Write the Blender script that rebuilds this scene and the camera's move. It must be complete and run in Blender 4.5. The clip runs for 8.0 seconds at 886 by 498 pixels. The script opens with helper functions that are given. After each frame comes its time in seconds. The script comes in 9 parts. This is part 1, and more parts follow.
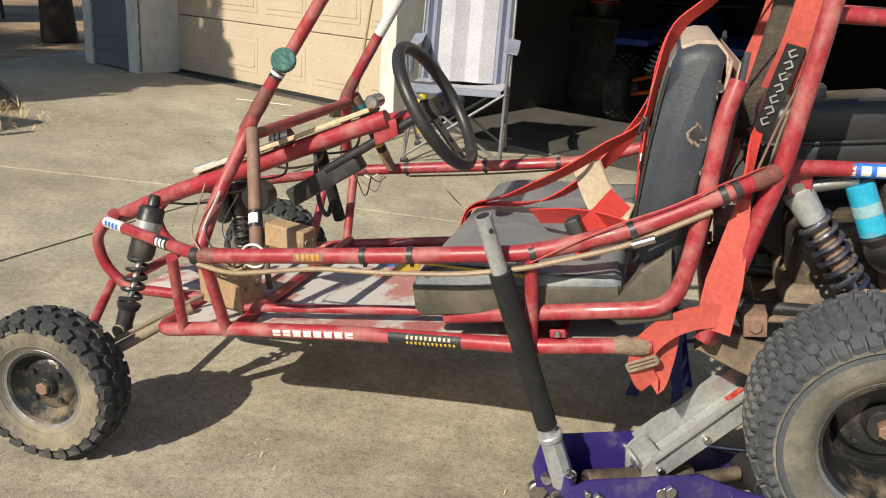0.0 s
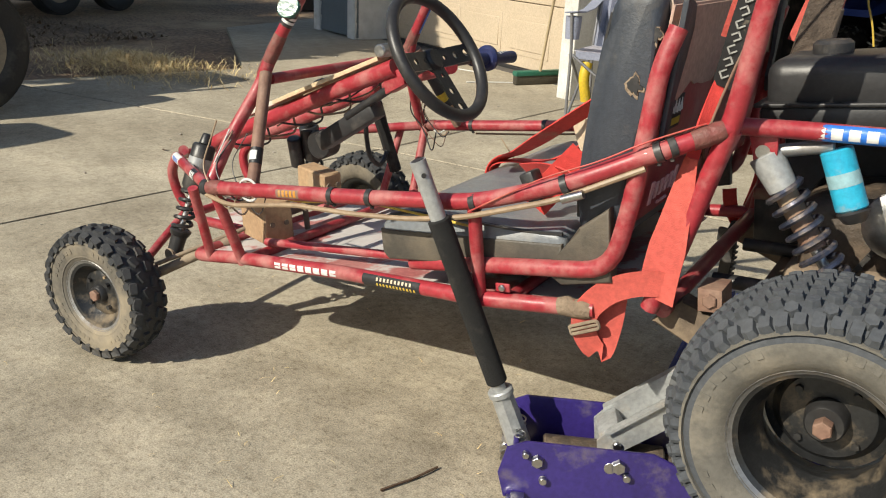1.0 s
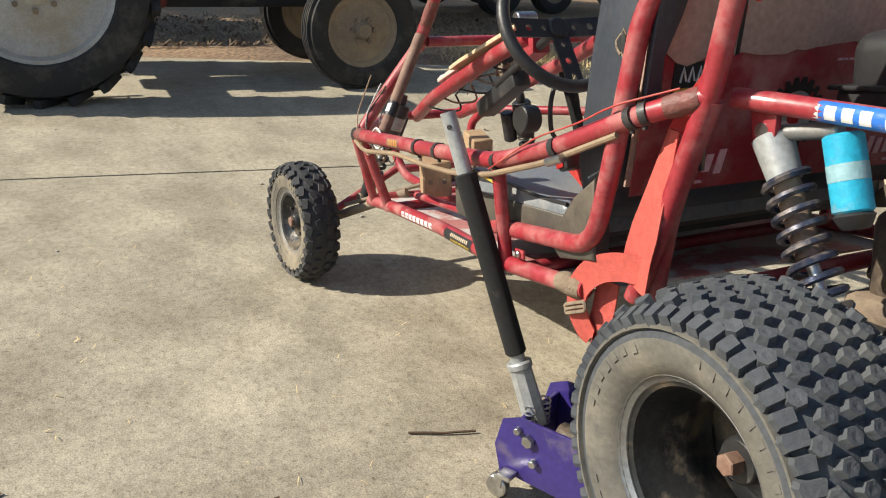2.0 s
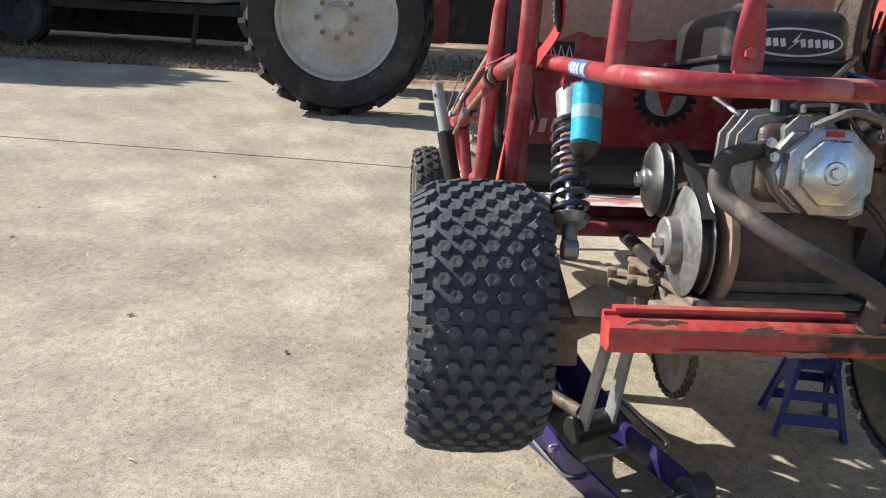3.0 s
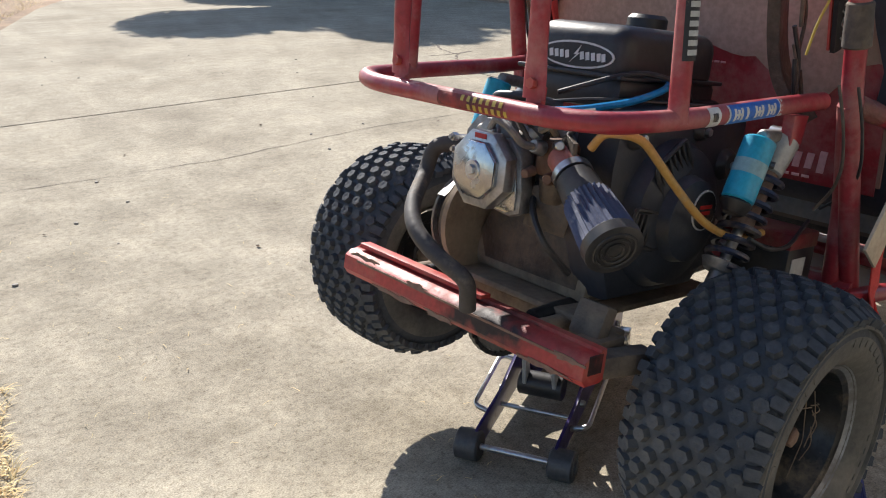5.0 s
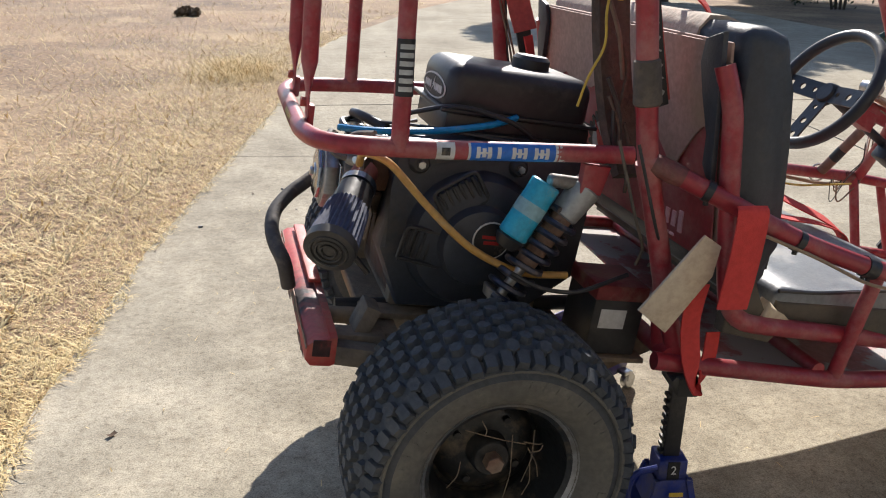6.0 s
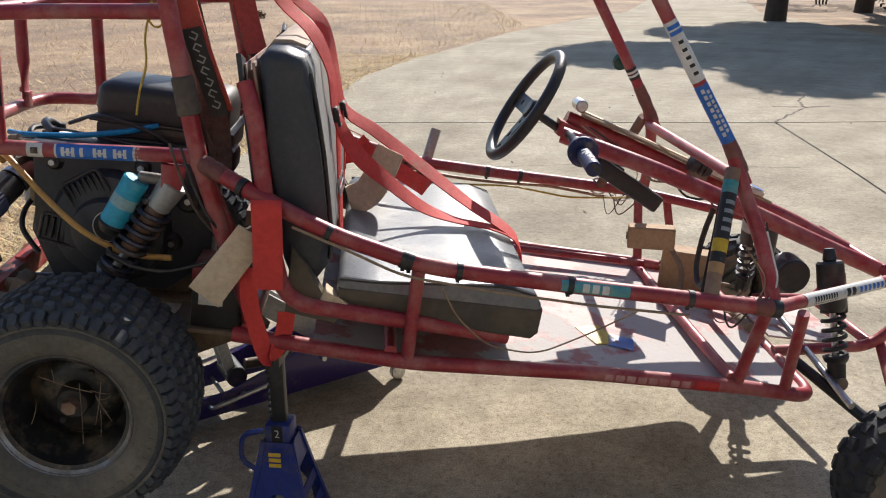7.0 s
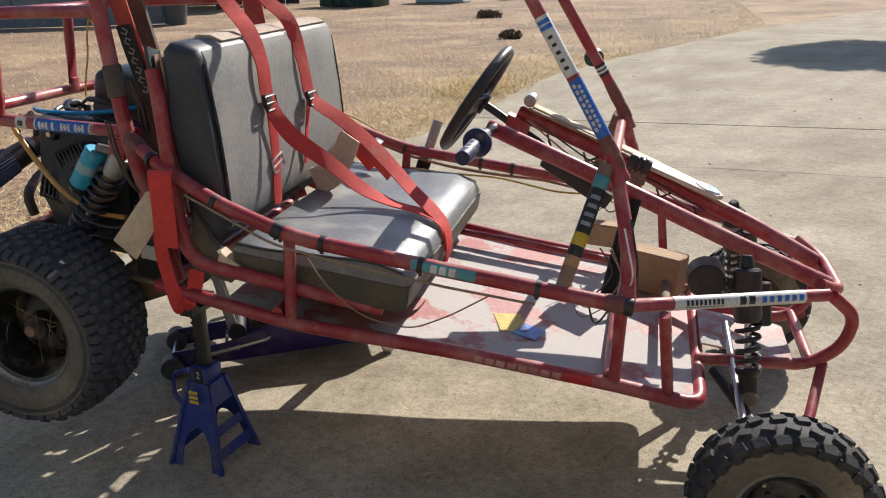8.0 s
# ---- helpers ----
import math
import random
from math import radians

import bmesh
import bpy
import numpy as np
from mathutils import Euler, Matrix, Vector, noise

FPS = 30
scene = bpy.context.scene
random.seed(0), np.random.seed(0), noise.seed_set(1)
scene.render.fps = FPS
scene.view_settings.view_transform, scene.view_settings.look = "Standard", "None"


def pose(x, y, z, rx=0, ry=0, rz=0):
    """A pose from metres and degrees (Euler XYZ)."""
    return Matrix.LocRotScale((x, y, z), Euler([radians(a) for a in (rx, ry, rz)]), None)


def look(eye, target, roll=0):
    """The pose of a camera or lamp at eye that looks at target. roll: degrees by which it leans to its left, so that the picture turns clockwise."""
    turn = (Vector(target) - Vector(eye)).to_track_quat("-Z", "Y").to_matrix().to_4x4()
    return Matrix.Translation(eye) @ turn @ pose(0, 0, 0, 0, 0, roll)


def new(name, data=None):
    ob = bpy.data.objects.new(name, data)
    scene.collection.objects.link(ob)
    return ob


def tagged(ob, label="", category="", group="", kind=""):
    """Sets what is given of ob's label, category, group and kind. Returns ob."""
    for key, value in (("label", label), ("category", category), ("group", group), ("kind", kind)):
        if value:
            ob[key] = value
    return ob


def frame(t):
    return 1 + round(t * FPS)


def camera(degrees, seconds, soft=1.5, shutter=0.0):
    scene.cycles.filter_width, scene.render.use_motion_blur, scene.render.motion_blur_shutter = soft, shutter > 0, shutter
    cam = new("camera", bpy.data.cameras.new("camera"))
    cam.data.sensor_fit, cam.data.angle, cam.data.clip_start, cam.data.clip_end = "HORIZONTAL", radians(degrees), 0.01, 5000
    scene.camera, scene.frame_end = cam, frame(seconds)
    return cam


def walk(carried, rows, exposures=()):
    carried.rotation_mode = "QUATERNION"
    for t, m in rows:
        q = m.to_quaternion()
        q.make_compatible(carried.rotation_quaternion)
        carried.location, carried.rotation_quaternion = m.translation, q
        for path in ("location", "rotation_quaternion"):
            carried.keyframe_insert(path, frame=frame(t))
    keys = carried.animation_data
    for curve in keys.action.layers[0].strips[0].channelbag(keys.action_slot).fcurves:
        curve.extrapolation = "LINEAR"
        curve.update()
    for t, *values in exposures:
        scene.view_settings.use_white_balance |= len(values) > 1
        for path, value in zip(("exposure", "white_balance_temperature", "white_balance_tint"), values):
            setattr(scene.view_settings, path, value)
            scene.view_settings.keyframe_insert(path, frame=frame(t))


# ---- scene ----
cam = camera(55.6, 8.0, soft=1.1)
PATH = [
    (0, (0.409, 1.986, 1.135), (0.931, 0.158, 0.514), 3.6),
    (0.5, (0.162, 1.935, 1.145), (0.855, 0.17, 0.509), 3.4),
    (0.8, (-0.031, 1.859, 1.114), (0.856, 0.195, 0.446), 3.2),
    (1, (-0.123, 1.77, 1.113), (0.904, 0.204, 0.409), 2.7),
    (1.5, (-0.374, 1.438, 1.088), (1.067, 0.266, 0.346), 2.2),
    (1.7, (-0.47, 1.36, 1.073), (1.078, 0.331, 0.335), 2.1),
    (2.8, (-1.304, 0.662, 0.974), (0.591, 0.511, 0.352), 2.8),
    (3, (-1.395, 0.539, 0.976), (0.508, 0.507, 0.361), 2.7),
    (3.5, (-1.476, 0.182, 0.992), (0.402, 0.465, 0.367), 2.2),
    (4, (-1.436, -0.257, 1.009), (0.317, 0.437, 0.341), 1.4),
    (4.2, (-1.412, -0.38, 1.031), (0.276, 0.452, 0.354), 1.3),
    (5.3, (-0.942, -1.23, 1.124), (-0.016, 0.391, 0.408), -0.4),
    (5.5, (-0.818, -1.332, 1.14), (-0.044, 0.366, 0.419), 0.15),
    (6, (-0.345, -1.597, 1.158), (0.072, 0.233, 0.469), 1.55),
    (6.5, (0.149, -1.845, 1.187), (0.379, 0.032, 0.535), 0.4),
    (6.8, (0.437, -1.912, 1.183), (0.589, -0.026, 0.537), 0.5),
    (7, (0.673, -1.978, 1.198), (0.748, -0.087, 0.55), 0.2),
    (7.5, (1.1, -2.083, 1.196), (0.947, -0.208, 0.517), -1.3),
    (8, (1.482, -2.032, 1.195), (0.968, -0.21, 0.551), -1.3),
]
walk(cam, [(t, look(eye, aim, roll)) for t, eye, aim, roll in PATH], [(0, 0.25, 6750, 7), (1.7, 0.42, 6700, 7), (3.0, 0.74, 6250, 10), (4.2, 0.76, 6200, 11), (5.5, 0.72, 6250, 13), (6.5, 0.62, 6250, 13), (7.3, 0.52, 6350, 13), (8, 0.46, 6400, 13)])

# world, sun
world = bpy.data.worlds.new("sky")
scene.world = world
world.use_nodes = True
wn = world.node_tree.nodes
sky = wn.new("ShaderNodeTexSky")
sky.sky_type = "NISHITA"
sky.sun_disc = False
sky.dust_density, sky.ozone_density = 0.7, 1.4
SUN = Vector((0.13, 0.39, 0.291)).normalized()
sky.sun_elevation = math.asin(SUN.z)
sky.sun_rotation = math.atan2(SUN.x, SUN.y)
world.node_tree.links.new(sky.outputs[0], wn["Background"].inputs[0])
wn["Background"].inputs[1].default_value = 0.1
sun_data = bpy.data.lights.new("sun", "SUN")
sun_data.energy, sun_data.angle, sun_data.color = 5.0, radians(0.53), (1.0, 0.935, 0.82)
sun = new("sun", sun_data)
sun.matrix_world = look(SUN * 30, (0, 0, 0))


# ---------------------------------------------------------------- materials
def make_mat(name, col, rough=0.6, metal=0.0, col2=None, mix=0.5, scale=8.0, fine=90.0, fine_amt=0.12,
             dust=0.0, dust_col=(0.36, 0.29, 0.2), dust_scale=5.0, bump=0.15, bump_scale=60.0, coat=0.0, spec=0.5, random_amt=0.0, edge=0.0):
    """Two scales of variation, a layer of dust, fine relief."""
    m = bpy.data.materials.new(name)
    m.use_nodes = True
    n, l = m.node_tree.nodes, m.node_tree.links
    b = n["Principled BSDF"]
    b.inputs["Roughness"].default_value, b.inputs["Metallic"].default_value = rough, metal
    b.inputs["Coat Weight"].default_value = coat
    b.inputs["Specular IOR Level"].default_value = spec
    tc = n.new("ShaderNodeTexCoord")

    def noise_tex(sc, detail=4.0, rgh=0.6):
        t = n.new("ShaderNodeTexNoise")
        t.inputs["Scale"].default_value, t.inputs["Detail"].default_value, t.inputs["Roughness"].default_value = sc, detail, rgh
        l.new(tc.outputs["Object"], t.inputs["Vector"])
        return t

    def ramp(src, lo, hi):
        r = n.new("ShaderNodeMapRange")
        r.inputs[1].default_value, r.inputs[2].default_value = lo, hi
        l.new(src, r.inputs[0])
        return r.outputs[0]

    def blend(f, a, c, kind="MIX"):
        x = n.new("ShaderNodeMix")
        x.data_type, x.blend_type = "RGBA", kind
        for sock, v in ((x.inputs[0], f), (x.inputs[6], a), (x.inputs[7], c)):
            if isinstance(v, (int, float)):
                sock.default_value = v
            elif isinstance(v, tuple):
                sock.default_value = (*v, 1)
            else:
                l.new(v, sock)
        return x.outputs[2]

    c2 = col2 or tuple(min(1, v * 0.72) for v in col)
    big = noise_tex(scale, 5.0)
    colour = blend(ramp(big.outputs[0], 0.5 - 0.35 * (1 - mix) - 0.05, 0.72), col, c2)
    small = noise_tex(fine, 3.0)
    colour = blend(fine_amt, colour, blend(ramp(small.outputs[0], 0.35, 0.65), (0, 0, 0), (1, 1, 1)), "OVERLAY")
    if random_amt:
        info = n.new("ShaderNodeObjectInfo")
        hsv = n.new("ShaderNodeHueSaturation")
        hsv.inputs["Value"].default_value = 1
        l.new(ramp(info.outputs["Random"], 0, 1), hsv.inputs["Fac"])
        mr = n.new("ShaderNodeMapRange")
        mr.inputs[3].default_value, mr.inputs[4].default_value = 1 - random_amt, 1 + random_amt
        l.new(info.outputs["Random"], mr.inputs[0])
        l.new(mr.outputs[0], hsv.inputs["Value"])
        hsv.inputs["Fac"].default_value = 1
        l.new(colour, hsv.inputs["Color"])
        colour = hsv.outputs["Color"]
    if dust:
        d = noise_tex(dust_scale, 6.0, 0.68)
        f = ramp(d.outputs[0], 0.62 - 0.3 * dust, 0.86 - 0.25 * dust) if not edge else ramp(d.outputs[0], edge - 0.02, edge + 0.03)
        colour = blend(f, colour, dust_col)
        rr = n.new("ShaderNodeMapRange")
        rr.inputs[3].default_value, rr.inputs[4].default_value = rough, 0.9
        l.new(f, rr.inputs[0])
        l.new(rr.outputs[0], b.inputs["Roughness"])
        if metal:
            mm = n.new("ShaderNodeMapRange")
            mm.inputs[3].default_value, mm.inputs[4].default_value = metal, 0.0
            l.new(f, mm.inputs[0])
            l.new(mm.outputs[0], b.inputs["Metallic"])
    l.new(colour, b.inputs["Base Color"])
    if bump:
        bp = n.new("ShaderNodeBump")
        bp.inputs["Strength"].default_value, bp.inputs["Distance"].default_value = bump, 0.01
        t = noise_tex(bump_scale, 4.0)
        l.new(t.outputs[0], bp.inputs["Height"])
        l.new(bp.outputs[0], b.inputs["Normal"])
    return m


RED = make_mat("red_paint", (0.35, 0.028, 0.04), 0.4, col2=(0.27, 0.026, 0.034), dust=0.5, dust_col=(0.42, 0.19, 0.17), dust_scale=11, bump=0.08, bump_scale=45, coat=0.15)
RED2 = make_mat("faded_red_paint", (0.5, 0.04, 0.032), 0.5, col2=(0.3, 0.05, 0.045), dust=0.5, dust_col=(0.42, 0.17, 0.12), dust_scale=12, bump=0.12, bump_scale=60)
RUST = make_mat("rusty_brown_tube", (0.17, 0.088, 0.062), 0.7, col2=(0.25, 0.16, 0.115), dust=0.3, scale=22, bump=0.2, bump_scale=120)
DIRTY = make_mat("dirty_steel", (0.13, 0.098, 0.074), 0.8, col2=(0.24, 0.18, 0.125), dust=0.5, scale=14, bump=0.25, bump_scale=90)
RUBBER = make_mat("tyre_rubber", (0.06, 0.066, 0.076), 0.82, col2=(0.085, 0.09, 0.096), dust=0.36, dust_col=(0.145, 0.14, 0.13), dust_scale=7, bump=0.2, bump_scale=140, spec=0.25)
SIDEWALL = make_mat("dusty_sidewall", (0.1, 0.094, 0.082), 0.8, col2=(0.15, 0.138, 0.115), dust=0.42, dust_col=(0.28, 0.245, 0.19), dust_scale=6, bump=0.15, bump_scale=160)
BLACK = make_mat("black_plastic", (0.022, 0.022, 0.024), 0.42, col2=(0.03, 0.029, 0.029), dust=0.24, dust_col=(0.14, 0.12, 0.1), dust_scale=6, bump=0.06)
BLACKM = make_mat("black_metal", (0.018, 0.018, 0.02), 0.4, col2=(0.03, 0.029, 0.028), dust=0.28, dust_col=(0.11, 0.095, 0.08), dust_scale=10, bump=0.12)
RIM = make_mat("rim_steel", (0.03, 0.032, 0.035), 0.3, metal=0.5, col2=(0.05, 0.05, 0.05), dust=0.38, dust_col=(0.25, 0.19, 0.12), dust_scale=14)
VINYLB = make_mat("black_vinyl", (0.028, 0.034, 0.047), 0.5, col2=(0.04, 0.046, 0.056), dust=0.14, dust_col=(0.12, 0.105, 0.085), dust_scale=6, bump=0.12, bump_scale=220)
VINYL = make_mat("grey_vinyl", (0.15, 0.168, 0.19), 0.36, col2=(0.18, 0.19, 0.2), dust=0.35, dust_col=(0.28, 0.265, 0.235), dust_scale=6, bump=0.12, bump_scale=220)
VINYLD = make_mat("dusty_black_vinyl", (0.045, 0.042, 0.038), 0.5, col2=(0.09, 0.076, 0.058), dust=0.6, dust_col=(0.15, 0.12, 0.085), dust_scale=5, bump=0.15, bump_scale=200)
BACKING = make_mat("brown_backing", (0.46, 0.31, 0.25), 0.75, col2=(0.35, 0.235, 0.185), dust=0.3, scale=5, bump=0.1)
LININGT = make_mat("pale_lining", (0.5, 0.42, 0.34), 0.85, col2=(0.4, 0.31, 0.24), scale=7, dust=0.25, dust_scale=12, bump=0.3, bump_scale=60)
LOOM = make_mat("mud_caked_loom", (0.06, 0.046, 0.037), 0.9, col2=(0.1, 0.074, 0.055), scale=22, dust=0.4, dust_col=(0.16, 0.12, 0.09), dust_scale=14, bump=0.7, bump_scale=60)
WEB = make_mat("red_webbing", (0.66, 0.055, 0.045), 0.75, col2=(0.56, 0.045, 0.04), dust=0.1, scale=10, bump=0.3, bump_scale=500)
WEBOLD = make_mat("faded_webbing", (0.55, 0.1, 0.075), 0.8, col2=(0.46, 0.075, 0.06), dust=0.2, scale=8, bump=0.3, bump_scale=500)
FLOORP = make_mat("worn_floor_paint", (0.36, 0.1, 0.1), 0.6, col2=(0.45, 0.22, 0.2), mix=0.5, scale=5, dust=0.5, dust_col=(0.5, 0.47, 0.45), dust_scale=4.2, edge=0.475, bump=0.15)
ALU = make_mat("cast_aluminium", (0.36, 0.36, 0.36), 0.42, metal=0.8, col2=(0.24, 0.24, 0.24), dust=0.48, dust_col=(0.15, 0.115, 0.085), dust_scale=14, bump=0.12)
SHINY = make_mat("polished_metal", (0.55, 0.58, 0.62), 0.18, metal=1.0, dust=0.15, dust_scale=14, bump=0.04)
CHROME = make_mat("zinc_steel", (0.6, 0.6, 0.6), 0.3, metal=1.0, dust=0.2, dust_scale=12, bump=0.05)
PURPLE = make_mat("violet_jack_paint", (0.035, 0.022, 0.16), 0.33, col2=(0.028, 0.018, 0.12), dust=0.22, dust_col=(0.16, 0.13, 0.13), dust_scale=9, bump=0.05, coat=0.2)
BLUE = make_mat("blue_stand_paint", (0.012, 0.035, 0.26), 0.4, col2=(0.01, 0.025, 0.17), dust=0.45, dust_col=(0.14, 0.13, 0.13), dust_scale=10, bump=0.05)
GREYP = make_mat("grey_jack_paint", (0.42, 0.43, 0.43), 0.4, metal=0.3, dust=0.25, dust_scale=9, bump=0.06)
FOAM = make_mat("black_foam", (0.012, 0.012, 0.012), 0.9, dust=0.25, dust_col=(0.05, 0.046, 0.04), dust_scale=20, bump=0.5, bump_scale=700)
CYAN = make_mat("blue_reservoir", (0.01, 0.3, 0.5), 0.35, col2=(0.03, 0.38, 0.55), dust=0.15, dust_scale=14)
SPRING = make_mat("dark_blue_spring", (0.06, 0.07, 0.11), 0.3, metal=0.6, dust=0.45, dust_col=(0.24, 0.18, 0.12), dust_scale=22)
WOOD = make_mat("raw_wood_block", (0.42, 0.29, 0.17), 0.8, col2=(0.33, 0.21, 0.12), scale=6, dust=0.2, dust_scale=9, bump=0.2)
CARD = make_mat("tan_cardboard", (0.62, 0.51, 0.37), 0.85, col2=(0.52, 0.41, 0.29), scale=6, bump=0.05)
WHITE = make_mat("white_sticker", (0.72, 0.72, 0.7), 0.5, dust=0.1, dust_col=(0.4, 0.34, 0.28), dust_scale=25)
STBLUE = make_mat("blue_sticker", (0.03, 0.17, 0.62), 0.4, dust=0.05, dust_scale=25)
STBLACK = make_mat("black_sticker", (0.02, 0.02, 0.022), 0.5, dust=0.05, dust_scale=25)
STYEL = make_mat("yellow_sticker", (0.65, 0.45, 0.03), 0.5, dust=0.2, dust_scale=25)
STRED = make_mat("red_sticker", (0.5, 0.02, 0.02), 0.5, dust=0.1, dust_scale=25)
TAN = make_mat("tan_hose", (0.33, 0.24, 0.15), 0.5, col2=(0.24, 0.17, 0.11), dust=0.2, dust_scale=20)
TEAL = make_mat("blue_fuel_line", (0.01, 0.26, 0.6), 0.35, dust=0.1, dust_scale=20)
YELW = make_mat("yellow_wire", (0.6, 0.42, 0.06), 0.5, dust=0.2)
FILT = make_mat("blue_filter_media", (0.075, 0.09, 0.16), 0.72, dust=0.12, dust_col=(0.3, 0.3, 0.33), dust_scale=30)
GUARD = make_mat("blue_grip_rubber", (0.012, 0.02, 0.09), 0.5, dust=0.2, dust_scale=20)

AMBER = make_mat("amber_hose", (0.55, 0.32, 0.08), 0.35, col2=(0.45, 0.25, 0.07), dust=0.2, dust_scale=20)
SHROUD = make_mat("blue_black_paint", (0.026, 0.031, 0.042), 0.45, col2=(0.034, 0.039, 0.05), dust=0.16, dust_col=(0.1, 0.085, 0.07), dust_scale=9, bump=0.08)
DUSTYB = make_mat("dust_caked_black", (0.07, 0.06, 0.052), 0.8, col2=(0.14, 0.11, 0.085), dust=0.6, dust_col=(0.24, 0.185, 0.13), dust_scale=8, bump=0.3)
RAG = make_mat("tan_rag", (0.3, 0.23, 0.16), 0.9, col2=(0.18, 0.13, 0.09), scale=12, bump=0.6, bump_scale=90)
OILY = make_mat("oily_dark_casting", (0.06, 0.052, 0.046), 0.42, metal=0.2, col2=(0.1, 0.075, 0.055), dust=0.5, dust_col=(0.19, 0.135, 0.09), dust_scale=18, bump=0.3, bump_scale=70)
BRONZE = make_mat("rust_brown_casting", (0.16, 0.085, 0.05), 0.6, metal=0.3, col2=(0.09, 0.05, 0.035), dust=0.4, dust_col=(0.2, 0.13, 0.08), dust_scale=20, bump=0.3)
PINK = make_mat("faded_red_silicone", (0.42, 0.15, 0.12), 0.5, col2=(0.3, 0.1, 0.08), dust=0.3, dust_scale=18)
PANEL = make_mat("dusty_grey_panel", (0.21, 0.212, 0.21), 0.6, col2=(0.17, 0.17, 0.166), scale=5, dust=0.4, dust_col=(0.26, 0.24, 0.2), dust_scale=7, bump=0.12, bump_scale=220)
DIRT = make_mat("dirt_caked_steel", (0.17, 0.125, 0.085), 0.85, col2=(0.09, 0.068, 0.05), scale=12, dust=0.5, dust_col=(0.26, 0.2, 0.13), dust_scale=9, bump=0.3)
WEED = make_mat("dead_weed", (0.12, 0.08, 0.05), 0.9, col2=(0.2, 0.14, 0.08), scale=9)
# near-black colour for the shade inside the bumper's hollow end
BORESHADE = make_mat("bore_shade", (0.014, 0.012, 0.011), 0.7, col2=(0.06, 0.02, 0.018), scale=25, fine_amt=0.3, dust=0.25, dust_col=(0.25, 0.05, 0.045), dust_scale=30)
FADED = make_mat("faded_print", (0.5, 0.3, 0.28), 0.6, col2=(0.36, 0.1, 0.1), scale=30)
RUBBERF = make_mat("black_tyre_rubber", (0.03, 0.032, 0.035), 0.78, col2=(0.04, 0.04, 0.041), dust=0.3, dust_col=(0.12, 0.105, 0.085), dust_scale=9, bump=0.2, bump_scale=140)
SIDEWALLF = make_mat("tan_dusty_sidewall", (0.09, 0.082, 0.07), 0.75, col2=(0.16, 0.14, 0.11), dust=0.55, dust_col=(0.3, 0.25, 0.175), dust_scale=7, bump=0.15, bump_scale=160)


def blotched(src, name, centre, size, col):
    """A copy of a material with one ragged soft-edged stain round a spot."""
    m = src.copy()
    m.name = name
    n, l = m.node_tree.nodes, m.node_tree.links
    b = n["Principled BSDF"]
    old = b.inputs["Base Color"].links[0].from_socket
    tc = n.new("ShaderNodeTexCoord")
    mp = n.new("ShaderNodeMapping")
    mp.vector_type = "TEXTURE"
    mp.inputs["Location"].default_value, mp.inputs["Scale"].default_value = centre, size
    l.new(tc.outputs["Object"], mp.inputs[0])
    ln = n.new("ShaderNodeVectorMath")
    ln.operation = "LENGTH"
    l.new(mp.outputs[0], ln.inputs[0])
    nz = n.new("ShaderNodeTexNoise")
    nz.inputs["Scale"].default_value, nz.inputs["Detail"].default_value = 28, 7
    l.new(tc.outputs["Object"], nz.inputs["Vector"])
    ad = n.new("ShaderNodeMath")
    ad.operation = "MULTIPLY_ADD"
    ad.inputs[1].default_value = 1.6
    l.new(nz.outputs[0], ad.inputs[0])
    l.new(ln.outputs["Value"], ad.inputs[2])
    rm = n.new("ShaderNodeMapRange")
    rm.inputs["From Min"].default_value, rm.inputs["From Max"].default_value = 1.25, 1.85
    rm.inputs["To Min"].default_value, rm.inputs["To Max"].default_value = 0.97, 0.0
    l.new(ad.outputs[0], rm.inputs[0])
    mx = n.new("ShaderNodeMix")
    mx.data_type = "RGBA"
    l.new(rm.outputs[0], mx.inputs[0])
    l.new(old, mx.inputs[6])
    mx.inputs[7].default_value = (*col, 1)
    l.new(mx.outputs[2], b.inputs["Base Color"])
    return m


BURNT = blotched(RED2, "burnt_red_paint", (-0.28, -0.085, -0.07), (0.12, 0.11, 0.04), (0.014, 0.012, 0.012))
ROLLER = make_mat("dark_roller_steel", (0.1, 0.1, 0.105), 0.5, metal=0.4, dust=0.3, dust_col=(0.15, 0.13, 0.11), dust_scale=12)


# ---------------------------------------------------------------- mesh helpers
def finish(name, bm, mat, parent=None, label="", smooth=40):
    me = bpy.data.meshes.new(name)
    bmesh.ops.recalc_face_normals(bm, faces=bm.faces)
    bm.to_mesh(me)
    bm.free()
    for m in (mat if isinstance(mat, (list, tuple)) else [mat]):
        me.materials.append(m)
    if smooth:
        for p in me.polygons:
            p.use_smooth = True
        me.set_sharp_from_angle(angle=radians(smooth))
    ob = new(name, me)
    if parent is not None:
        ob.parent = parent
    if label:
        ob["label"] = label
    return ob


part = finish


def thing(name, m, label, category, group="", kind=""):
    ob = new(name)
    ob.empty_display_size = 0.1
    ob.matrix_world = m
    return tagged(ob, label, category, group, kind)


def V(*a):
    return Vector(a)


def fillet(pts, r, n=5):
    """A polyline with its inner corners rounded."""
    pts = [Vector(p) for p in pts]
    if r <= 0 or len(pts) < 3:
        return pts
    out = [pts[0]]
    for a, b, c in zip(pts, pts[1:], pts[2:]):
        d1, d2 = (a - b), (c - b)
        k = min(r, d1.length * 0.45, d2.length * 0.45)
        p, q = b + d1.normalized() * k, b + d2.normalized() * k
        for i in range(n + 1):
            t = i / n
            out.append(p * (1 - t) ** 2 + b * 2 * t * (1 - t) + q * t * t)
    out.append(pts[-1])
    return out


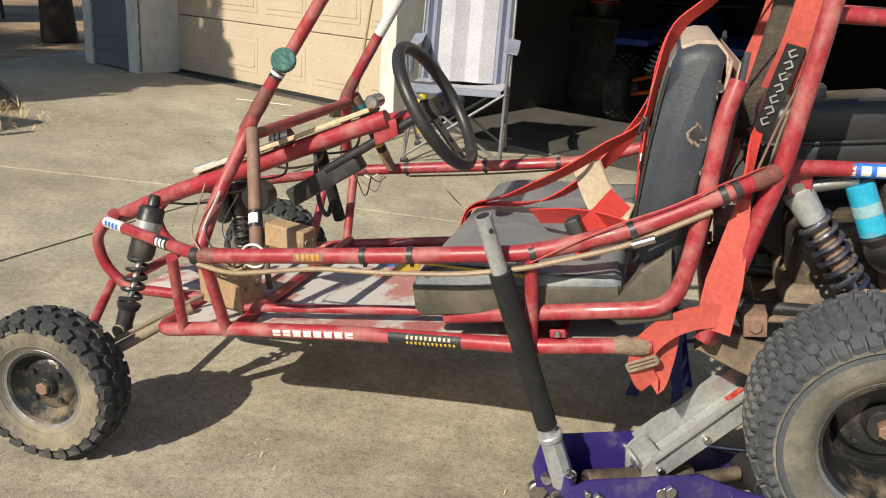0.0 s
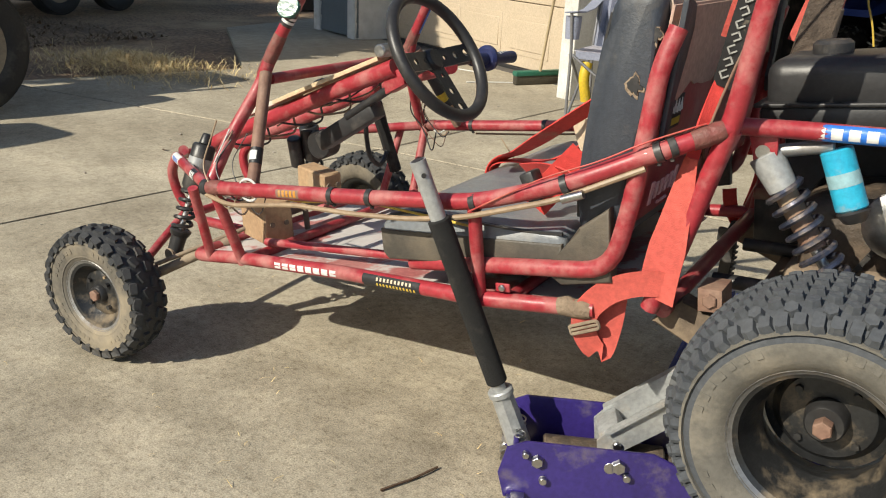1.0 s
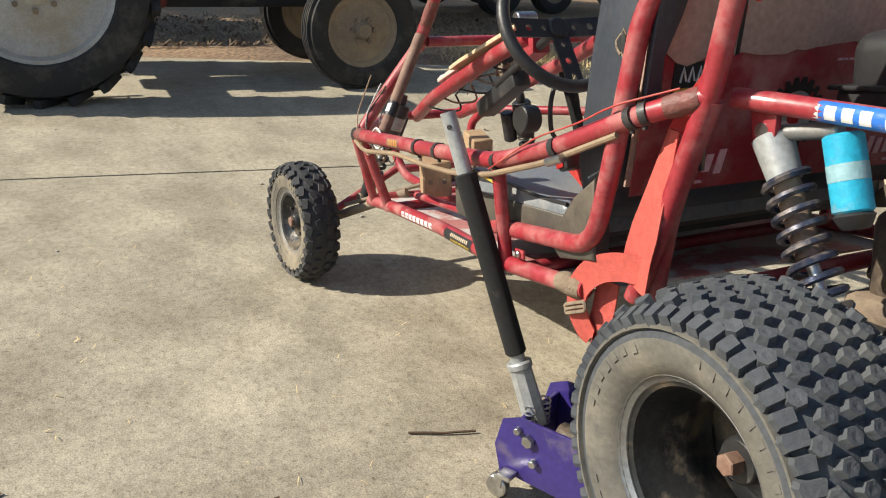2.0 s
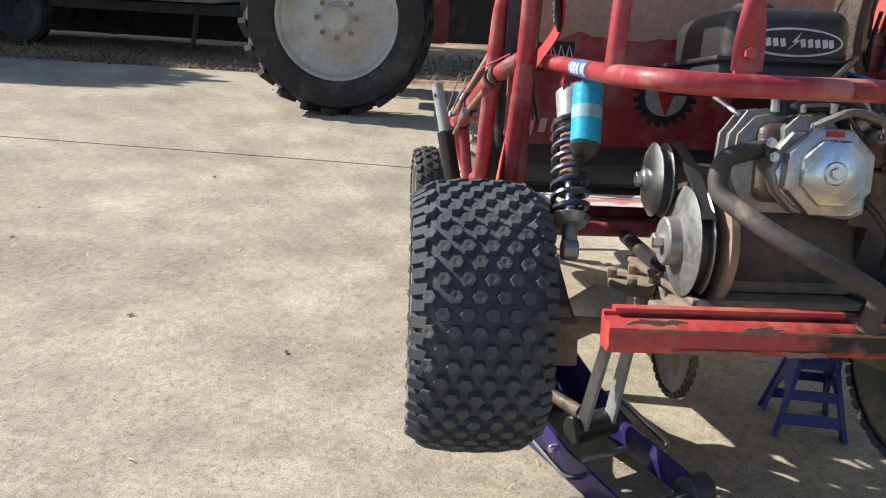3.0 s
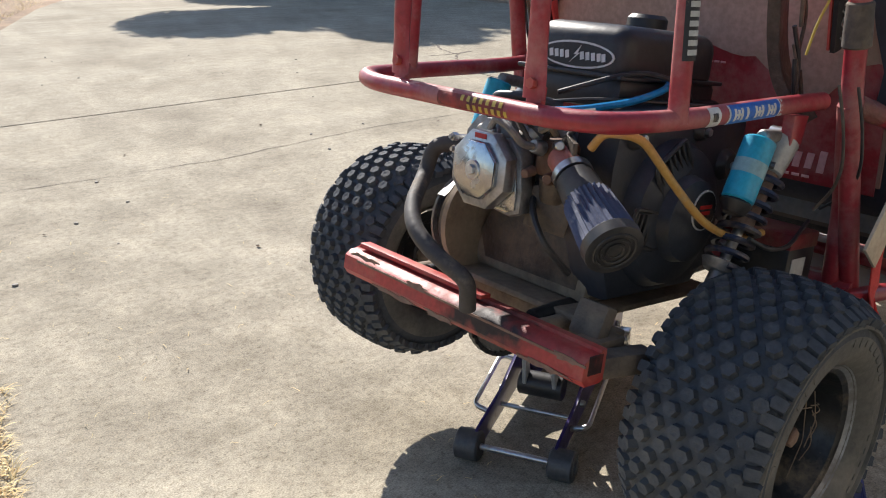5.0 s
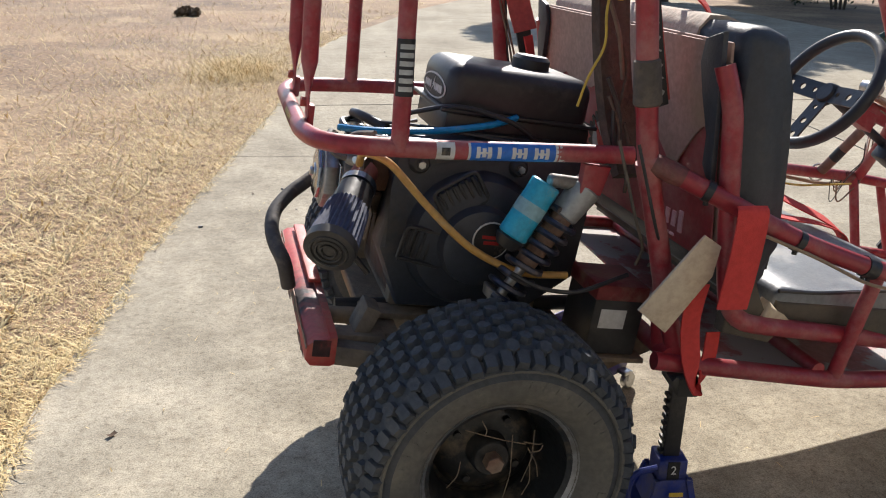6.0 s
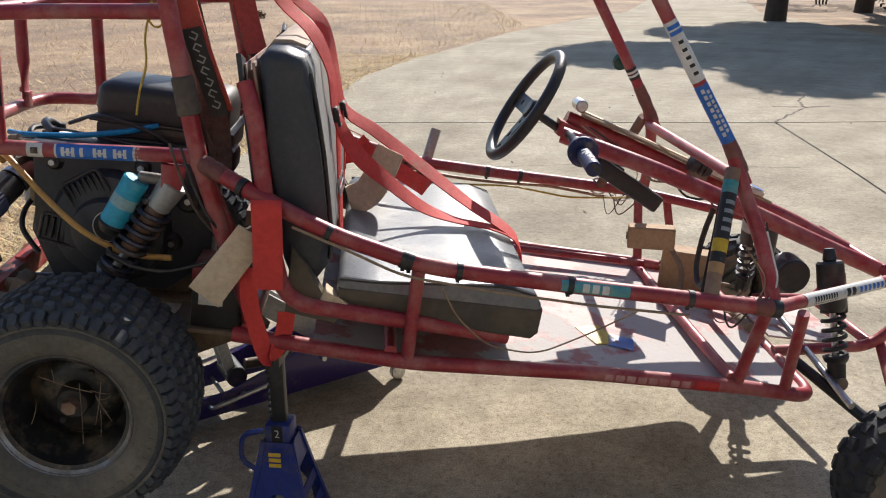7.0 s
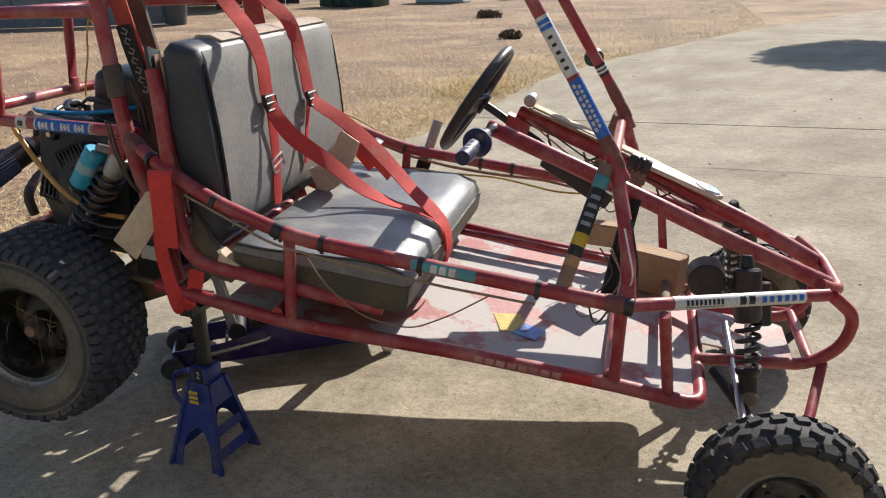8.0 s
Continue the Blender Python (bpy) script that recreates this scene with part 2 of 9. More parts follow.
def sweep(bm, pts, r, seg=12, bend=0.05, cap=True, radii=None):
    """A round tube along a polyline."""
    pts = fillet(pts, bend)
    pts = [p for i, p in enumerate(pts) if i == 0 or (p - pts[i - 1]).length > 1e-5]
    t0 = (pts[1] - pts[0]).normalized()
    up = Vector((0, 0, 1)) if abs(t0.z) < 0.9 else Vector((1, 0, 0))
    nrm = (up - t0 * up.dot(t0)).normalized()
    rings = []
    for i, p in enumerate(pts):
        t = (pts[min(i + 1, len(pts) - 1)] - pts[max(i - 1, 0)]).normalized()
        nrm = (nrm - t * nrm.dot(t)).normalized()
        bn = t.cross(nrm)
        rr = r if radii is None else radii[min(i, len(radii) - 1)]
        rings.append([bm.verts.new(p + (nrm * math.cos(2 * math.pi * k / seg) + bn * math.sin(2 * math.pi * k / seg)) * rr) for k in range(seg)])
    for a, b in zip(rings, rings[1:]):
        for k in range(seg):
            bm.faces.new((a[k], a[(k + 1) % seg], b[(k + 1) % seg], b[k]))
    if cap:
        bm.faces.new(rings[0][::-1])
        bm.faces.new(rings[-1])
    return bm


def tube(name, pts, r, mat, parent, label="", bend=0.05, seg=12):
    return part(name, sweep(bmesh.new(), pts, r, seg, bend), mat, parent, label)


def cyl(bm, p0, p1, r0, r1=None, seg=20, bevel=0.0):
    """A turned piece between two points, with softened ends."""
    r1 = r0 if r1 is None else r1
    p0, p1 = Vector(p0), Vector(p1)
    if bevel:
        d = (p1 - p0).normalized() * bevel
        return turned(bm, [p0, p0 + d, p1 - d, p1], [r0 - bevel, r0, r1, r1 - bevel], seg)
    return turned(bm, [p0, p1], [r0, r1], seg)


def turned(bm, pts, radii, seg=20):
    pts = [Vector(p) for p in pts]
    ax = (pts[-1] - pts[0]).normalized()
    up = Vector((0, 0, 1)) if abs(ax.z) < 0.9 else Vector((1, 0, 0))
    a = (up - ax * up.dot(ax)).normalized()
    b = ax.cross(a)
    rings = [[bm.verts.new(p + (a * math.cos(2 * math.pi * k / seg) + b * math.sin(2 * math.pi * k / seg)) * r) for k in range(seg)] for p, r in zip(pts, radii)]
    for u, w in zip(rings, rings[1:]):
        for k in range(seg):
            bm.faces.new((u[k], u[(k + 1) % seg], w[(k + 1) % seg], w[k]))
    bm.faces.new(rings[0][::-1])
    bm.faces.new(rings[-1])
    return bm


def box(bm, c, size, m=None, bevel=0.0, seg=2):
    """A box with rounded edges; m turns it about its middle."""
    r = bmesh.ops.create_cube(bm, size=1.0)
    vs = r["verts"]
    mm = Matrix.Translation(c) @ (m.to_4x4() if m is not None else Matrix()) @ Matrix.Diagonal((*size, 1))
    bmesh.ops.transform(bm, matrix=mm, verts=vs)
    if bevel:
        es = list({e for v in vs for e in v.link_edges})
        bmesh.ops.bevel(bm, geom=es, offset=bevel, segments=seg, profile=0.5, affect="EDGES")
    return bm


def prism(bm, outline, origin, ax, ay, depth, bevel=0.0):
    """An outline in the plane of ax, ay, given thickness along ax x ay."""
    ax, ay, o = Vector(ax).normalized(), Vector(ay).normalized(), Vector(origin)
    az = ax.cross(ay)
    lo = [bm.verts.new(o + ax * x + ay * y - az * depth / 2) for x, y in outline]
    hi = [bm.verts.new(o + ax * x + ay * y + az * depth / 2) for x, y in outline]
    fs = [bm.faces.new(lo[::-1]), bm.faces.new(hi)]
    k = len(outline)
    for i in range(k):
        fs.append(bm.faces.new((lo[i], lo[(i + 1) % k], hi[(i + 1) % k], hi[i])))
    if bevel:
        es = list({e for f in fs[:2] for e in f.edges})
        bmesh.ops.bevel(bm, geom=es, offset=bevel, segments=2, profile=0.5, affect="EDGES")
    return bm


def ribbon(bm, pts, width, side, thick=0.0025, bend=0.03, twist=None):
    """A flat strap along points; side: its width's direction, one or one a point."""
    sides = [Vector(s) for s in side] if isinstance(side[0], (tuple, list, Vector)) else [Vector(side)] * len(pts)
    P, S = [], []
    pts = [Vector(p) for p in pts]
    n = 6
    for i in range(len(pts) - 1):
        a = pts[max(i - 1, 0)], pts[i], pts[i + 1], pts[min(i + 2, len(pts) - 1)]
        for j in range(n):
            t = j / n
            P.append(0.5 * (2 * a[1] + (a[2] - a[0]) * t + (2 * a[0] - 5 * a[1] + 4 * a[2] - a[3]) * t * t + (3 * a[1] - a[0] - 3 * a[2] + a[3]) * t ** 3))
            S.append(sides[i].lerp(sides[i + 1], t))
    P.append(pts[-1])
    S.append(sides[-1])
    rows = []
    for i, (p, s) in enumerate(zip(P, S)):
        t = (P[min(i + 1, len(P) - 1)] - P[max(i - 1, 0)]).normalized()
        s = (s - t * s.dot(t)).normalized()
        nn = t.cross(s)
        rows.append([bm.verts.new(p + s * width / 2 * x + nn * (thick / 2 * y + 0.0012 * (1 - abs(x)))) for x, y in ((-1, -1), (0, -1), (1, -1), (1, 1), (0, 1), (-1, 1))])
    for a, b in zip(rows, rows[1:]):
        for k in range(6):
            bm.faces.new((a[k], a[(k + 1) % 6], b[(k + 1) % 6], b[k]))
    bm.faces.new(rows[0][::-1])
    bm.faces.new(rows[-1])
    return bm


def lathe_y(bm, prof, seg, mat_of=None):
    """A profile of (y, r) turned about the y axis; closed where the profile is."""
    rings = []
    for k in range(seg):
        a = 2 * math.pi * k / seg
        rings.append([bm.verts.new((r * math.cos(a), y, r * math.sin(a))) for y, r in prof])
    for k in range(seg):
        u, w = rings[k], rings[(k + 1) % seg]
        for i in range(len(prof) - 1):
            f = bm.faces.new((u[i], u[i + 1], w[i + 1], w[i]))
            if mat_of:
                f.material_index = mat_of(i)
    return bm


def helix(bm, p0, p1, r, turns, wire, seg=6, step=14):
    p0, p1 = Vector(p0), Vector(p1)
    ax = (p1 - p0).normalized()
    a = ax.orthogonal().normalized()
    b = ax.cross(a)
    n = int(turns * step)
    pts = [p0.lerp(p1, i / n) + (a * math.cos(2 * math.pi * i / step) + b * math.sin(2 * math.pi * i / step)) * r for i in range(n + 1)]
    return sweep(bm, pts, wire, seg, 0)


def wrap(bm, p0, p1, r, a0, a1, up=(0, 0, 1), n=8):
    """A sticker laid round a tube between two angles."""
    n = max(n, int(abs(a1 - a0) / 10))
    p0, p1 = Vector(p0), Vector(p1)
    ax = (p1 - p0).normalized()
    up = Vector(up)
    a = (up - ax * up.dot(ax)).normalized()
    b = ax.cross(a)
    rows = []
    for i in range(n + 1):
        t = radians(a0 + (a1 - a0) * i / n)
        d = (a * math.cos(t) + b * math.sin(t)) * r
        rows.append((bm.verts.new(p0 + d), bm.verts.new(p1 + d)))
    for u, w in zip(rows, rows[1:]):
        bm.faces.new((u[0], w[0], w[1], u[1]))
    return bm


# ---------------------------------------------------------------- setting
def ground_mat():
    m = make_mat("dry_ground", (0.33, 0.212, 0.12), 0.95, col2=(0.125, 0.082, 0.054), mix=0.6, scale=0.45, fine=26, fine_amt=0.5,
                 dust=0.42, dust_col=(0.47, 0.335, 0.19), dust_scale=0.7, bump=0.9, bump_scale=24)
    return m


def concrete_mat():
    m = bpy.data.materials.new("weathered_concrete")
    m.use_nodes = True
    n, l = m.node_tree.nodes, m.node_tree.links
    b = n["Principled BSDF"]
    b.inputs["Roughness"].default_value = 0.95
    b.inputs["Specular IOR Level"].default_value = 0.15
    tc = n.new("ShaderNodeTexCoord")

    def nz(sc, det, stretch=(1, 1, 1), turn=0):
        mp = n.new("ShaderNodeMapping")
        mp.inputs["Rotation"].default_value = (0, 0, radians(turn))
        mp.inputs["Scale"].default_value = stretch
        l.new(tc.outputs["Object"], mp.inputs[0])
        t = n.new("ShaderNodeTexNoise")
        t.inputs["Scale"].default_value, t.inputs["Detail"].default_value, t.inputs["Roughness"].default_value = sc, det, 0.65
        l.new(mp.outputs[0], t.inputs["Vector"])
        return t.outputs[0]

    def cr(src, stops):
        r = n.new("ShaderNodeValToRGB")
        e = r.color_ramp.elements
        while len(e) < len(stops):
            e.new(0.5)
        for el, (p, c) in zip(e, stops):
            el.position, el.color = p, (*c, 1)
        l.new(src, r.inputs[0])
        return r.outputs[0]

    def mul(a, c, f=1.0, kind="MULTIPLY"):
        x = n.new("ShaderNodeMix")
        x.data_type, x.blend_type = "RGBA", kind
        x.inputs[0].default_value = f
        l.new(a, x.inputs[6])
        l.new(c, x.inputs[7])
        return x.outputs[2]

    base = cr(nz(0.9, 8), [(0.3, (0.285, 0.25, 0.196)), (0.5, (0.355, 0.317, 0.25)), (0.7, (0.418, 0.377, 0.302))])
    brush = cr(nz(3.5, 6), [(0.35, (0.8, 0.8, 0.8)), (0.65, (1.1, 1.1, 1.1))])
    c = mul(base, brush, 0.6)
    patch = cr(nz(9, 7), [(0.34, (0.86, 0.85, 0.83)), (0.5, (1, 1, 1)), (0.68, (1.1, 1.09, 1.07))])
    c = mul(c, patch, 0.85)
    streak = cr(nz(1.7, 10), [(0.36, (0.8, 0.79, 0.77)), (0.5, (0.99, 0.99, 0.98)), (0.64, (1.18, 1.17, 1.15))])
    c = mul(c, streak, 0.5)
    stain = cr(nz(0.55, 5), [(0.33, (0.7, 0.68, 0.65)), (0.46, (1, 1, 1))])
    c = mul(c, stain, 0.55)
    speck = cr(nz(230, 4), [(0.34, (0.36, 0.34, 0.33)), (0.47, (0.95, 0.95, 0.95)), (0.62, (1.6, 1.57, 1.5))])
    c = mul(c, speck, 0.48)
    mid = cr(nz(34, 8), [(0.36, (0.74, 0.72, 0.69)), (0.5, (1, 1, 1)), (0.64, (1.2, 1.19, 1.16))])
    c = mul(c, mid, 0.6)
    pits = cr(nz(75, 4), [(0.33, (0.42, 0.39, 0.34)), (0.45, (1, 1, 1)), (0.7, (1.15, 1.15, 1.12))])
    c = mul(c, pits, 0.55)
    l.new(c, b.inputs["Base Color"])
    bp = n.new("ShaderNodeBump")
    bp.inputs["Strength"].default_value, bp.inputs["Distance"].default_value = 0.25, 0.005
    ad = n.new("ShaderNodeMath")
    l.new(nz(190, 5), ad.inputs[0])
    l.new(nz(40, 4), ad.inputs[1])
    l.new(ad.outputs[0], bp.inputs["Height"])
    l.new(bp.outputs[0], b.inputs["Normal"])
    return m


GROUND = ground_mat()
CONC = concrete_mat()
STRAW = make_mat("dry_straw", (0.8, 0.64, 0.35), 0.8, col2=(0.62, 0.45, 0.2), scale=3, fine=20, bump=0)
SIDING = make_mat("grey_siding", (0.12, 0.145, 0.16), 0.7, col2=(0.1, 0.122, 0.135), scale=3, bump=0.1, dust=0.2, dust_col=(0.16, 0.165, 0.16), random_amt=0.05)
TRIM = make_mat("white_trim", (0.68, 0.67, 0.63), 0.6, dust=0.25, dust_col=(0.45, 0.41, 0.35), bump=0.06)
DOOR = make_mat("cream_garage_door", (0.5, 0.41, 0.3), 0.55, col2=(0.45, 0.365, 0.265), scale=2, dust=0.2, dust_col=(0.42, 0.34, 0.25), dust_scale=3, bump=0.05)
# bay floor and lining: the interior's shade is put into these near-black colours
SHADEFLOOR = make_mat("shade_dark_floor", (0.1, 0.09, 0.08), 0.8, col2=(0.05, 0.045, 0.04), scale=2, bump=0.2)
SHADELINING = make_mat("shade_dark_lining", (0.07, 0.062, 0.055), 0.9, scale=2)
ROOF = make_mat("roof_shingle", (0.09, 0.08, 0.075), 0.9, scale=3, bump=0.5, bump_scale=30)


def bumps(x, y):
    return 0.022 * noise.noise((x * 0.5, y * 0.5, 0)) + 0.012 * noise.noise((x * 2.1, y * 2.1, 3))


def build_ground():
    bm = bmesh.new()
    n, half = 150, 45.0
    g = [[None] * (n + 1) for _ in range(n + 1)]
    for i in range(n + 1):
        for j in range(n + 1):
            x, y = -half + 2 * half * i / n + 3, -half + 2 * half * j / n + 8
            edge = min(i, j, n - i, n - j) / 8
            g[i][j] = bm.verts.new((x, y, -0.045 + bumps(x, y) * min(1, edge)))
    for i in range(n):
        for j in range(n):
            bm.faces.new((g[i][j], g[i + 1][j], g[i + 1][j + 1], g[i][j + 1]))
    ring = [g[0][0], g[n][0], g[n][n], g[0][n]]
    far = [bm.verts.new((sx * 900, sy * 900, -0.045)) for sx, sy in ((-1, -1), (1, -1), (1, 1), (-1, 1))]
    sides = [[g[i][0] for i in range(n + 1)], [g[n][j] for j in range(n + 1)], [g[i][n] for i in range(n, -1, -1)], [g[0][j] for j in range(n, -1, -1)]]
    for k in range(4):
        bm.faces.new([far[k], far[(k + 1) % 4]] + sides[k][::-1])
    ob = finish("ground", bm, GROUND)
    return tagged(ob, "bare dry earth with scattered straw round the driveway", "ground", kind="structure")


build_ground()

# the driveway: slabs with open joints between them
drive = tagged(thing("driveway", Matrix(), "sunlit weathered concrete driveway in large slabs", "driveway", kind="structure"))
J = 0.009
SLABS = [
    [(-1.25, -1.85), (2.62, -1.75), (2.87, -0.2), (3.08, 1.1), (3.36, 3.0), (3.55, 4.52), (-0.2, 4.6), (-0.79, 1.6)],
    [(-0.2, 4.6 + 2 * J), (3.55, 4.52 + 2 * J), (7.35, 4.6 + 2 * J), (8.5, 9.0), (9.6, 20.0), (13.0, 30.0), (9.0, 28.0), (6.2, 20.0), (3.6, 15.6), (2.5, 13.5), (1.5, 11.0), (0.7, 9.1), (0.12, 7.3)],
    [(2.62 + 2 * J, -1.75), (5.75, -1.4), (6.9, 1.5), (7.35, 4.6), (3.55 + 2 * J, 4.52), (3.36 + 2 * J, 3.0), (3.08 + 2 * J, 1.1), (2.87 + 2 * J, -0.2)],
    [(-1.95, -6.0), (2.2, -5.6), (2.61, -1.75 - 2 * J), (-1.255, -1.85 - 2 * J)],
    [(2.2 + 2 * J, -5.6), (7.6, -7.0), (7.4, -5.0), (5.1, -3.1), (5.75, -1.4 - 2 * J), (2.61 + 2 * J, -1.75 - 2 * J)],
]
for poly in SLABS:
    bm = bmesh.new()
    prism(bm, poly, (0, 0, -0.05), (1, 0, 0), (0, 1, 0), 0.1, 0.006)
    part("slab", bm, CONC, drive, smooth=0)


SOIL = make_mat("joint_dirt", (0.075, 0.06, 0.045), 0.95, col2=(0.12, 0.095, 0.07), scale=4)
for run in ([(2.62, -1.75), (2.87, -0.2), (3.08, 1.1), (3.36, 3.0), (3.55, 4.52)], [(-0.2, 4.6), (3.55, 4.52), (7.35, 4.6)], [(-1.25, -1.85), (2.61, -1.75), (5.75, -1.4)], [(2.2, -5.6), (2.61, -1.75)]):
    bm = bmesh.new()
    rows = [[bm.verts.new((x + J + dx, y + dy, z)) for dx, dy, z in ((-0.02, -0.02, -0.006), (0.02, 0.02 + J, -0.006), (0.02, 0.02 + J, -0.04), (-0.02, -0.02, -0.04))] for x, y in run]
    for a, b in zip(rows, rows[1:]):
        for i in range(4):
            bm.faces.new((a[i], a[(i + 1) % 4], b[(i + 1) % 4], b[i]))
    part("joint", bm, SOIL, drive, "dark dirt in the joint between slabs", 0)


def crack(pts, w):
    """A crack filled with dirt, lying in the slab."""
    bm = bmesh.new()
    rnd = random.Random(5)
    P = []
    for a, b in zip(pts, pts[1:]):
        for i in range(10):
            t = i / 10
            P.append(Vector(a).lerp(Vector(b), t) + Vector((rnd.uniform(-1, 1) * 0.012, rnd.uniform(-1, 1) * 0.012)))
    rows = []
    for i, p in enumerate(P):
        k = w * rnd.uniform(0.4, 1.3)
        d = (P[min(i + 1, len(P) - 1)] - P[max(i - 1, 0)]).normalized()
        o = Vector((-d.y, d.x)) * k
        rows.append((bm.verts.new((p.x + o.x, p.y + o.y, 0.0015)), bm.verts.new((p.x - o.x, p.y - o.y, 0.0015))))
    for a, b in zip(rows, rows[1:]):
        bm.faces.new((a[0], b[0], b[1], a[1]))
    return part("crack", bm, make_mat("crack_dirt", (0.14, 0.11, 0.085), 0.95), drive)


crack([(3.56, 4.54), (3.84, 4.9), (4.12, 5.22), (4.2, 5.55), (4.45, 5.96)], 0.012)
crack([(3.85, 5.3), (4.15, 5.26), (4.4, 5.3)], 0.02)
crack([(-0.55, 3.1), (0.6, 3.0), (1.8, 3.12), (3.2, 3.0)], 0.003)


def straw_patch(name, label, count, place, seed, size=(0.03, 0.09), up=0.25, wide=(0.0012, 0.003), mat=None):
    """Loose dry straw: thin blades lying and standing."""
    rnd = random.Random(seed)
    vs, fs = [], []
    for _ in range(count):
        x, y, z = place(rnd)
        a, ln, w = rnd.uniform(0, 6.283), rnd.uniform(*size), rnd.uniform(*wide)
        dx, dy, dz = math.cos(a) * ln, math.sin(a) * ln, ln * rnd.uniform(0, up)
        px, py = -math.sin(a) * w, math.cos(a) * w
        k = len(vs)
        zz = z + 0.003
        vs += [(x - px, y - py, zz), (x + px, y + py, zz), (x + dx * 0.6 + px * 0.7, y + dy * 0.6 + py * 0.7, zz + dz * 0.9 + 0.004), (x + dx * 0.6 - px * 0.7, y + dy * 0.6 - py * 0.7, zz + dz * 0.9 + 0.004), (x + dx, y + dy, zz + dz)]
        fs += [(k, k + 1, k + 2, k + 3), (k + 3, k + 2, k + 4)]
    me = bpy.data.meshes.new(name)
    me.from_pydata(vs, [], fs)
    me.materials.append(mat or STRAW)
    return tagged(new(name, me), label, "straw", kind="stuff")


EDGE = [(-1.95, -6.0), (-1.25, -1.85), (-0.79, 1.6), (-0.2, 4.6), (0.12, 7.3), (0.7, 9.1), (1.5, 11.0), (2.5, 13.5), (3.6, 15.6)]


def edge_x(y):
    for (x0, y0), (x1, y1) in zip(EDGE, EDGE[1:]):
        if y <= y1:
            return x0 + (x1 - x0) * (y - y0) / (y1 - y0)
    return EDGE[-1][0]


def verge(rnd):
    y = rnd.uniform(-1.5, 1) if rnd.random() < 0.2 else -1.0 + 11 * rnd.random() ** 1.5
    d = abs(rnd.gauss(0, 0.8)) if rnd.random() < 0.9 else rnd.uniform(0, 4)
    x = edge_x(y) - d + 0.05 * noise.noise((y * 3, 0, 0)) + 0.03
    return x, y, max(-0.03 + bumps(x, y) - 0.015, 0.0 if x > edge_x(y) - 0.01 else -1)


def heap(cx, cy, sx, sy, h):
    def place(rnd):
        x, y = rnd.gauss(0, 0.5), rnd.gauss(0, 0.5)
        return cx + x * sx, cy + y * sy, h * max(0, 1 - x * x - y * y) * rnd.random()
    return place


straw_patch("verge_straw", "yellow dry straw along the driveway edge", 95000, verge, 3, (0.015, 0.06), 0.35, (0.0009, 0.0024))
straw_patch("field_straw", "sparse dry stalks lying over the bare field", 26000, lambda r: (lambda y, d: (edge_x(min(y, 15)) - 0.3 - d, y, -0.04 + bumps(edge_x(min(y, 15)) - 0.3 - d, y)))(1.0 + 24 * r.random() ** 1.3, 14 * r.random() ** 1.6), 12, (0.05, 0.16), 0.5, (0.0015, 0.004))
straw_patch("straw_heap", "small heap of pale straw at the driveway edge", 3500, heap(5.75, -2.5, 0.9, 0.5, 0.06), 4, (0.05, 0.14), 0.6)
straw_patch("straw_tuft", "golden dry grass tufts at the driveway edge", 5000, lambda r: (-0.48 + 0.22 * r.gauss(0, 1) * 0.9, 6.45 + 0.35 * r.gauss(0, 1), -0.02), 16, (0.05, 0.14), 0.7, (0.001, 0.003))
# ground debris, its dark colour also deepening the shade beneath the trees
straw_patch("leaf_litter", "dead leaves and stalks, darkened to deepen the shade under the trees", 9000, lambda r: (7.2 + 2.6 * r.random() ** 1.4, -4.0 + 11 * r.random(), -0.02), 15, (0.03, 0.12), 0.5, (0.004, 0.012), WEED)
straw_patch("loose_straw", "stray straw bits on the concrete", 420, lambda r: (r.uniform(-0.8, 2.6), r.uniform(-1.2, 2.6), 0.0), 6, (0.012, 0.035), 0.1, (0.0006, 0.0016))


def litter():
    """Dead leaves and twigs on the slabs, each a small curled thing."""
    leaf = make_mat("dead_leaf", (0.1, 0.06, 0.035), 0.9)
    spots = [(1.55, 2.07), (0.87, 1.4), (0.66, 0.91), (3.4, -0.95), (-0.73, 0.3), (-0.38, 2.35), (2.1, 3.0), (1.2, 3.6), (0.3, 3.4), (2.6, 1.6), (4.2, 2.6), (0.2, 1.7), (1.9, 5.6), (3.9, 0.2), (1.2, -1.1)]
    rnd = random.Random(9)
    for x, y in spots:
        bm = bmesh.new()
        s, a = rnd.uniform(0.012, 0.022), rnd.uniform(0, 6.28)
        pts = []
        for k in range(8):
            t = 2 * math.pi * k / 8
            r = s * (1 if k % 2 else 0.65)
            pts.append(bm.verts.new((r * math.cos(t), 0.6 * r * math.sin(t), 0.002 + 0.35 * abs(r * math.cos(t)))))
        c = bm.verts.new((0, 0, 0.001))
        for k in range(8):
            bm.faces.new((c, pts[k], pts[(k + 1) % 8]))
        ob = finish("dead_leaf", bm, leaf)
        ob.matrix_world = pose(x, y, 0.001, 0, 0, math.degrees(a))
        tagged(ob, "curled brown dead leaf on the concrete", "leaf", "leaves on the driveway")
    bm = bmesh.new()
    sweep(bm, [(0.78, 0.59, 0.005), (0.765, 0.555, 0.006), (0.75, 0.52, 0.005), (0.738, 0.485, 0.008), (0.73, 0.45, 0.006)], 0.003, 6, 0.02)
    tagged(finish("twig", bm, leaf), "thin brown curved twig on the concrete", "twig")


litter()


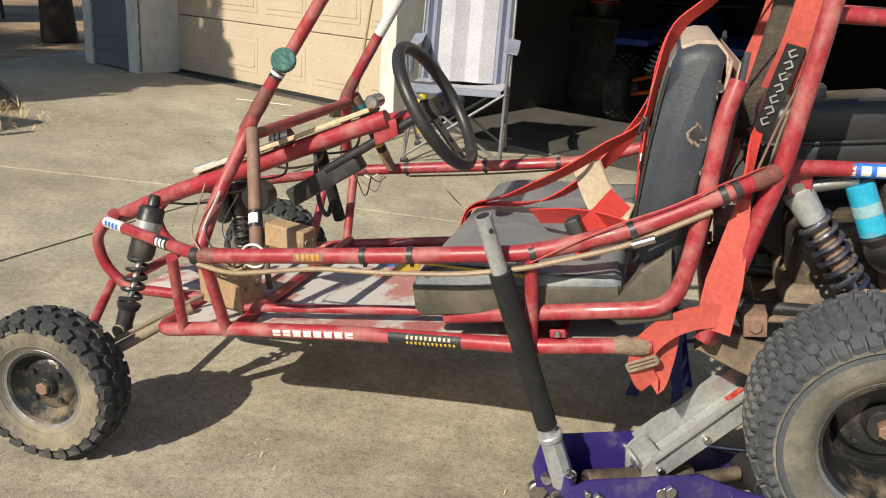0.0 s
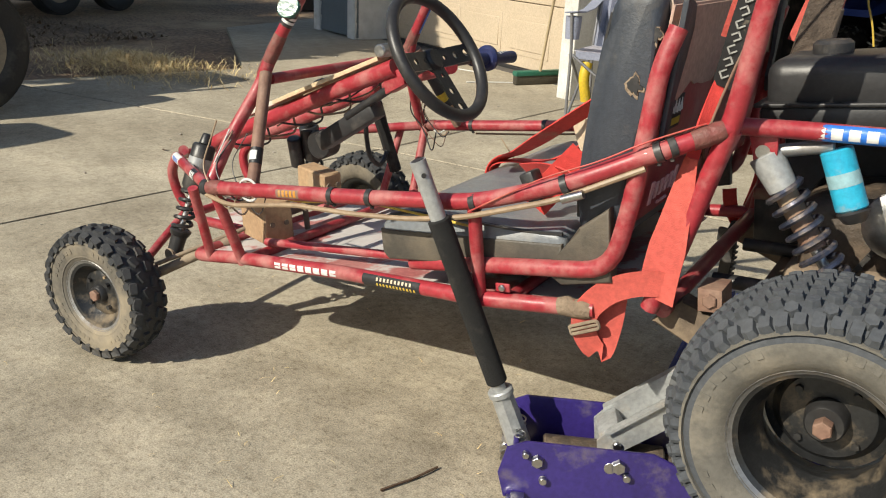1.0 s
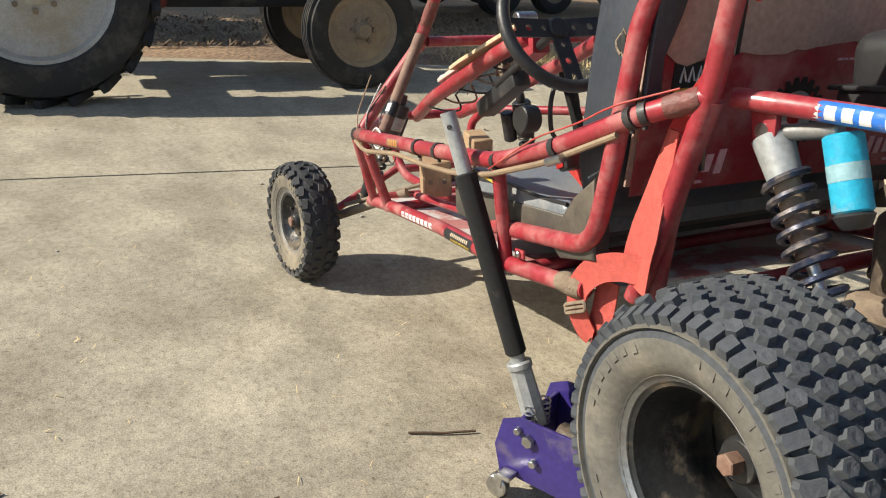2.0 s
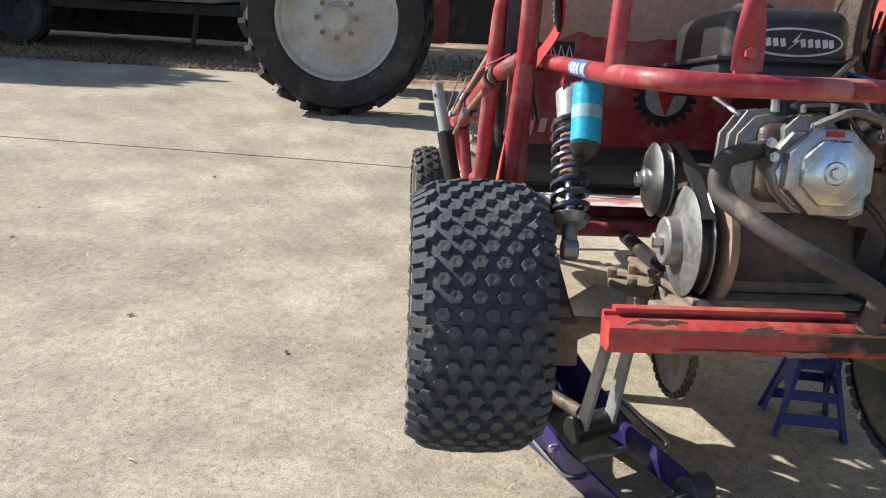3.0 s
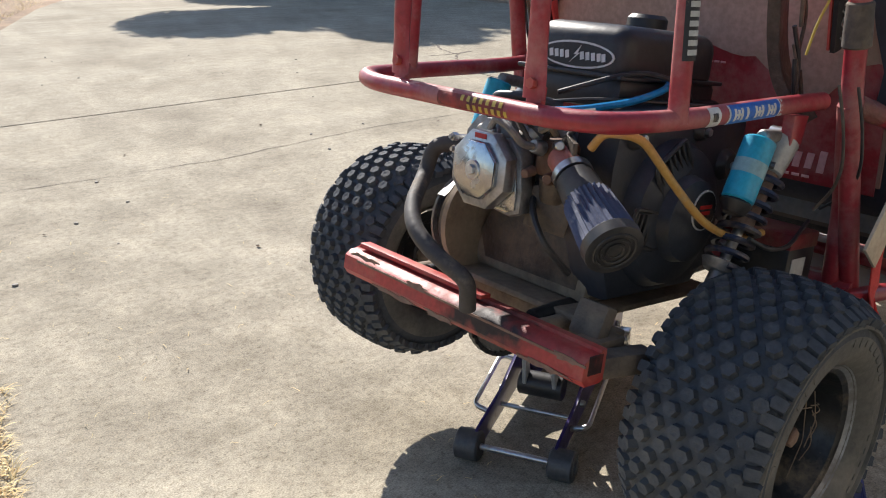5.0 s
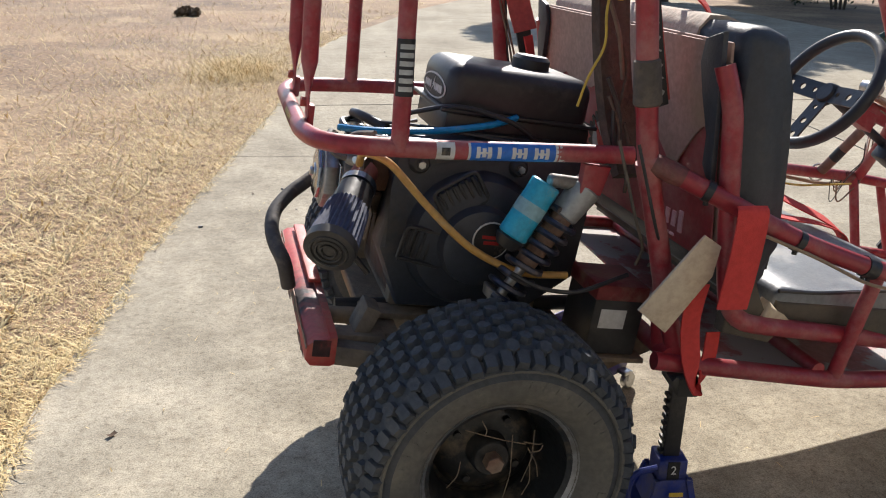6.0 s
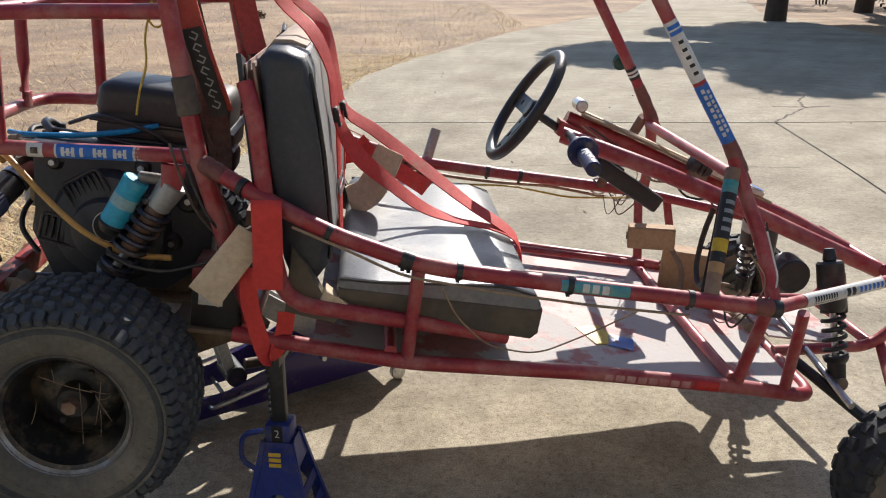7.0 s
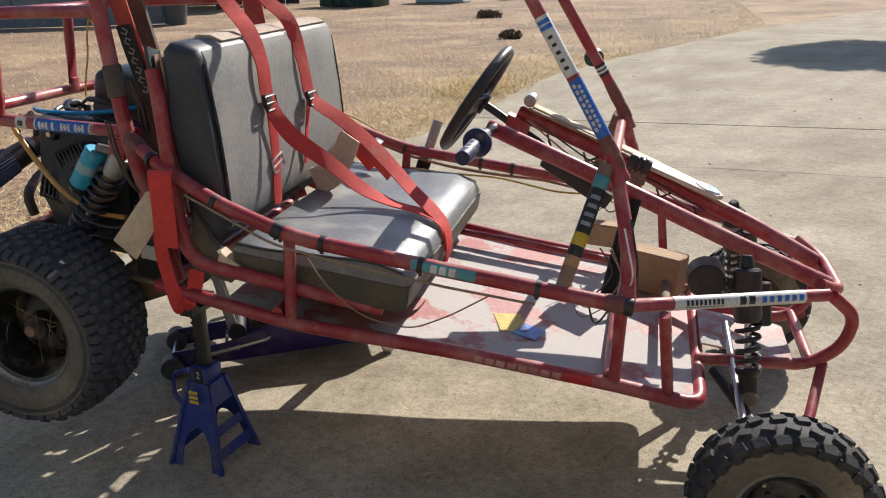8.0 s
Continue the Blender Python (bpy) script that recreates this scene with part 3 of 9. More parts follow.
def pebbles():
    """Small stones strewn over the slabs."""
    rnd = random.Random(14)
    bm = bmesh.new()
    for k in range(150):
        if k < 60:
            x, y = 4.0 + rnd.gauss(0, 0.8), -3.4 + rnd.gauss(0, 0.6)
        else:
            x, y = rnd.uniform(-0.6, 6), rnd.uniform(-1.5, 8)
        if (x - 0.9) ** 2 + y ** 2 < 1.2 and k > 80:
            continue
        r = rnd.uniform(0.003, 0.009)
        m = Matrix.Translation((x, y, r * 0.45)) @ Matrix.Rotation(rnd.uniform(0, 6), 4, "Z") @ Matrix.Diagonal((r * 1.4, r, r * 0.7, 1))
        bmesh.ops.create_icosphere(bm, subdivisions=1, radius=1, matrix=m)
    ob = finish("pebbles", bm, make_mat("pale_stone", (0.42, 0.38, 0.32), 0.8, random_amt=0.2))
    tagged(ob, "small pale stones scattered on the concrete", "pebbles", kind="stuff")


pebbles()
for a, b in (((4.19, -4.48), (3.64, -4.46)), ((3.48, -3.95), (3.11, -4.3))):
    bm = sweep(bmesh.new(), [(a[0], a[1], 0.006), ((a[0] + b[0]) / 2 + 0.01, (a[1] + b[1]) / 2, 0.007), (b[0], b[1], 0.006)], 0.005, 6, 0.05)
    tagged(finish("stick", bm, TRIM), "thin pale stick lying on the concrete", "stick", "sticks by the garage")

# the garage: x runs along its front, y into it
GM = Matrix(((-0.916, -0.402, 0, 2.57), (0.402, -0.916, 0, -3.95), (0, 0, 1, 0), (0, 0, 0, 1)))
garage = thing("garage", GM, "grey-sided garage with one closed cream door and one open bay", "garage", kind="structure")
H = 2.75


def wall_box(name, lo, hi, mat, label="", bevel=0.004):
    bm = bmesh.new()
    c = [(a + b) / 2 for a, b in zip(lo, hi)]
    box(bm, c, [b - a for a, b in zip(lo, hi)], None, bevel, 1)
    return part(name, bm, mat, garage, label)


wall_box("header_wall", (-4.5, 0.02, 2.25), (3.6, 0.16, H), SIDING)
wall_box("end_wall", (-4.52, 0.17, -0.05), (-4.36, 6.5, H), SIDING)
wall_box("end_wall", (5.0, 0.17, -0.05), (5.16, 6.5, H), SIDING)
wall_box("back_wall", (-4.35, 6.35, -0.05), (4.99, 6.5, H), SHADELINING)
wall_box("party_wall", (-0.2, 0.6, -0.05), (-0.06, 6.34, H), SHADELINING)
wall_box("front_wall", (3.45, 0.02, -0.05), (5.16, 0.16, 2.24), SIDING)
wall_box("floor_slab", (-4.3, 0.3, -0.06), (4.9, 6.3, 0.004), SHADEFLOOR)
wall_box("corner_trim", (-3.68, -0.03, 0.0), (-3.5, 0.0, 2.24), TRIM)
wall_box("corner_trim", (-4.56, -0.03, 0.0), (-4.4, 0.0, H), TRIM)
wall_box("door_jamb", (-3.62, 0.003, 0.0), (-3.5, 0.5, 2.24), TRIM)
wall_box("door_jamb", (-0.08, -0.06, 0.0), (0.07, 0.5, 2.24), TRIM, "white painted post between the bays")
wall_box("door_jamb", (3.36, -0.02, 0.0), (3.445, 0.3, 2.24), TRIM)
for k in range(15):
    z = 0.02 + k * 0.155
    bm = bmesh.new()
    prism(bm, [(0.002, 0), (0.034, 0), (0.02, 0.16), (0.002, 0.16)], (-3.95, 0.02, z), (0, -1, 0), (0, 0, 1), 0.9)
    part("siding_board", bm, SIDING, garage)
bm = bmesh.new()
prism(bm, [(-4.9, H - 0.02), (0.3, H + 1.5), (5.5, H - 0.02), (5.5, H + 0.1), (0.3, H + 1.64), (-4.9, H + 0.1)], (0, 3.2, 0), (1, 0, 0), (0, 0, 1), 7.4)
part("roof", bm, ROOF, garage)
bm = bmesh.new()
prism(bm, [(-4.5, H), (5.1, H), (0.3, H + 1.45)], (0, 0.1, 0), (1, 0, 0), (0, 0, 1), 0.14)
part("gable_wall", bm, SIDING, garage)


def door_section(z, h, x0, x1, y, count):
    """One panelled section of a garage door with its raised fields."""
    bm = bmesh.new()
    box(bm, ((x0 + x1) / 2, y + 0.02, z + h / 2), (x1 - x0, 0.04, h - 0.006), None, 0.006, 1)
    w = (x1 - x0) / count
    for i in range(count):
        cx = x0 + (i + 0.5) * w
        for k, (dw, dh, dy) in enumerate(((0.84, 0.62, 0.006), (0.72, 0.45, 0.012))):
            box(bm, (cx, y - 0.001 - dy / 2 + 0.002, z + h / 2), (w * dw, dy, h * dh), None, 0.004, 1)
    return bm


for k in range(4):
    part("door_section", door_section(0.03 + k * 0.555, 0.555, -3.5, -0.08, 0.44, 5), DOOR, garage)
wall_box("door_seal", (-3.5, 0.43, 0.004), (-0.08, 0.47, 0.03), BLACK)
# the second door: unseen, added half raised over the open bay to block sun
for k in range(2):
    part("door_section", door_section(1.2 + k * 0.555, 0.555, 0.08, 3.36, 0.34, 5), DOOR, garage)
wall_box("ceiling_lining", (-4.3, 0.6, 2.3), (4.9, 6.3, 2.36), SHADELINING)


# ---------------------------------------------------------------- the go-kart: u ahead, v to its left, w up from the lower rails
KM = Matrix.Translation((0, -0.012, 0.534)) @ Matrix.Rotation(radians(2.0), 4, "Z") @ Matrix.Rotation(radians(8.4), 4, "Y")
kart = thing("go_kart", KM, "red tube-frame go-kart with its rear raised on a jack", "go-kart")
TR = 0.0145


def both(name, pts, r, mat, label="", bend=0.05):
    for s in (1, -1):
        tube(name, [(u, v * s, w) for u, v, w in pts], r, mat, kart, label, bend)


def one(name, pts, r=TR, mat=RED, label="", bend=0.05):
    return tube(name, pts, r, mat, kart, label, bend)


# frame
one("lower_rail", [(0.44, 0.414, 0.0), (0.68, 0.434, 0), (1.06, 0.39, 0), (1.4, 0.377, 0), (1.585, 0.365, -0.012), (1.585, 0, -0.024), (1.585, -0.365, -0.034), (1.4, -0.38, -0.02), (1.06, -0.395, -0.017), (0.66, -0.432, -0.018), (0.3, -0.40, -0.01)], 0.0165, RED, "red lower frame rail with worn paint", 0.05)
both("side_rail", [(0.205, 0.375, 0.335), (0.3, 0.425, 0.305), (0.47, 0.455, 0.245), (0.66, 0.46, 0.203), (0.95, 0.463, 0.2), (1.385, 0.46, 0.2)], 0.0165, RED, "", 0.06)
both("seat_rail", [(0.86, 0.392, 0.046), (0.62, 0.428, 0.072), (0.4, 0.432, 0.085), (0.362, 0.43, 0.2), (0.31, 0.415, 0.44), (0.285, 0.40, 0.5)], 0.0165, RED, "", 0.06)
one("side_post", [(0.675, 0.434, 0.0), (0.66, 0.457, 0.195)], 0.0135)
one("side_post", [(0.656, -0.43, -0.016), (0.65, -0.457, 0.195)], 0.0135)
both("roll_hoop_leg", [(0.345, 0.388, 0.005), (0.3, 0.385, 0.1), (0.205, 0.375, 0.34), (0.132, 0.37, 0.62), (0.05, 0.33, 0.95)], 0.0175, RED)
one("roll_hoop_top", [(0.05, 0.33, 0.95), (0.03, 0.28, 1.02), (0.03, -0.28, 1.02), (0.05, -0.33, 0.95)], 0.0175, RED, "", 0.06)
both("front_strut", [(1.393, 0.377, -0.012), (1.372, 0.455, 0.2)], 0.0135, RED)
both("front_post", [(1.51, 0.372, -0.014), (1.46, 0.44, 0.19)], 0.0125, RED)
both("cowl_tube", [(1.385, 0.455, 0.2), (1.36, 0.385, 0.31), (1.315, 0.31, 0.42), (1.29, 0.3, 0.47)], 0.0155, RED)
both("windscreen_pillar", [(1.33, 0.3, 0.415), (1.272, 0.297, 0.498), (1.186, 0.28, 0.607), (0.93, 0.25, 0.93)], 0.0145, RED)
both("roof_rail", [(0.93, 0.25, 0.93), (0.86, 0.25, 1.0), (0.03, 0.27, 1.03)], 0.0145, RED)
one("roof_bar", [(0.9, -0.25, 0.965), (0.9, 0.25, 0.965)], 0.0145)
tube("cowl_brace", [(1.288, 0.315, 0.446), (1.247, 0.448, 0.208)], 0.0145, RUST, kart, "brown rusty tube brace")
tube("cowl_brace", [(1.288, -0.315, 0.446), (1.247, -0.452, 0.205)], 0.0155, RUST, kart, "tube brace wrapped in worn dark stickers")
one("nose_hoop", [(1.8, 0.165, 0.225), (1.86, 0.11, 0.2), (1.86, -0.11, 0.2), (1.8, -0.165, 0.225)], 0.0145, RED, "", 0.05)
both("nose_stay", [(1.385, 0.455, 0.2), (1.6, 0.32, 0.205), (1.82, 0.176, 0.208)], 0.0145, RED)
one("nose_drop", [(1.82, 0.176, 0.208), (1.87, 0.165, 0.16), (1.872, 0.15, 0.08), (1.82, 0.14, 0.012), (1.58, 0.15, -0.01)], 0.0145, RED, "", 0.06)
one("nose_drop", [(1.83, -0.176, 0.208), (1.898, -0.15, 0.16), (1.892, -0.15, 0.085), (1.83, -0.155, 0.022), (1.58, -0.165, -0.016)], 0.0145, RED, "", 0.06)
one("nose_cross", [(1.83, 0.145, 0.03), (1.83, -0.145, 0.03)], 0.013)
# rear
one("rear_rail", [(0.205, 0.33, 0.33), (0.1, 0.3, 0.318), (-0.17, 0.3, 0.295), (-0.30, 0.27, 0.285), (-0.325, 0.2, 0.28), (-0.325, -0.2, 0.28), (-0.30, -0.29, 0.285), (-0.17, -0.313, 0.295), (0.1, -0.31, 0.318), (0.205, -0.33, 0.33)], 0.0155, RED, "", 0.08)
for u, v, u1, v1 in ((-0.31, 0.153, -0.325, 0.15), (-0.315, -0.158, -0.33, -0.155), (-0.185, -0.312, -0.205, -0.30), (-0.172, 0.297, -0.19, 0.285)):
    bm = bmesh.new()
    inner = abs(v) < 0.2
    # the tube is hammered flat where it is bolted on
    ends = [(0.3, 0.2, 1.5), (0.335, 0.22, 1.5), (0.365, 0.6, 1.25), (0.39, 1, 1), (0.53, 1, 1)] if inner else [(0.29, 1, 1), (0.53, 1, 1)]
    rings = []
    for w, ku, kv in ends:
        t = (w - 0.285) / 0.245
        c = V(u + (u1 - u) * t, v + (v1 - v) * t, w)
        rings.append([bm.verts.new(c + V(0.0145 * ku * math.cos(2 * math.pi * k / 12), 0.0145 * kv * math.sin(2 * math.pi * k / 12), 0)) for k in range(12)])
    for p, q in zip(rings, rings[1:]):
        for k in range(12):
            bm.faces.new((p[k], p[(k + 1) % 12], q[(k + 1) % 12], q[k]))
    bm.faces.new(rings[0])
    bm.faces.new(rings[-1])
    post = part("rear_post", bm, RED, kart)
    if inner:
        part("bolt", cyl(bmesh.new(), (u - 0.003, v, 0.322), (u - 0.014, v, 0.322), 0.008, None, 6), RED2, post)
        part("clip", box(bmesh.new(), (u + 0.004, v, 0.3), (0.012, 0.03, 0.04), None, 0.003), RED, post)
one("rear_top_rail", [(0.13, 0.33, 0.6), (-0.1, 0.3, 0.565), (-0.29, 0.27, 0.53), (-0.325, 0.2, 0.52), (-0.325, -0.2, 0.52), (-0.29, -0.28, 0.53), (-0.1, -0.3, 0.565), (0.13, -0.35, 0.6)], 0.0145, RED, "", 0.07)
both("rear_frame_post", [(0.33, 0.36, 0.0), (0.29, 0.365, 0.16), (0.205, 0.372, 0.33)], 0.0165, RED)
one("rear_cross", [(0.33, 0.36, -0.005), (0.33, -0.4, 0.0)], 0.0165, RED)
one("mid_cross", [(0.62, 0.43, 0.0), (0.62, -0.43, 0.0)], 0.0135, RED)
one("front_cross", [(1.38, 0.377, -0.004), (1.38, -0.377, -0.004)], 0.0135, RED)
one("floor_rail", [(0.62, 0.3, 0.022), (1.38, 0.3, 0.022)], 0.0105, RED)
both("engine_rail", [(0.3, 0.13, -0.015), (-0.22, 0.13, -0.055)], 0.015, BLACKM)
# plates
bm = bmesh.new()
prism(bm, [(0.46, -0.4), (0.68, -0.425), (1.06, -0.385), (1.4, -0.368), (1.57, -0.355), (1.57, 0.355), (1.4, 0.368), (1.06, 0.38), (0.68, 0.425), (0.46, 0.4)], (0, 0, -0.0225), (1, 0, 0), (0, 1, 0.022), 0.005)
part("floor_pan", bm, FLOORP, kart, "floor pan with worn white and red paint")
bm = bmesh.new()
LEAN = (-0.2217, 0, 1)
prism(bm, [(0.385, -0.195), (0.385, 0.05), (-0.385, 0.05), (-0.385, -0.195)], (0.325, 0, 0.36), (0, 1, 0), LEAN, 0.003)
firewall = part("firewall", bm, RED, kart, "red sheet-metal bulkhead behind the seat")
fw = lambda v, w: V(0.3225 - (w - 0.36) * 0.2217, v, w)
bm = bmesh.new()
for v0, st in ((0.338, 0.0265), (-0.165, 0.024)):
    for k in range(6):
        v, w, h = v0 - k * st, 0.208 + 0.001 * k, 0.015 if k not in (0, 5) else 0.021
        prism(bm, [(st * 0.36, -h), (-st * 0.2, -h), (-st * 0.42, h), (st * 0.14, h)], fw(v, w), (0, 1, 0), LEAN, 0.003)
    for k in range(3):
        sweep(bm, [fw(v0 - 0.045 - 0.02 * k, 0.181), fw(v0 - 0.059 - 0.02 * k, 0.181)], 0.003, 5, 0)
for k in range(4):
    sweep(bm, [fw(-0.02 - 0.014 * k, 0.372), fw(-0.03 - 0.014 * k, 0.372)], 0.0022, 5, 0)
part("lettering", bm, make_mat("pink_lettering", (0.85, 0.5, 0.52), 0.6), firewall)["kind"] = "stuff"
c = fw(0.058, 0.28)
teeth = [((0.068 if k % 3 else 0.054) * math.cos(2 * math.pi * k / 60), (0.068 if k % 3 else 0.054) * math.sin(2 * math.pi * k / 60)) for k in range(60)]
dec = part("round_sticker", prism(bmesh.new(), teeth, c, (0, 1, 0), LEAN, 0.003), STBLACK, firewall, "round black saw-edged sticker")
disc = [(0.044 * math.cos(2 * math.pi * k / 24), 0.044 * math.sin(2 * math.pi * k / 24)) for k in range(24)]
part("sticker_disc", prism(bmesh.new(), disc, c - V(0.001, 0, 0), (0, 1, 0), LEAN, 0.003), make_mat("silver_print", (0.4, 0.4, 0.42), 0.5, dust=0.3, dust_scale=20), dec)
part("sticker_star", prism(bmesh.new(), [(0.03, 0.042), (0.0, 0.012), (-0.036, 0.04), (-0.014, -0.008), (-0.004, -0.044), (0.012, -0.01)], c - V(0.002, 0, 0), (0, 1, 0), LEAN, 0.003), STRED, dec)
c = fw(0.3, 0.352)
dec = part("square_sticker", prism(bmesh.new(), [(-0.04, -0.032), (0.04, -0.032), (0.04, 0.028), (-0.04, 0.028)], c, (0, 1, 0), LEAN, 0.002), STBLACK, firewall, "black sticker with an orange bar")
part("sticker_bar", prism(bmesh.new(), [(-0.034, -0.026), (0.034, -0.026), (0.034, -0.013), (-0.034, -0.013)], c - V(0.001, 0, 0), (0, 1, 0), LEAN, 0.002), STYEL, dec)
bm = bmesh.new()
for k in range(4):
    sweep(bm, [c + V(-0.0015, 0.026 - 0.017 * k, -0.004), c + V(-0.005, 0.022 - 0.017 * k, 0.02), c + V(-0.0015, 0.014 - 0.017 * k, -0.002)], 0.002, 5, 0)
part("sticker_print", bm, WHITE, dec)["kind"] = "stuff"
# the torn brown lining hangs over the upper half of the sheet
rnd = random.Random(8)
low = [(0.388 - 0.776 * k / 34, 0.034 + 0.008 * math.sin(k * 0.45) + rnd.uniform(-0.004, 0.004)) for k in range(35)]
low[1:6] = [(v, w - 0.03 + 0.012 * abs(k - 2)) for k, (v, w) in enumerate(low[1:6])]
low[22:33] = [(v, w - 0.1 * max(0, 1 - abs(k - 6) / 5) ** 1.4) for k, (v, w) in enumerate(low[22:33])]
part("torn_lining", prism(bmesh.new(), low + [(-0.388, 0.175), (0.388, 0.175)], (0.3195, 0, 0.36), (0, 1, 0), LEAN, 0.003), BACKING, kart, "torn brown lining on the back of the seat")
bm = bmesh.new()
prism(bm, [(-0.018, -0.03), (0.02, -0.03), (0.028, 0.02), (-0.02, 0.02)], (0.165, 0.305, 0.295), (1, 0, 0), (0, 0, 1), 0.012, 0.002)
part("shock_bracket", bm, RED, kart)
bm = bmesh.new()
prism(bm, [(-0.018, -0.03), (0.02, -0.03), (0.028, 0.02), (-0.02, 0.02)], (0.145, -0.318, 0.285), (1, 0, 0), (0, 0, 1), 0.02, 0.002)
part("shock_bracket", bm, RED, kart)
# rear bumper: an open channel
bm = bmesh.new()
prism(bm, [(0.026, -0.034), (0.026, 0.016), (0.012, 0.016), (0.012, 0.01), (-0.012, 0.01), (-0.024, 0.0), (-0.026, -0.026), (-0.016, -0.038), (0.018, -0.038)], (-0.262, 0.004, -0.06), (1, 0, 0), (0, 0, 1), 0.6, 0.003)
bumper = part("rear_bumper", bm, BURNT, kart, "dented faded red steel channel bumper")
bm = bmesh.new()
box(bm, (-0.25, 0.12, -0.04), (0.024, 0.34, 0.008), None, 0.002)
part("bumper_strip", bm, RED2, bumper)
# dark plate painted as the shaded hollow end, dark strip as the shaded groove
part("bumper_bore", box(bmesh.new(), (-0.262, -0.2965, -0.064), (0.03, 0.002, 0.03)), BORESHADE, bumper)
part("bumper_groove", box(bmesh.new(), (-0.2885, -0.02, -0.062), (0.002, 0.56, 0.004)), RUST, bumper)
rnd = random.Random(4)
# scuffed bare edges
for cv, cw, ru in ((0.24, -0.05, 0.05), (0.14, -0.093, 0.07), (0.02, -0.094, 0.05), (-0.22, -0.09, 0.06), (-0.26, -0.062, 0.03), (0.08, -0.057, 0.03)):
    ring = [(ru * rnd.uniform(0.5, 1.1) * math.cos(2 * math.pi * k / 18), 0.006 * rnd.uniform(0.3, 1.3) * math.sin(2 * math.pi * k / 18)) for k in range(18)]
    part("scuff", prism(bmesh.new(), ring, (-0.2883, cv, cw), (0, 1, 0), (0, 0, 1), 0.0016), RUST, bumper)
for s in (1, -1):
    tube("bumper_stay", [(-0.25, s * 0.16, -0.06), (-0.12, s * 0.16, -0.06)], 0.016, DIRTY, kart)


# tyres and wheels, turned about v
def tyre_mesh(R, W, rim, kind):
    """The carcass and its tread blocks."""
    h = W / 2
    sh = R * (0.84 if kind == "rear" else 0.88)
    prof = [(-h * 0.62, rim), (-h * 0.8, rim + 0.006), (-h * 0.96, rim + (sh - rim) * 0.4), (-h * 0.99, sh * 0.94), (-h * 0.9, sh + (R - sh) * 0.45), (-h * 0.7, R * 0.965), (-h * 0.35, R * 0.988), (0, R * 0.993)]
    prof = prof + [(-y, r) for y, r in prof[-2::-1]]
    bm = bmesh.new()
    lathe_y(bm, prof, 56, lambda i: 1 if i in (0, 1, 2, len(prof) - 2, len(prof) - 3, len(prof) - 4) else 0)
    return bm, prof


def at_profile(prof, y):
    for (y0, r0), (y1, r1) in zip(prof, prof[1:]):
        if y0 <= y <= y1 and y1 > y0:
            t = (y - y0) / (y1 - y0)
            return r0 + (r1 - r0) * t, math.atan2(r1 - r0, y1 - y0)
    return prof[len(prof) // 2][1], 0


def lug(bm, ang, y, prof, size, rot, hgt, hexed):
    r, tilt = at_profile(prof, y)
    m = Matrix.Rotation(-ang, 4, "Y") @ Matrix.Translation((r, y, 0)) @ Matrix.Rotation(tilt, 4, "Z").inverted() @ Matrix.Rotation(rot, 4, "X")
    a, b = size
    if hexed:
        out = [(a * math.cos(math.pi / 3 * k), b * math.sin(math.pi / 3 * k)) for k in range(6)]
    else:
        out = [(-a, -b * 0.8), (-a * 0.7, -b), (a * 0.8, -b), (a, -b * 0.3), (a * 0.85, b), (-a * 0.8, b)]
    lo = [bm.verts.new(m @ Vector((-0.006, p, q))) for p, q in out]
    hi = [bm.verts.new(m @ Vector((hgt, p * 0.8, q * 0.8))) for p, q in out]
    k = len(out)
    for i in range(k):
        bm.faces.new((lo[i], lo[(i + 1) % k], hi[(i + 1) % k], hi[i]))
    if hexed:
        mid = [bm.verts.new(m @ Vector((hgt, p * 0.42, q * 0.42))) for p, q in out]
        dip = bm.verts.new(m @ Vector((hgt - 0.0009, 0, 0)))
        for i in range(k):
            bm.faces.new((hi[i], hi[(i + 1) % k], mid[(i + 1) % k], mid[i]))
            bm.faces.new((mid[i], mid[(i + 1) % k], dip))
    else:
        bm.faces.new(hi)


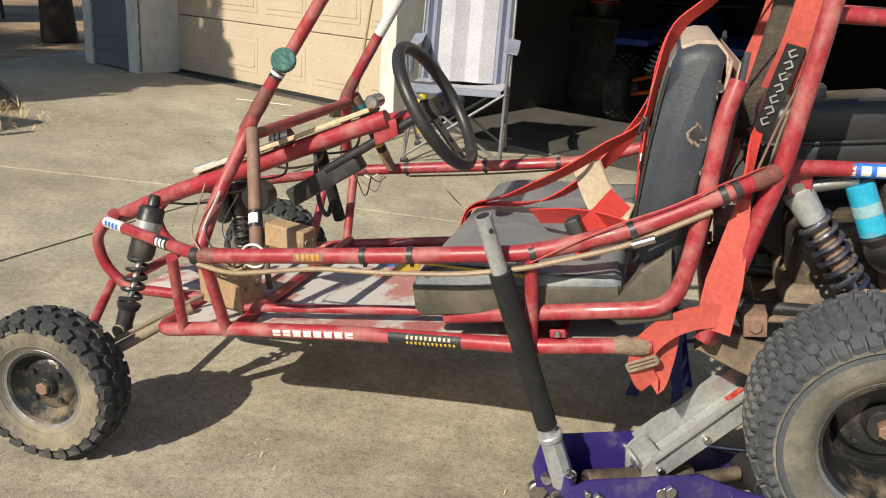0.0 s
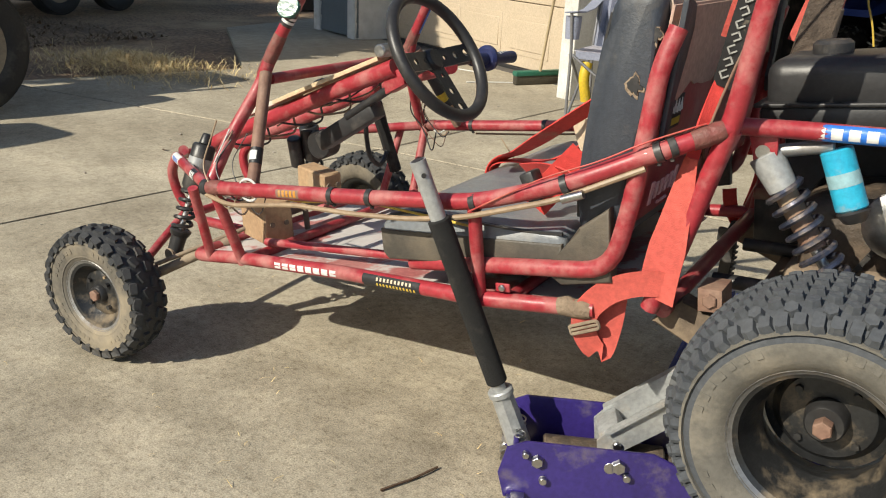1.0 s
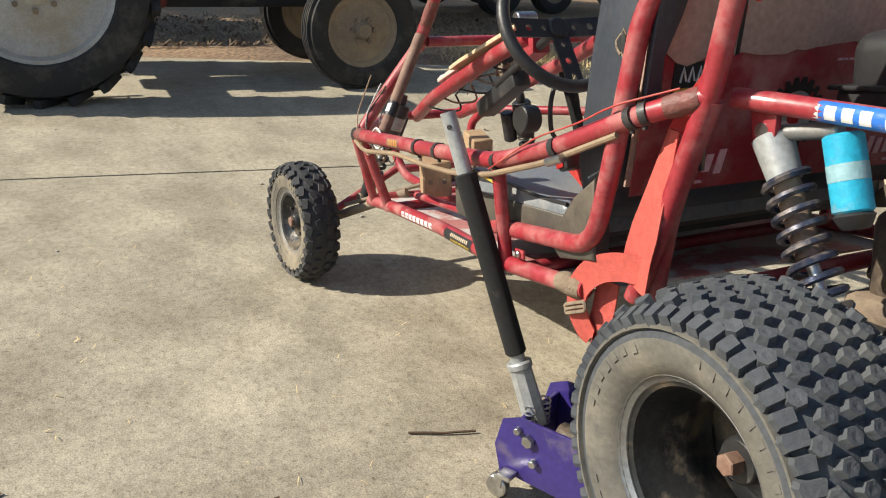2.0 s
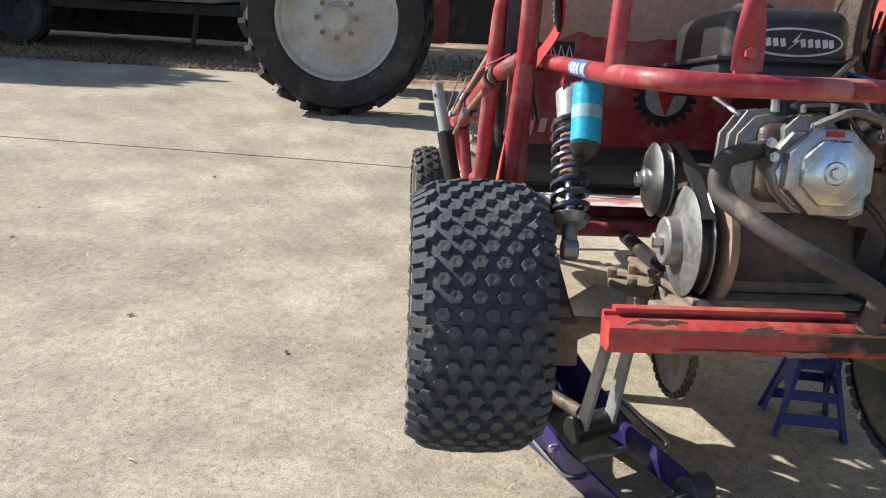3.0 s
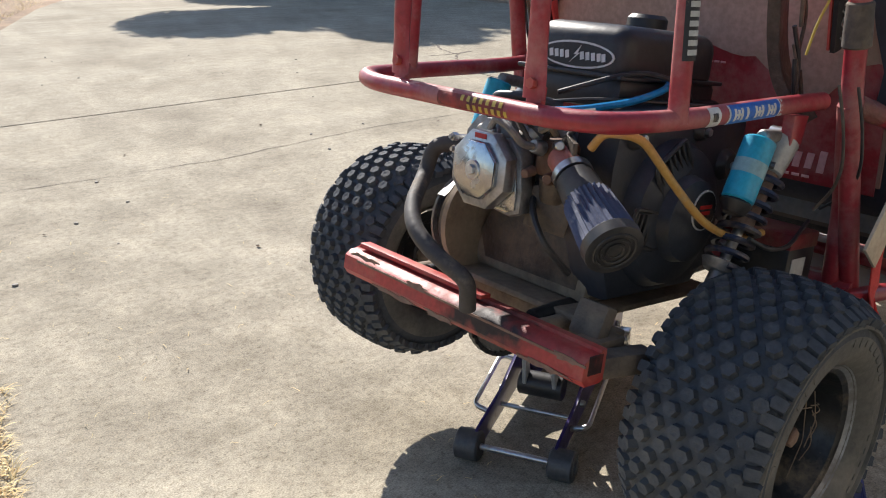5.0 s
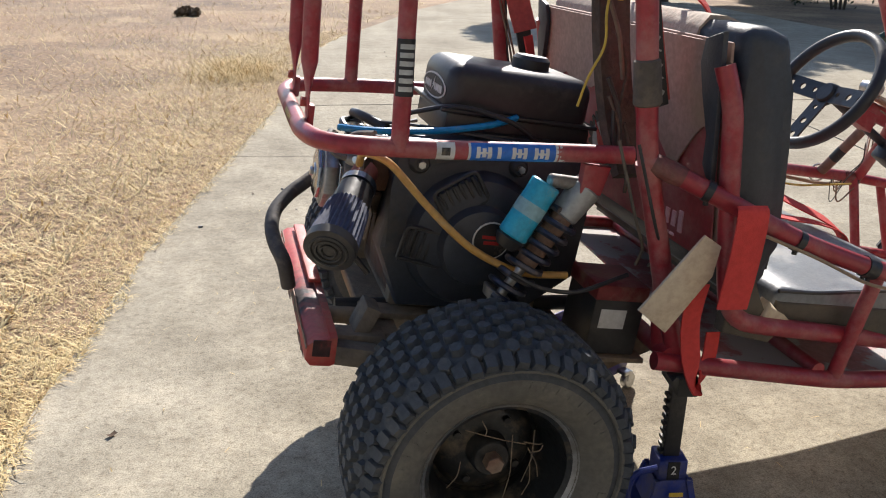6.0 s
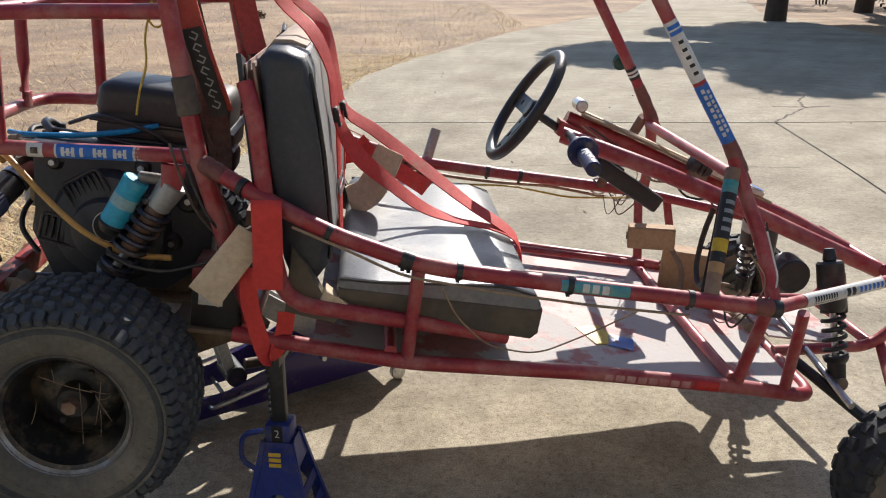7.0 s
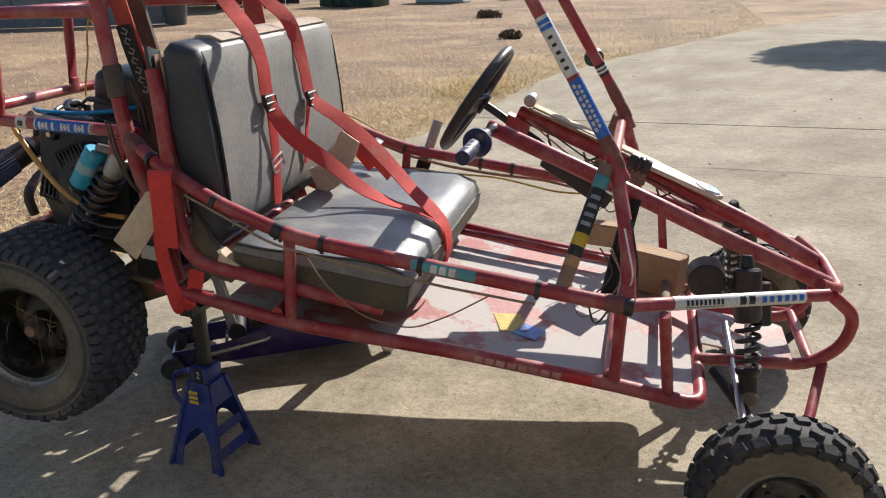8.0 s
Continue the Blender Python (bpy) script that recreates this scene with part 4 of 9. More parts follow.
def build_wheel(name, R, W, rim, kind, m, out, label, deep=0.0):
    """out: +1 where the outer face looks to +v; deep: how far the disc and hub sit in, in half widths."""
    wheel = new(name)
    wheel.empty_display_size = 0.05
    wheel.parent = kart
    wheel.matrix_local = m
    wheel["label"] = label
    rc = R - (0.0118 if kind == "rear" else 0.007)
    bm, prof = tyre_mesh(rc, W, rim, kind)
    rub, wall = (RUBBER, SIDEWALL) if kind == "rear" else (RUBBERF, SIDEWALLF)
    tyre = part("tyre", bm, [rub, wall], wheel, smooth=50)
    rnd = random.Random(2)
    bm = bmesh.new()
    if kind == "rear":
        cols, n = 12, 27
        for i in range(n):
            for c in range(1, cols - 1):
                y = (c - (cols - 1) / 2) / (cols - 1) * W * 0.9
                a = 2 * math.pi * (i + (0.5 if c % 2 else 0)) / n
                lug(bm, a, y, prof, (0.0142, 0.0138), 0.0, 0.0118, True)
            for s in (-1, 1):
                for k in range(2):
                    lug(bm, 2 * math.pi * (i + 0.25 + 0.5 * k) / n, s * W * 0.447, prof, (0.019 if k else 0.015, 0.0105), 0.0, 0.008, False)
    else:
        n = 26
        for i in range(n):
            a = 2 * math.pi * i / n
            for y, sx, sz, rot, da in ((-0.40, 0.19, 0.0165, 0.2, 0.0), (-0.14, 0.17, 0.0155, -0.3, 0.5), (0.14, 0.17, 0.0155, 0.3, 0.0), (0.40, 0.19, 0.0165, -0.2, 0.5)):
                lug(bm, a + da * 2 * math.pi / n, y * W * 1.08, prof, (sx * W / 2 * 1.25, sz), rot, 0.0066, False)
            for s in (-1, 1):
                lug(bm, a + 0.25 * 2 * math.pi / n, s * W * 0.475, prof, (0.012, 0.01), 0, 0.006, False)
    part("tread", bm, rub, tyre, smooth=0)["kind"] = "stuff"
    o = out
    # sidewall rings
    bm = bmesh.new()
    for rr in (rim + (R - rim) * 0.22, rim + (R - rim) * 0.62):
        yy = W / 2 * (0.9 if rr < rim + (R - rim) * 0.4 else 1.0)
        lathe_y(bm, [(o * (yy - 0.006), rr - 0.004), (o * (yy + 0.0015), rr - 0.002), (o * (yy + 0.0015), rr + 0.002), (o * (yy - 0.006), rr + 0.004)], 48)
    part("sidewall_ring", bm, wall, tyre)
    # rim: lip, barrel, dished disc
    bm = bmesh.new()
    h = W / 2
    lathe_y(bm, [(o * h * 0.74, rim - 0.002), (o * h * 0.80, rim + 0.008), (o * h * 0.77, rim + 0.006), (o * h * 0.70, rim - 0.008), (o * h * 0.45, rim - 0.014), (o * h * 0.1, rim - 0.03), (o * h * 0.0, rim - 0.03), (-o * h * 0.6, rim - 0.01), (-o * h * 0.72, rim + 0.004)], 48)
    at = lambda f: o * h * (f - deep)
    edge = rim - 0.028 if deep < 0.2 else rim - 0.02
    lathe_y(bm, [(at(0.12), edge), (at(0.14), rim * 0.72), (at(0.3), rim * 0.6), (at(0.34), rim * 0.4), (at(0.3), 0.0)], 48)
    lathe_y(bm, [(at(0.05), edge), (at(0.07), rim * 0.7), (at(0.25), rim * 0.55), (at(0.25), 0.0)], 48)
    rimo = part("rim", bm, RIM, wheel, "dusty dark steel rim")
    lip = lathe_y(bmesh.new(), [(o * h * 0.745, rim - 0.001), (o * h * 0.8, rim + 0.0065), (o * h * 0.83, rim + 0.0085), (o * h * 0.8, rim + 0.0105)], 48)
    part("rim_lip", lip, ALU, rimo, "scuffed bare rim edge")
    # raised print and ribs on the tyre wall
    bm = bmesh.new()
    pw = lambda rr, a: V(rr * math.cos(a), o * (h * (0.985 if kind == "rear" else 0.98)), rr * math.sin(a))
    wr = random.Random(8)
    for k in range(46):
        if k % 23 in (0, 1, 9, 10, 11, 12, 21, 22):
            continue
        a = 2 * math.pi * k / 46
        rr = rim + (R - rim) * 0.42
        box(bm, pw(rr, a), ((R - rim) * wr.uniform(0.09, 0.14), 0.0016, rr * 0.06), Matrix.Rotation(-a, 3, "Y"))
    part("wall_relief", bm, wall, tyre, smooth=0)["kind"] = "stuff"
    bm = bmesh.new()
    cyl(bm, (0, at(0.2), 0), (0, at(0.62), 0), rim * 0.3, rim * 0.26, 20, 0.003)
    part("hub", bm, BLACKM, rimo)
    part("hub_nut", cyl(bmesh.new(), (0, at(0.6), 0), (0, at(0.82), 0), 0.016, None, 6, 0.002), RUST, rimo, "rusty axle nut")
    for k in range(4):
        a = radians(45 + 90 * k)
        p = V(rim * 0.5 * math.cos(a), at(0.3), rim * 0.5 * math.sin(a))
        part("wheel_nut", cyl(bmesh.new(), p, p + V(0, o * 0.01, 0), 0.0065, None, 6), BLACKM, rimo)
    a = radians(125)
    p = V(rim * 0.82 * math.cos(a), at(0.12), rim * 0.82 * math.sin(a))
    part("valve_stem", cyl(bmesh.new(), p, p + V(0, o * 0.03, 0), 0.005, 0.004, 8), TAN, rimo)
    return wheel


build_wheel("rear_wheel", 0.243, 0.224, 0.123, "rear", Matrix.Translation((0.032, 0.468, -0.124)), 1, "wide knobbly rear wheel lifted clear of the ground", 0.6)
build_wheel("rear_wheel", 0.243, 0.22, 0.123, "rear", Matrix.Translation((0.008, -0.43, -0.166)) @ Matrix.Rotation(radians(70), 4, "Y"), -1, "wide knobbly rear wheel lifted clear of the ground", 0.28)
# straw caught in the right rear rim
rnd = random.Random(19)
hub_wheel = [o for o in kart.children if o.name.startswith("rear_wheel")][-1]
for k in range(9):
    a, b = rnd.uniform(0, 6.28), rnd.uniform(0, 6.28)
    p, q = V(0.06 * math.cos(a), -0.056, 0.06 * math.sin(a)), V(0.085 * math.cos(b), -0.05, 0.085 * math.sin(b))
    part("straw_wisp", sweep(bmesh.new(), [p, p.lerp(q, 0.5) + V(0, -0.008, 0.004), q], 0.0009, 5, 0.01), RAG, hub_wheel)
KI = KM.inverted()


def ground_wheel(x, y, R, yaw, lean):
    return KI @ (Matrix.Translation((x, y, R)) @ Matrix.Rotation(radians(yaw), 4, "Z") @ Matrix.Rotation(radians(lean), 4, "X"))


build_wheel("front_wheel", 0.184, 0.1, 0.09, "front", ground_wheel(1.738, 0.556, 0.183, 6, 0), 1, "small knobbly front wheel on the concrete")
build_wheel("front_wheel", 0.185, 0.112, 0.09, "front", ground_wheel(1.73, -0.525, 0.184, 2, 0), -1, "small knobbly front wheel on the concrete")


# shocks
def shock(name, top, bot, r, reservoir=None, sp=0.6, label=""):
    top, bot = Vector(top), Vector(bot)
    ob = part(name, cyl(bmesh.new(), top, top.lerp(bot, 0.22), r * 0.95, r * 0.8, 18, 0.003), GREYP if reservoir else BLACKM, kart, label)
    part("spring", helix(bmesh.new(), top.lerp(bot, 0.2), top.lerp(bot, 0.82), r, 8 if reservoir else 6.5, r * 0.19), SPRING if reservoir else BLACKM, ob)
    part("damper_body", cyl(bmesh.new(), top.lerp(bot, 0.1), top.lerp(bot, 0.58), r * 0.62, None, 16), RUST if reservoir else BLACKM, ob)
    part("damper_rod", cyl(bmesh.new(), top.lerp(bot, 0.55), top.lerp(bot, 0.9), r * 0.3, None, 12), CHROME, ob)
    part("spring_seat", cyl(bmesh.new(), top.lerp(bot, 0.8), top.lerp(bot, 0.86), r * 1.15, r * 0.9, 18, 0.002), ALU if reservoir else BLACKM, ob)
    part("eyelet", cyl(bmesh.new(), bot + V(0, -0.014, 0), bot + V(0, 0.014, 0), r * 0.6, None, 14, 0.002), ALU, ob)
    part("shank", cyl(bmesh.new(), top.lerp(bot, 0.86), bot, r * 0.45, None, 12), ALU, ob)
    part("top_bolt", cyl(bmesh.new(), top + V(0, -0.022, 0.008), top + V(0, 0.022, 0.008), r * 0.4, None, 12), CHROME, ob)
    if reservoir:
        a, b = Vector(reservoir[0]), Vector(reservoir[1])
        res = part("reservoir", cyl(bmesh.new(), a, b, 0.0265, None, 22, 0.003), CYAN, ob, "sky-blue shock reservoir with a pale band")
        part("band", cyl(bmesh.new(), a.lerp(b, 0.38), a.lerp(b, 0.6), 0.0269, None, 22), make_mat("pale_band", (0.3, 0.5, 0.55), 0.4), res)
        part("reservoir_cap", cyl(bmesh.new(), b, b + (b - a).normalized() * 0.022, 0.0268, 0.02, 22, 0.004), BLACK, res)
        part("reservoir_bridge", cyl(bmesh.new(), top + V(0, 0, 0.004), a + (a - b).normalized() * 0.006, 0.012, None, 10, 0.003), ALU, res)
    return ob


shock("rear_shock", (0.17, 0.29, 0.275), (0.02, 0.305, 0.0), 0.031, ((0.06, 0.282, 0.285), (0.03, 0.287, 0.185)), label="coil-over rear shock with dark blue spring")
shock("rear_shock", (0.148, -0.303, 0.262), (0.005, -0.302, 0.008), 0.031, ((0.075, -0.303, 0.262), (0.03, -0.307, 0.165)), label="coil-over rear shock with dark dusty spring")
def front_shock(s, top, bot):
    top, bot = Vector(top), Vector(bot)
    ob = part("front_shock", turned(bmesh.new(), [top, top.lerp(bot, 0.02), top.lerp(bot, 0.38), top.lerp(bot, 0.42)], [0.026, 0.031, 0.031, 0.024], 22), BLACKM, kart, "black front shock with a pale band")
    part("band", cyl(bmesh.new(), top.lerp(bot, 0.12), top.lerp(bot, 0.25), 0.0316, None, 22), GREYP if s > 0 else BLACK, ob)
    part("spring", helix(bmesh.new(), top.lerp(bot, 0.4), top.lerp(bot, 0.8), 0.024, 5, 0.0055), BLACKM, ob)
    part("damper_rod", cyl(bmesh.new(), top.lerp(bot, 0.38), top.lerp(bot, 0.82), 0.008, None, 12), CHROME, ob)
    part("spring_seat", cyl(bmesh.new(), top.lerp(bot, 0.78), top.lerp(bot, 0.84), 0.03, 0.026, 18, 0.003), BLACKM, ob)
    part("shank", cyl(bmesh.new(), top.lerp(bot, 0.8), bot, 0.022, 0.02, 16), BLACKM, ob)
    part("top_cap", cyl(bmesh.new(), top, top + (top - bot).normalized() * 0.03, 0.016, 0.013, 14, 0.003), BLACKM, ob)
    part("eyelet", cyl(bmesh.new(), bot - V(0, 0.02, 0), bot + V(0, 0.02, 0), 0.018, None, 14, 0.002), DIRTY, ob)
    c = top.lerp(bot, 0.2) + V(0.03, -s * 0.045, 0.02)
    part("piggyback", cyl(bmesh.new(), c, c + (bot - top) * 0.35, 0.022, None, 18, 0.004), BLACKM, ob)


front_shock(1, (1.638, 0.225, 0.255), (1.715, 0.325, -0.03))
front_shock(-1, (1.635, -0.195, 0.24), (1.695, -0.275, -0.03))
for s in (1, -1):
    tube("control_arm", [(1.86, s * 0.15, 0.03), (1.8, s * 0.4, -0.075)], 0.012, RED, kart)
    tube("control_arm", [(1.56, 0.25, 0.0), (1.755, 0.41, -0.085)] if s > 0 else [(1.62, -0.2, -0.02), (1.75, -0.41, -0.085)], 0.0135, DIRTY if s > 0 else BLACKM, kart)
    tube("tie_rod", [(1.5, 0.16, 0.04), (1.72, 0.39, -0.045)] if s > 0 else [(1.65, -0.02, 0.028), (1.675, -0.38, -0.04)], 0.006 if s > 0 else 0.0085, DIRTY if s > 0 else CHROME, kart)
    bm = bmesh.new()
    box(bm, (1.765, s * 0.42, -0.07), (0.04, 0.03, 0.1), None, 0.006)
    part("steering_knuckle", bm, DIRTY, kart)
    bm = bmesh.new()
    prism(bm, [(0.36, -0.02), (0.3, 0.03), (0.05, -0.085), (-0.04, -0.1), (-0.05, -0.17), (0.06, -0.18), (0.28, -0.06)], (0, s * (0.315 if s > 0 else 0.275), -0.02), (1, 0, 0), (0, 0, 1), 0.045, 0.005)
    part("swing_arm", bm, DIRT, kart)
    bm = bmesh.new()
    cyl(bm, (0.015, s * 0.3, -0.13 if s > 0 else -0.165), (0.015, s * (0.4 if s > 0 else 0.36), -0.125 if s > 0 else -0.168), 0.03, None, 18, 0.003)
    part("axle_bearing", bm, DIRTY, kart)
one("rear_axle", [(0.015, 0.45, -0.125), (0.015, -0.45, -0.168)], 0.015, DIRTY)


# seat
def cushion(bm, outline, v0, v1, bevel, crown=0.0, cuts=6):
    """A padded block: an outline in u, w drawn out along v."""
    n = cuts
    rings = []
    for i in range(n + 1):
        t = i / n
        v = v0 + (v1 - v0) * t
        k = 1 - crown * (2 * t - 1) ** 4
        cu, cw = sum(p[0] for p in outline) / len(outline), sum(p[1] for p in outline) / len(outline)
        rings.append([bm.verts.new((cu + (u - cu) * k, v, cw + (w - cw) * k)) for u, w in outline])
    k = len(outline)
    for a, b in zip(rings, rings[1:]):
        for i in range(k):
            bm.faces.new((a[i], a[(i + 1) % k], b[(i + 1) % k], b[i]))
    bm.faces.new(rings[0][::-1])
    bm.faces.new(rings[-1])
    es = [e for e in bm.edges if abs(e.verts[0].co.y - e.verts[1].co.y) < 1e-6 and (abs(e.verts[0].co.y - v0) < 1e-6 or abs(e.verts[0].co.y - v1) < 1e-6)]
    if bevel:
        bmesh.ops.bevel(bm, geom=es, offset=bevel, segments=3, profile=0.5, affect="EDGES", clamp_overlap=True)
    return bm


seat = part("seat_cushion", cushion(bmesh.new(), [(0.5, 0.078), (0.9, 0.062), (0.915, 0.075), (0.917, 0.13), (0.9, 0.155), (0.84, 0.168), (0.72, 0.158), (0.58, 0.142), (0.51, 0.146), (0.495, 0.13)], -0.415, 0.415, 0.014), VINYL, kart, "padded grey vinyl bench seat with dark sides", 60)
for s in (1, -1):
    part("seat_piping", sweep(bmesh.new(), [(0.5, s * 0.412, 0.14), (0.58, s * 0.412, 0.14), (0.72, s * 0.412, 0.154), (0.84, s * 0.412, 0.163), (0.9, s * 0.412, 0.15)], 0.004, 6, 0.03), BLACK, seat)
part("seat_skirt", cushion(bmesh.new(), [(0.5, 0.07), (0.905, 0.055), (0.919, 0.07), (0.92, 0.122), (0.5, 0.122)], -0.418, 0.418, 0.006), VINYLD, seat, "dusty black vinyl seat side")
part("seat_pan", box(bmesh.new(), (0.7, 0, 0.055), (0.36, 0.72, 0.02), Matrix.Rotation(radians(2), 3, "Y"), 0.003), BLACKM, kart)
back = part("seat_back", cushion(bmesh.new(), [(0.455, 0.125), (0.475, 0.16), (0.47, 0.22), (0.455, 0.3), (0.437, 0.385), (0.412, 0.48), (0.399, 0.54), (0.388, 0.559), (0.352, 0.568), (0.32, 0.564), (0.306, 0.545), (0.335, 0.4), (0.385, 0.16), (0.4, 0.13)], -0.41, 0.41, 0.034), VINYLB, kart, "padded grey vinyl seat back with torn edge", 60)
for s in (1, -1):
    # vinyl folded round to the back of the frame
    bm = bmesh.new()
    prism(bm, [(0.0, 0.0), (0.03, 0.04), (0.022, 0.09), (0.045, 0.15), (0.06, 0.2), (0.05, 0.24), (0.0, 0.255)][::s], (0.32, s * 0.404, 0.3), (0, -s * (1.0 if s > 0 else 1.9), 0), (-0.2, 0, 1), 0.01, 0.002)
    part("seat_fold", bm, VINYLB, back, "loose black vinyl folded over the edge")
# the dusty front panel inside the dark bolsters
part("front_panel", cushion(bmesh.new(), [(0.466, 0.15), (0.479, 0.17), (0.476, 0.22), (0.461, 0.3), (0.443, 0.385), (0.418, 0.48), (0.4045, 0.535), (0.392, 0.555), (0.376, 0.55), (0.385, 0.5), (0.4, 0.45), (0.44, 0.25)], -0.385, 0.385, 0.006), PANEL, back, "dusty grey front panel", 60)
for s in (1, -1):
    part("panel_seam", sweep(bmesh.new(), [(u + 0.003, s * 0.387, w) for u, w in ((0.474, 0.17), (0.472, 0.22), (0.457, 0.3), (0.439, 0.385), (0.414, 0.48), (0.398, 0.53))], 0.004, 6, 0.03), BLACK, back)
# worn tears with pale rims; black patches stand in for shade in the holes
for c, k in ((V(0.357, 0.409, 0.408), 0.017), (V(0.322, 0.402, 0.49), 0.014), (V(0.345, 0.409, 0.34), 0.009)):
    rnd = random.Random(int(c.z * 1000))
    ring = [(k * rnd.uniform(0.35, 1.3) * math.cos(2 * math.pi * i / 19), k * rnd.uniform(0.5, 1.6) * math.sin(2 * math.pi * i / 19)) for i in range(19)]
    part("tear", prism(bmesh.new(), ring, c, (1, 0, 0), (0, 0, 1), 0.005), RAG, back, "frayed tear with pale stuffing")
    part("tear_hole", prism(bmesh.new(), [(x * 0.78 - 0.001, y * 0.75 + 0.002) for x, y in ring], c + V(0, 0.0015, 0), (1, 0, 0), (0, 0, 1), 0.005), BLACK, back)
# the tan lining is drawn up over the top edge
part("lining_cap", cushion(bmesh.new(), [(0.296, 0.5), (0.303, 0.548), (0.318, 0.5705), (0.352, 0.5745), (0.383, 0.567), (0.38, 0.56), (0.35, 0.566), (0.322, 0.561), (0.308, 0.543), (0.304, 0.5)], -0.27, 0.375, 0.0), LININGT, back, "pale torn lining folded over the seat top", 60)
bm = bmesh.new()
box(bm, (0.335, 0.0, 0.36), (0.006, 0.78, 0.36), Matrix.Rotation(radians(-12.5), 3, "Y"), 0.002)
part("seat_back_panel", bm, BACKING, back, "brown bare backing of the seat")
part("seat_flap", cushion(bmesh.new(), [(0.4, 0.06), (0.5, 0.045), (0.55, 0.08), (0.5, 0.1), (0.46, 0.16), (0.4, 0.2)], 0.395, 0.43, 0.008), VINYLD, seat)
part("seat_flap", cushion(bmesh.new(), [(0.4, 0.06), (0.5, 0.045), (0.52, 0.07), (0.47, 0.1), (0.44, 0.16), (0.4, 0.2)], -0.425, -0.395, 0.008), VINYLD, seat)
part("foam_corner", cushion(bmesh.new(), [(0.46, 0.075), (0.52, 0.06), (0.545, 0.082), (0.505, 0.1), (0.475, 0.125)], -0.432, -0.4, 0.008), CARD, seat, "bare tan foam at the torn seat corner")

# steering
def drilled(bm, p, ax, ay, length, width, holes, thick):
    """A flat bar from p along ax, with a row of round holes through it."""
    ax, ay = Vector(ax).normalized(), Vector(ay).normalized()
    az = ax.cross(ay)
    cell, n = length / len(holes), 16
    turn = math.atan2(width, cell)
    corners = [int(a * n / (2 * math.pi)) % n for a in (turn, math.pi - turn, math.pi + turn, 2 * math.pi - turn)]
    for k, r in enumerate(holes):
        c = Vector(p) + ax * cell * (k + 0.5)
        loops = []
        for z in (-thick / 2, thick / 2):
            outer, inner = [], []
            for i in range(n):
                a = 2 * math.pi * (i + 0.5) / n
                x, y = math.cos(a), math.sin(a)
                f = min(cell / 2 / max(abs(x), 1e-6), width / 2 / max(abs(y), 1e-6))
                ox, oy = (math.copysign(cell / 2, x), math.copysign(width / 2, y)) if i in corners else (x * f, y * f)
                outer.append(bm.verts.new(c + ax * ox + ay * oy + az * z))
                inner.append(bm.verts.new(c + ax * x * r + ay * y * r + az * z))
            loops.append((outer, inner))
        (o0, i0), (o1, i1) = loops
        for i in range(n):
            j = (i + 1) % n
            for q in ((o0[i], o0[j], i0[j], i0[i]), (o1[i], i1[i], i1[j], o1[j]), (i0[i], i0[j], i1[j], i1[i]), (o0[i], o1[i], o1[j], o0[j])):
                bm.faces.new(q)
    return bm


SC, SN, SU = V(0.915, 0.14, 0.455), V(-0.902, 0, 0.432), V(0.432, 0, 0.902)
wheel_rim = bmesh.new()
ring = [SC + (SU * math.cos(2 * math.pi * k / 40) + V(0, 1, 0) * math.sin(2 * math.pi * k / 40)) * 0.148 for k in range(41)]
sweep(wheel_rim, ring, 0.0145, 12, 0, cap=False)
steer = part("steering_wheel", wheel_rim, BLACK, kart, "black steering wheel with drilled spokes")
for a in (90, -90, 180):
    d = SU * math.cos(radians(a)) + V(0, 1, 0) * math.sin(radians(a))
    side = d.cross(SN)
    bm = bmesh.new()
    drilled(bm, SC - SN * 0.02 + (d + SN * 0.1) * 0.02, d + SN * 0.1, side, 0.125, 0.044, (0.0065, 0.0085, 0.0095), 0.005)
    part("spoke", bm, BLACKM, steer)
part("wheel_hub", cyl(bmesh.new(), SC - SN * 0.03, SC - SN * 0.008, 0.03, 0.025, 18, 0.003), BLACKM, steer)
one("steering_column", [SC - SN * 0.02, SC - SN * 0.32], 0.011, BLACKM)
tube("dash_tube", [(1.03, 0.155, 0.435), (1.2, 0.15, 0.39), (1.42, 0.14, 0.325), (1.66, 0.11, 0.262), (1.84, 0.08, 0.2)], 0.021, RED, kart)
tube("dash_tube", [(0.985, -0.02, 0.42), (1.19, -0.1, 0.385), (1.37, -0.12, 0.34), (1.6, -0.11, 0.27), (1.84, -0.08, 0.2)], 0.02, RED, kart)
tube("dash_cross", [(1.3, 0.29, 0.43), (1.3, -0.29, 0.43)], 0.013, RED, kart)
bm = bmesh.new()
prism(bm, [(-0.03, -0.022), (0.03, -0.03), (0.035, 0.015), (-0.028, 0.018)], (1.035, 0.135, 0.41), (1, 0, -0.25), (0, 0, 1), 0.05, 0.003)
part("column_bracket", bm, RED, kart)
part("clamp_knob", cyl(bmesh.new(), (1.058, 0.12, 0.475), (1.058, 0.175, 0.475), 0.016, None, 16, 0.003), CHROME, kart)
bar = tube("grab_bar", [(1.0, -0.02, 0.425), (0.995, -0.12, 0.425), (0.985, -0.345, 0.412)], 0.011, BLACKM, kart)
part("grip", cyl(bmesh.new(), (0.994, -0.13, 0.424), (0.985, -0.345, 0.412), 0.0165, 0.0165, 18, 0.003), GUARD, bar, "dark blue rubber hand grip with white marks")
bm = bmesh.new()
cyl(bm, (0.992, -0.2, 0.421), (0.9905, -0.225, 0.4205), 0.034, 0.034, 22, 0.008)
part("grip_collar", bm, GUARD, bar)
bm = bmesh.new()
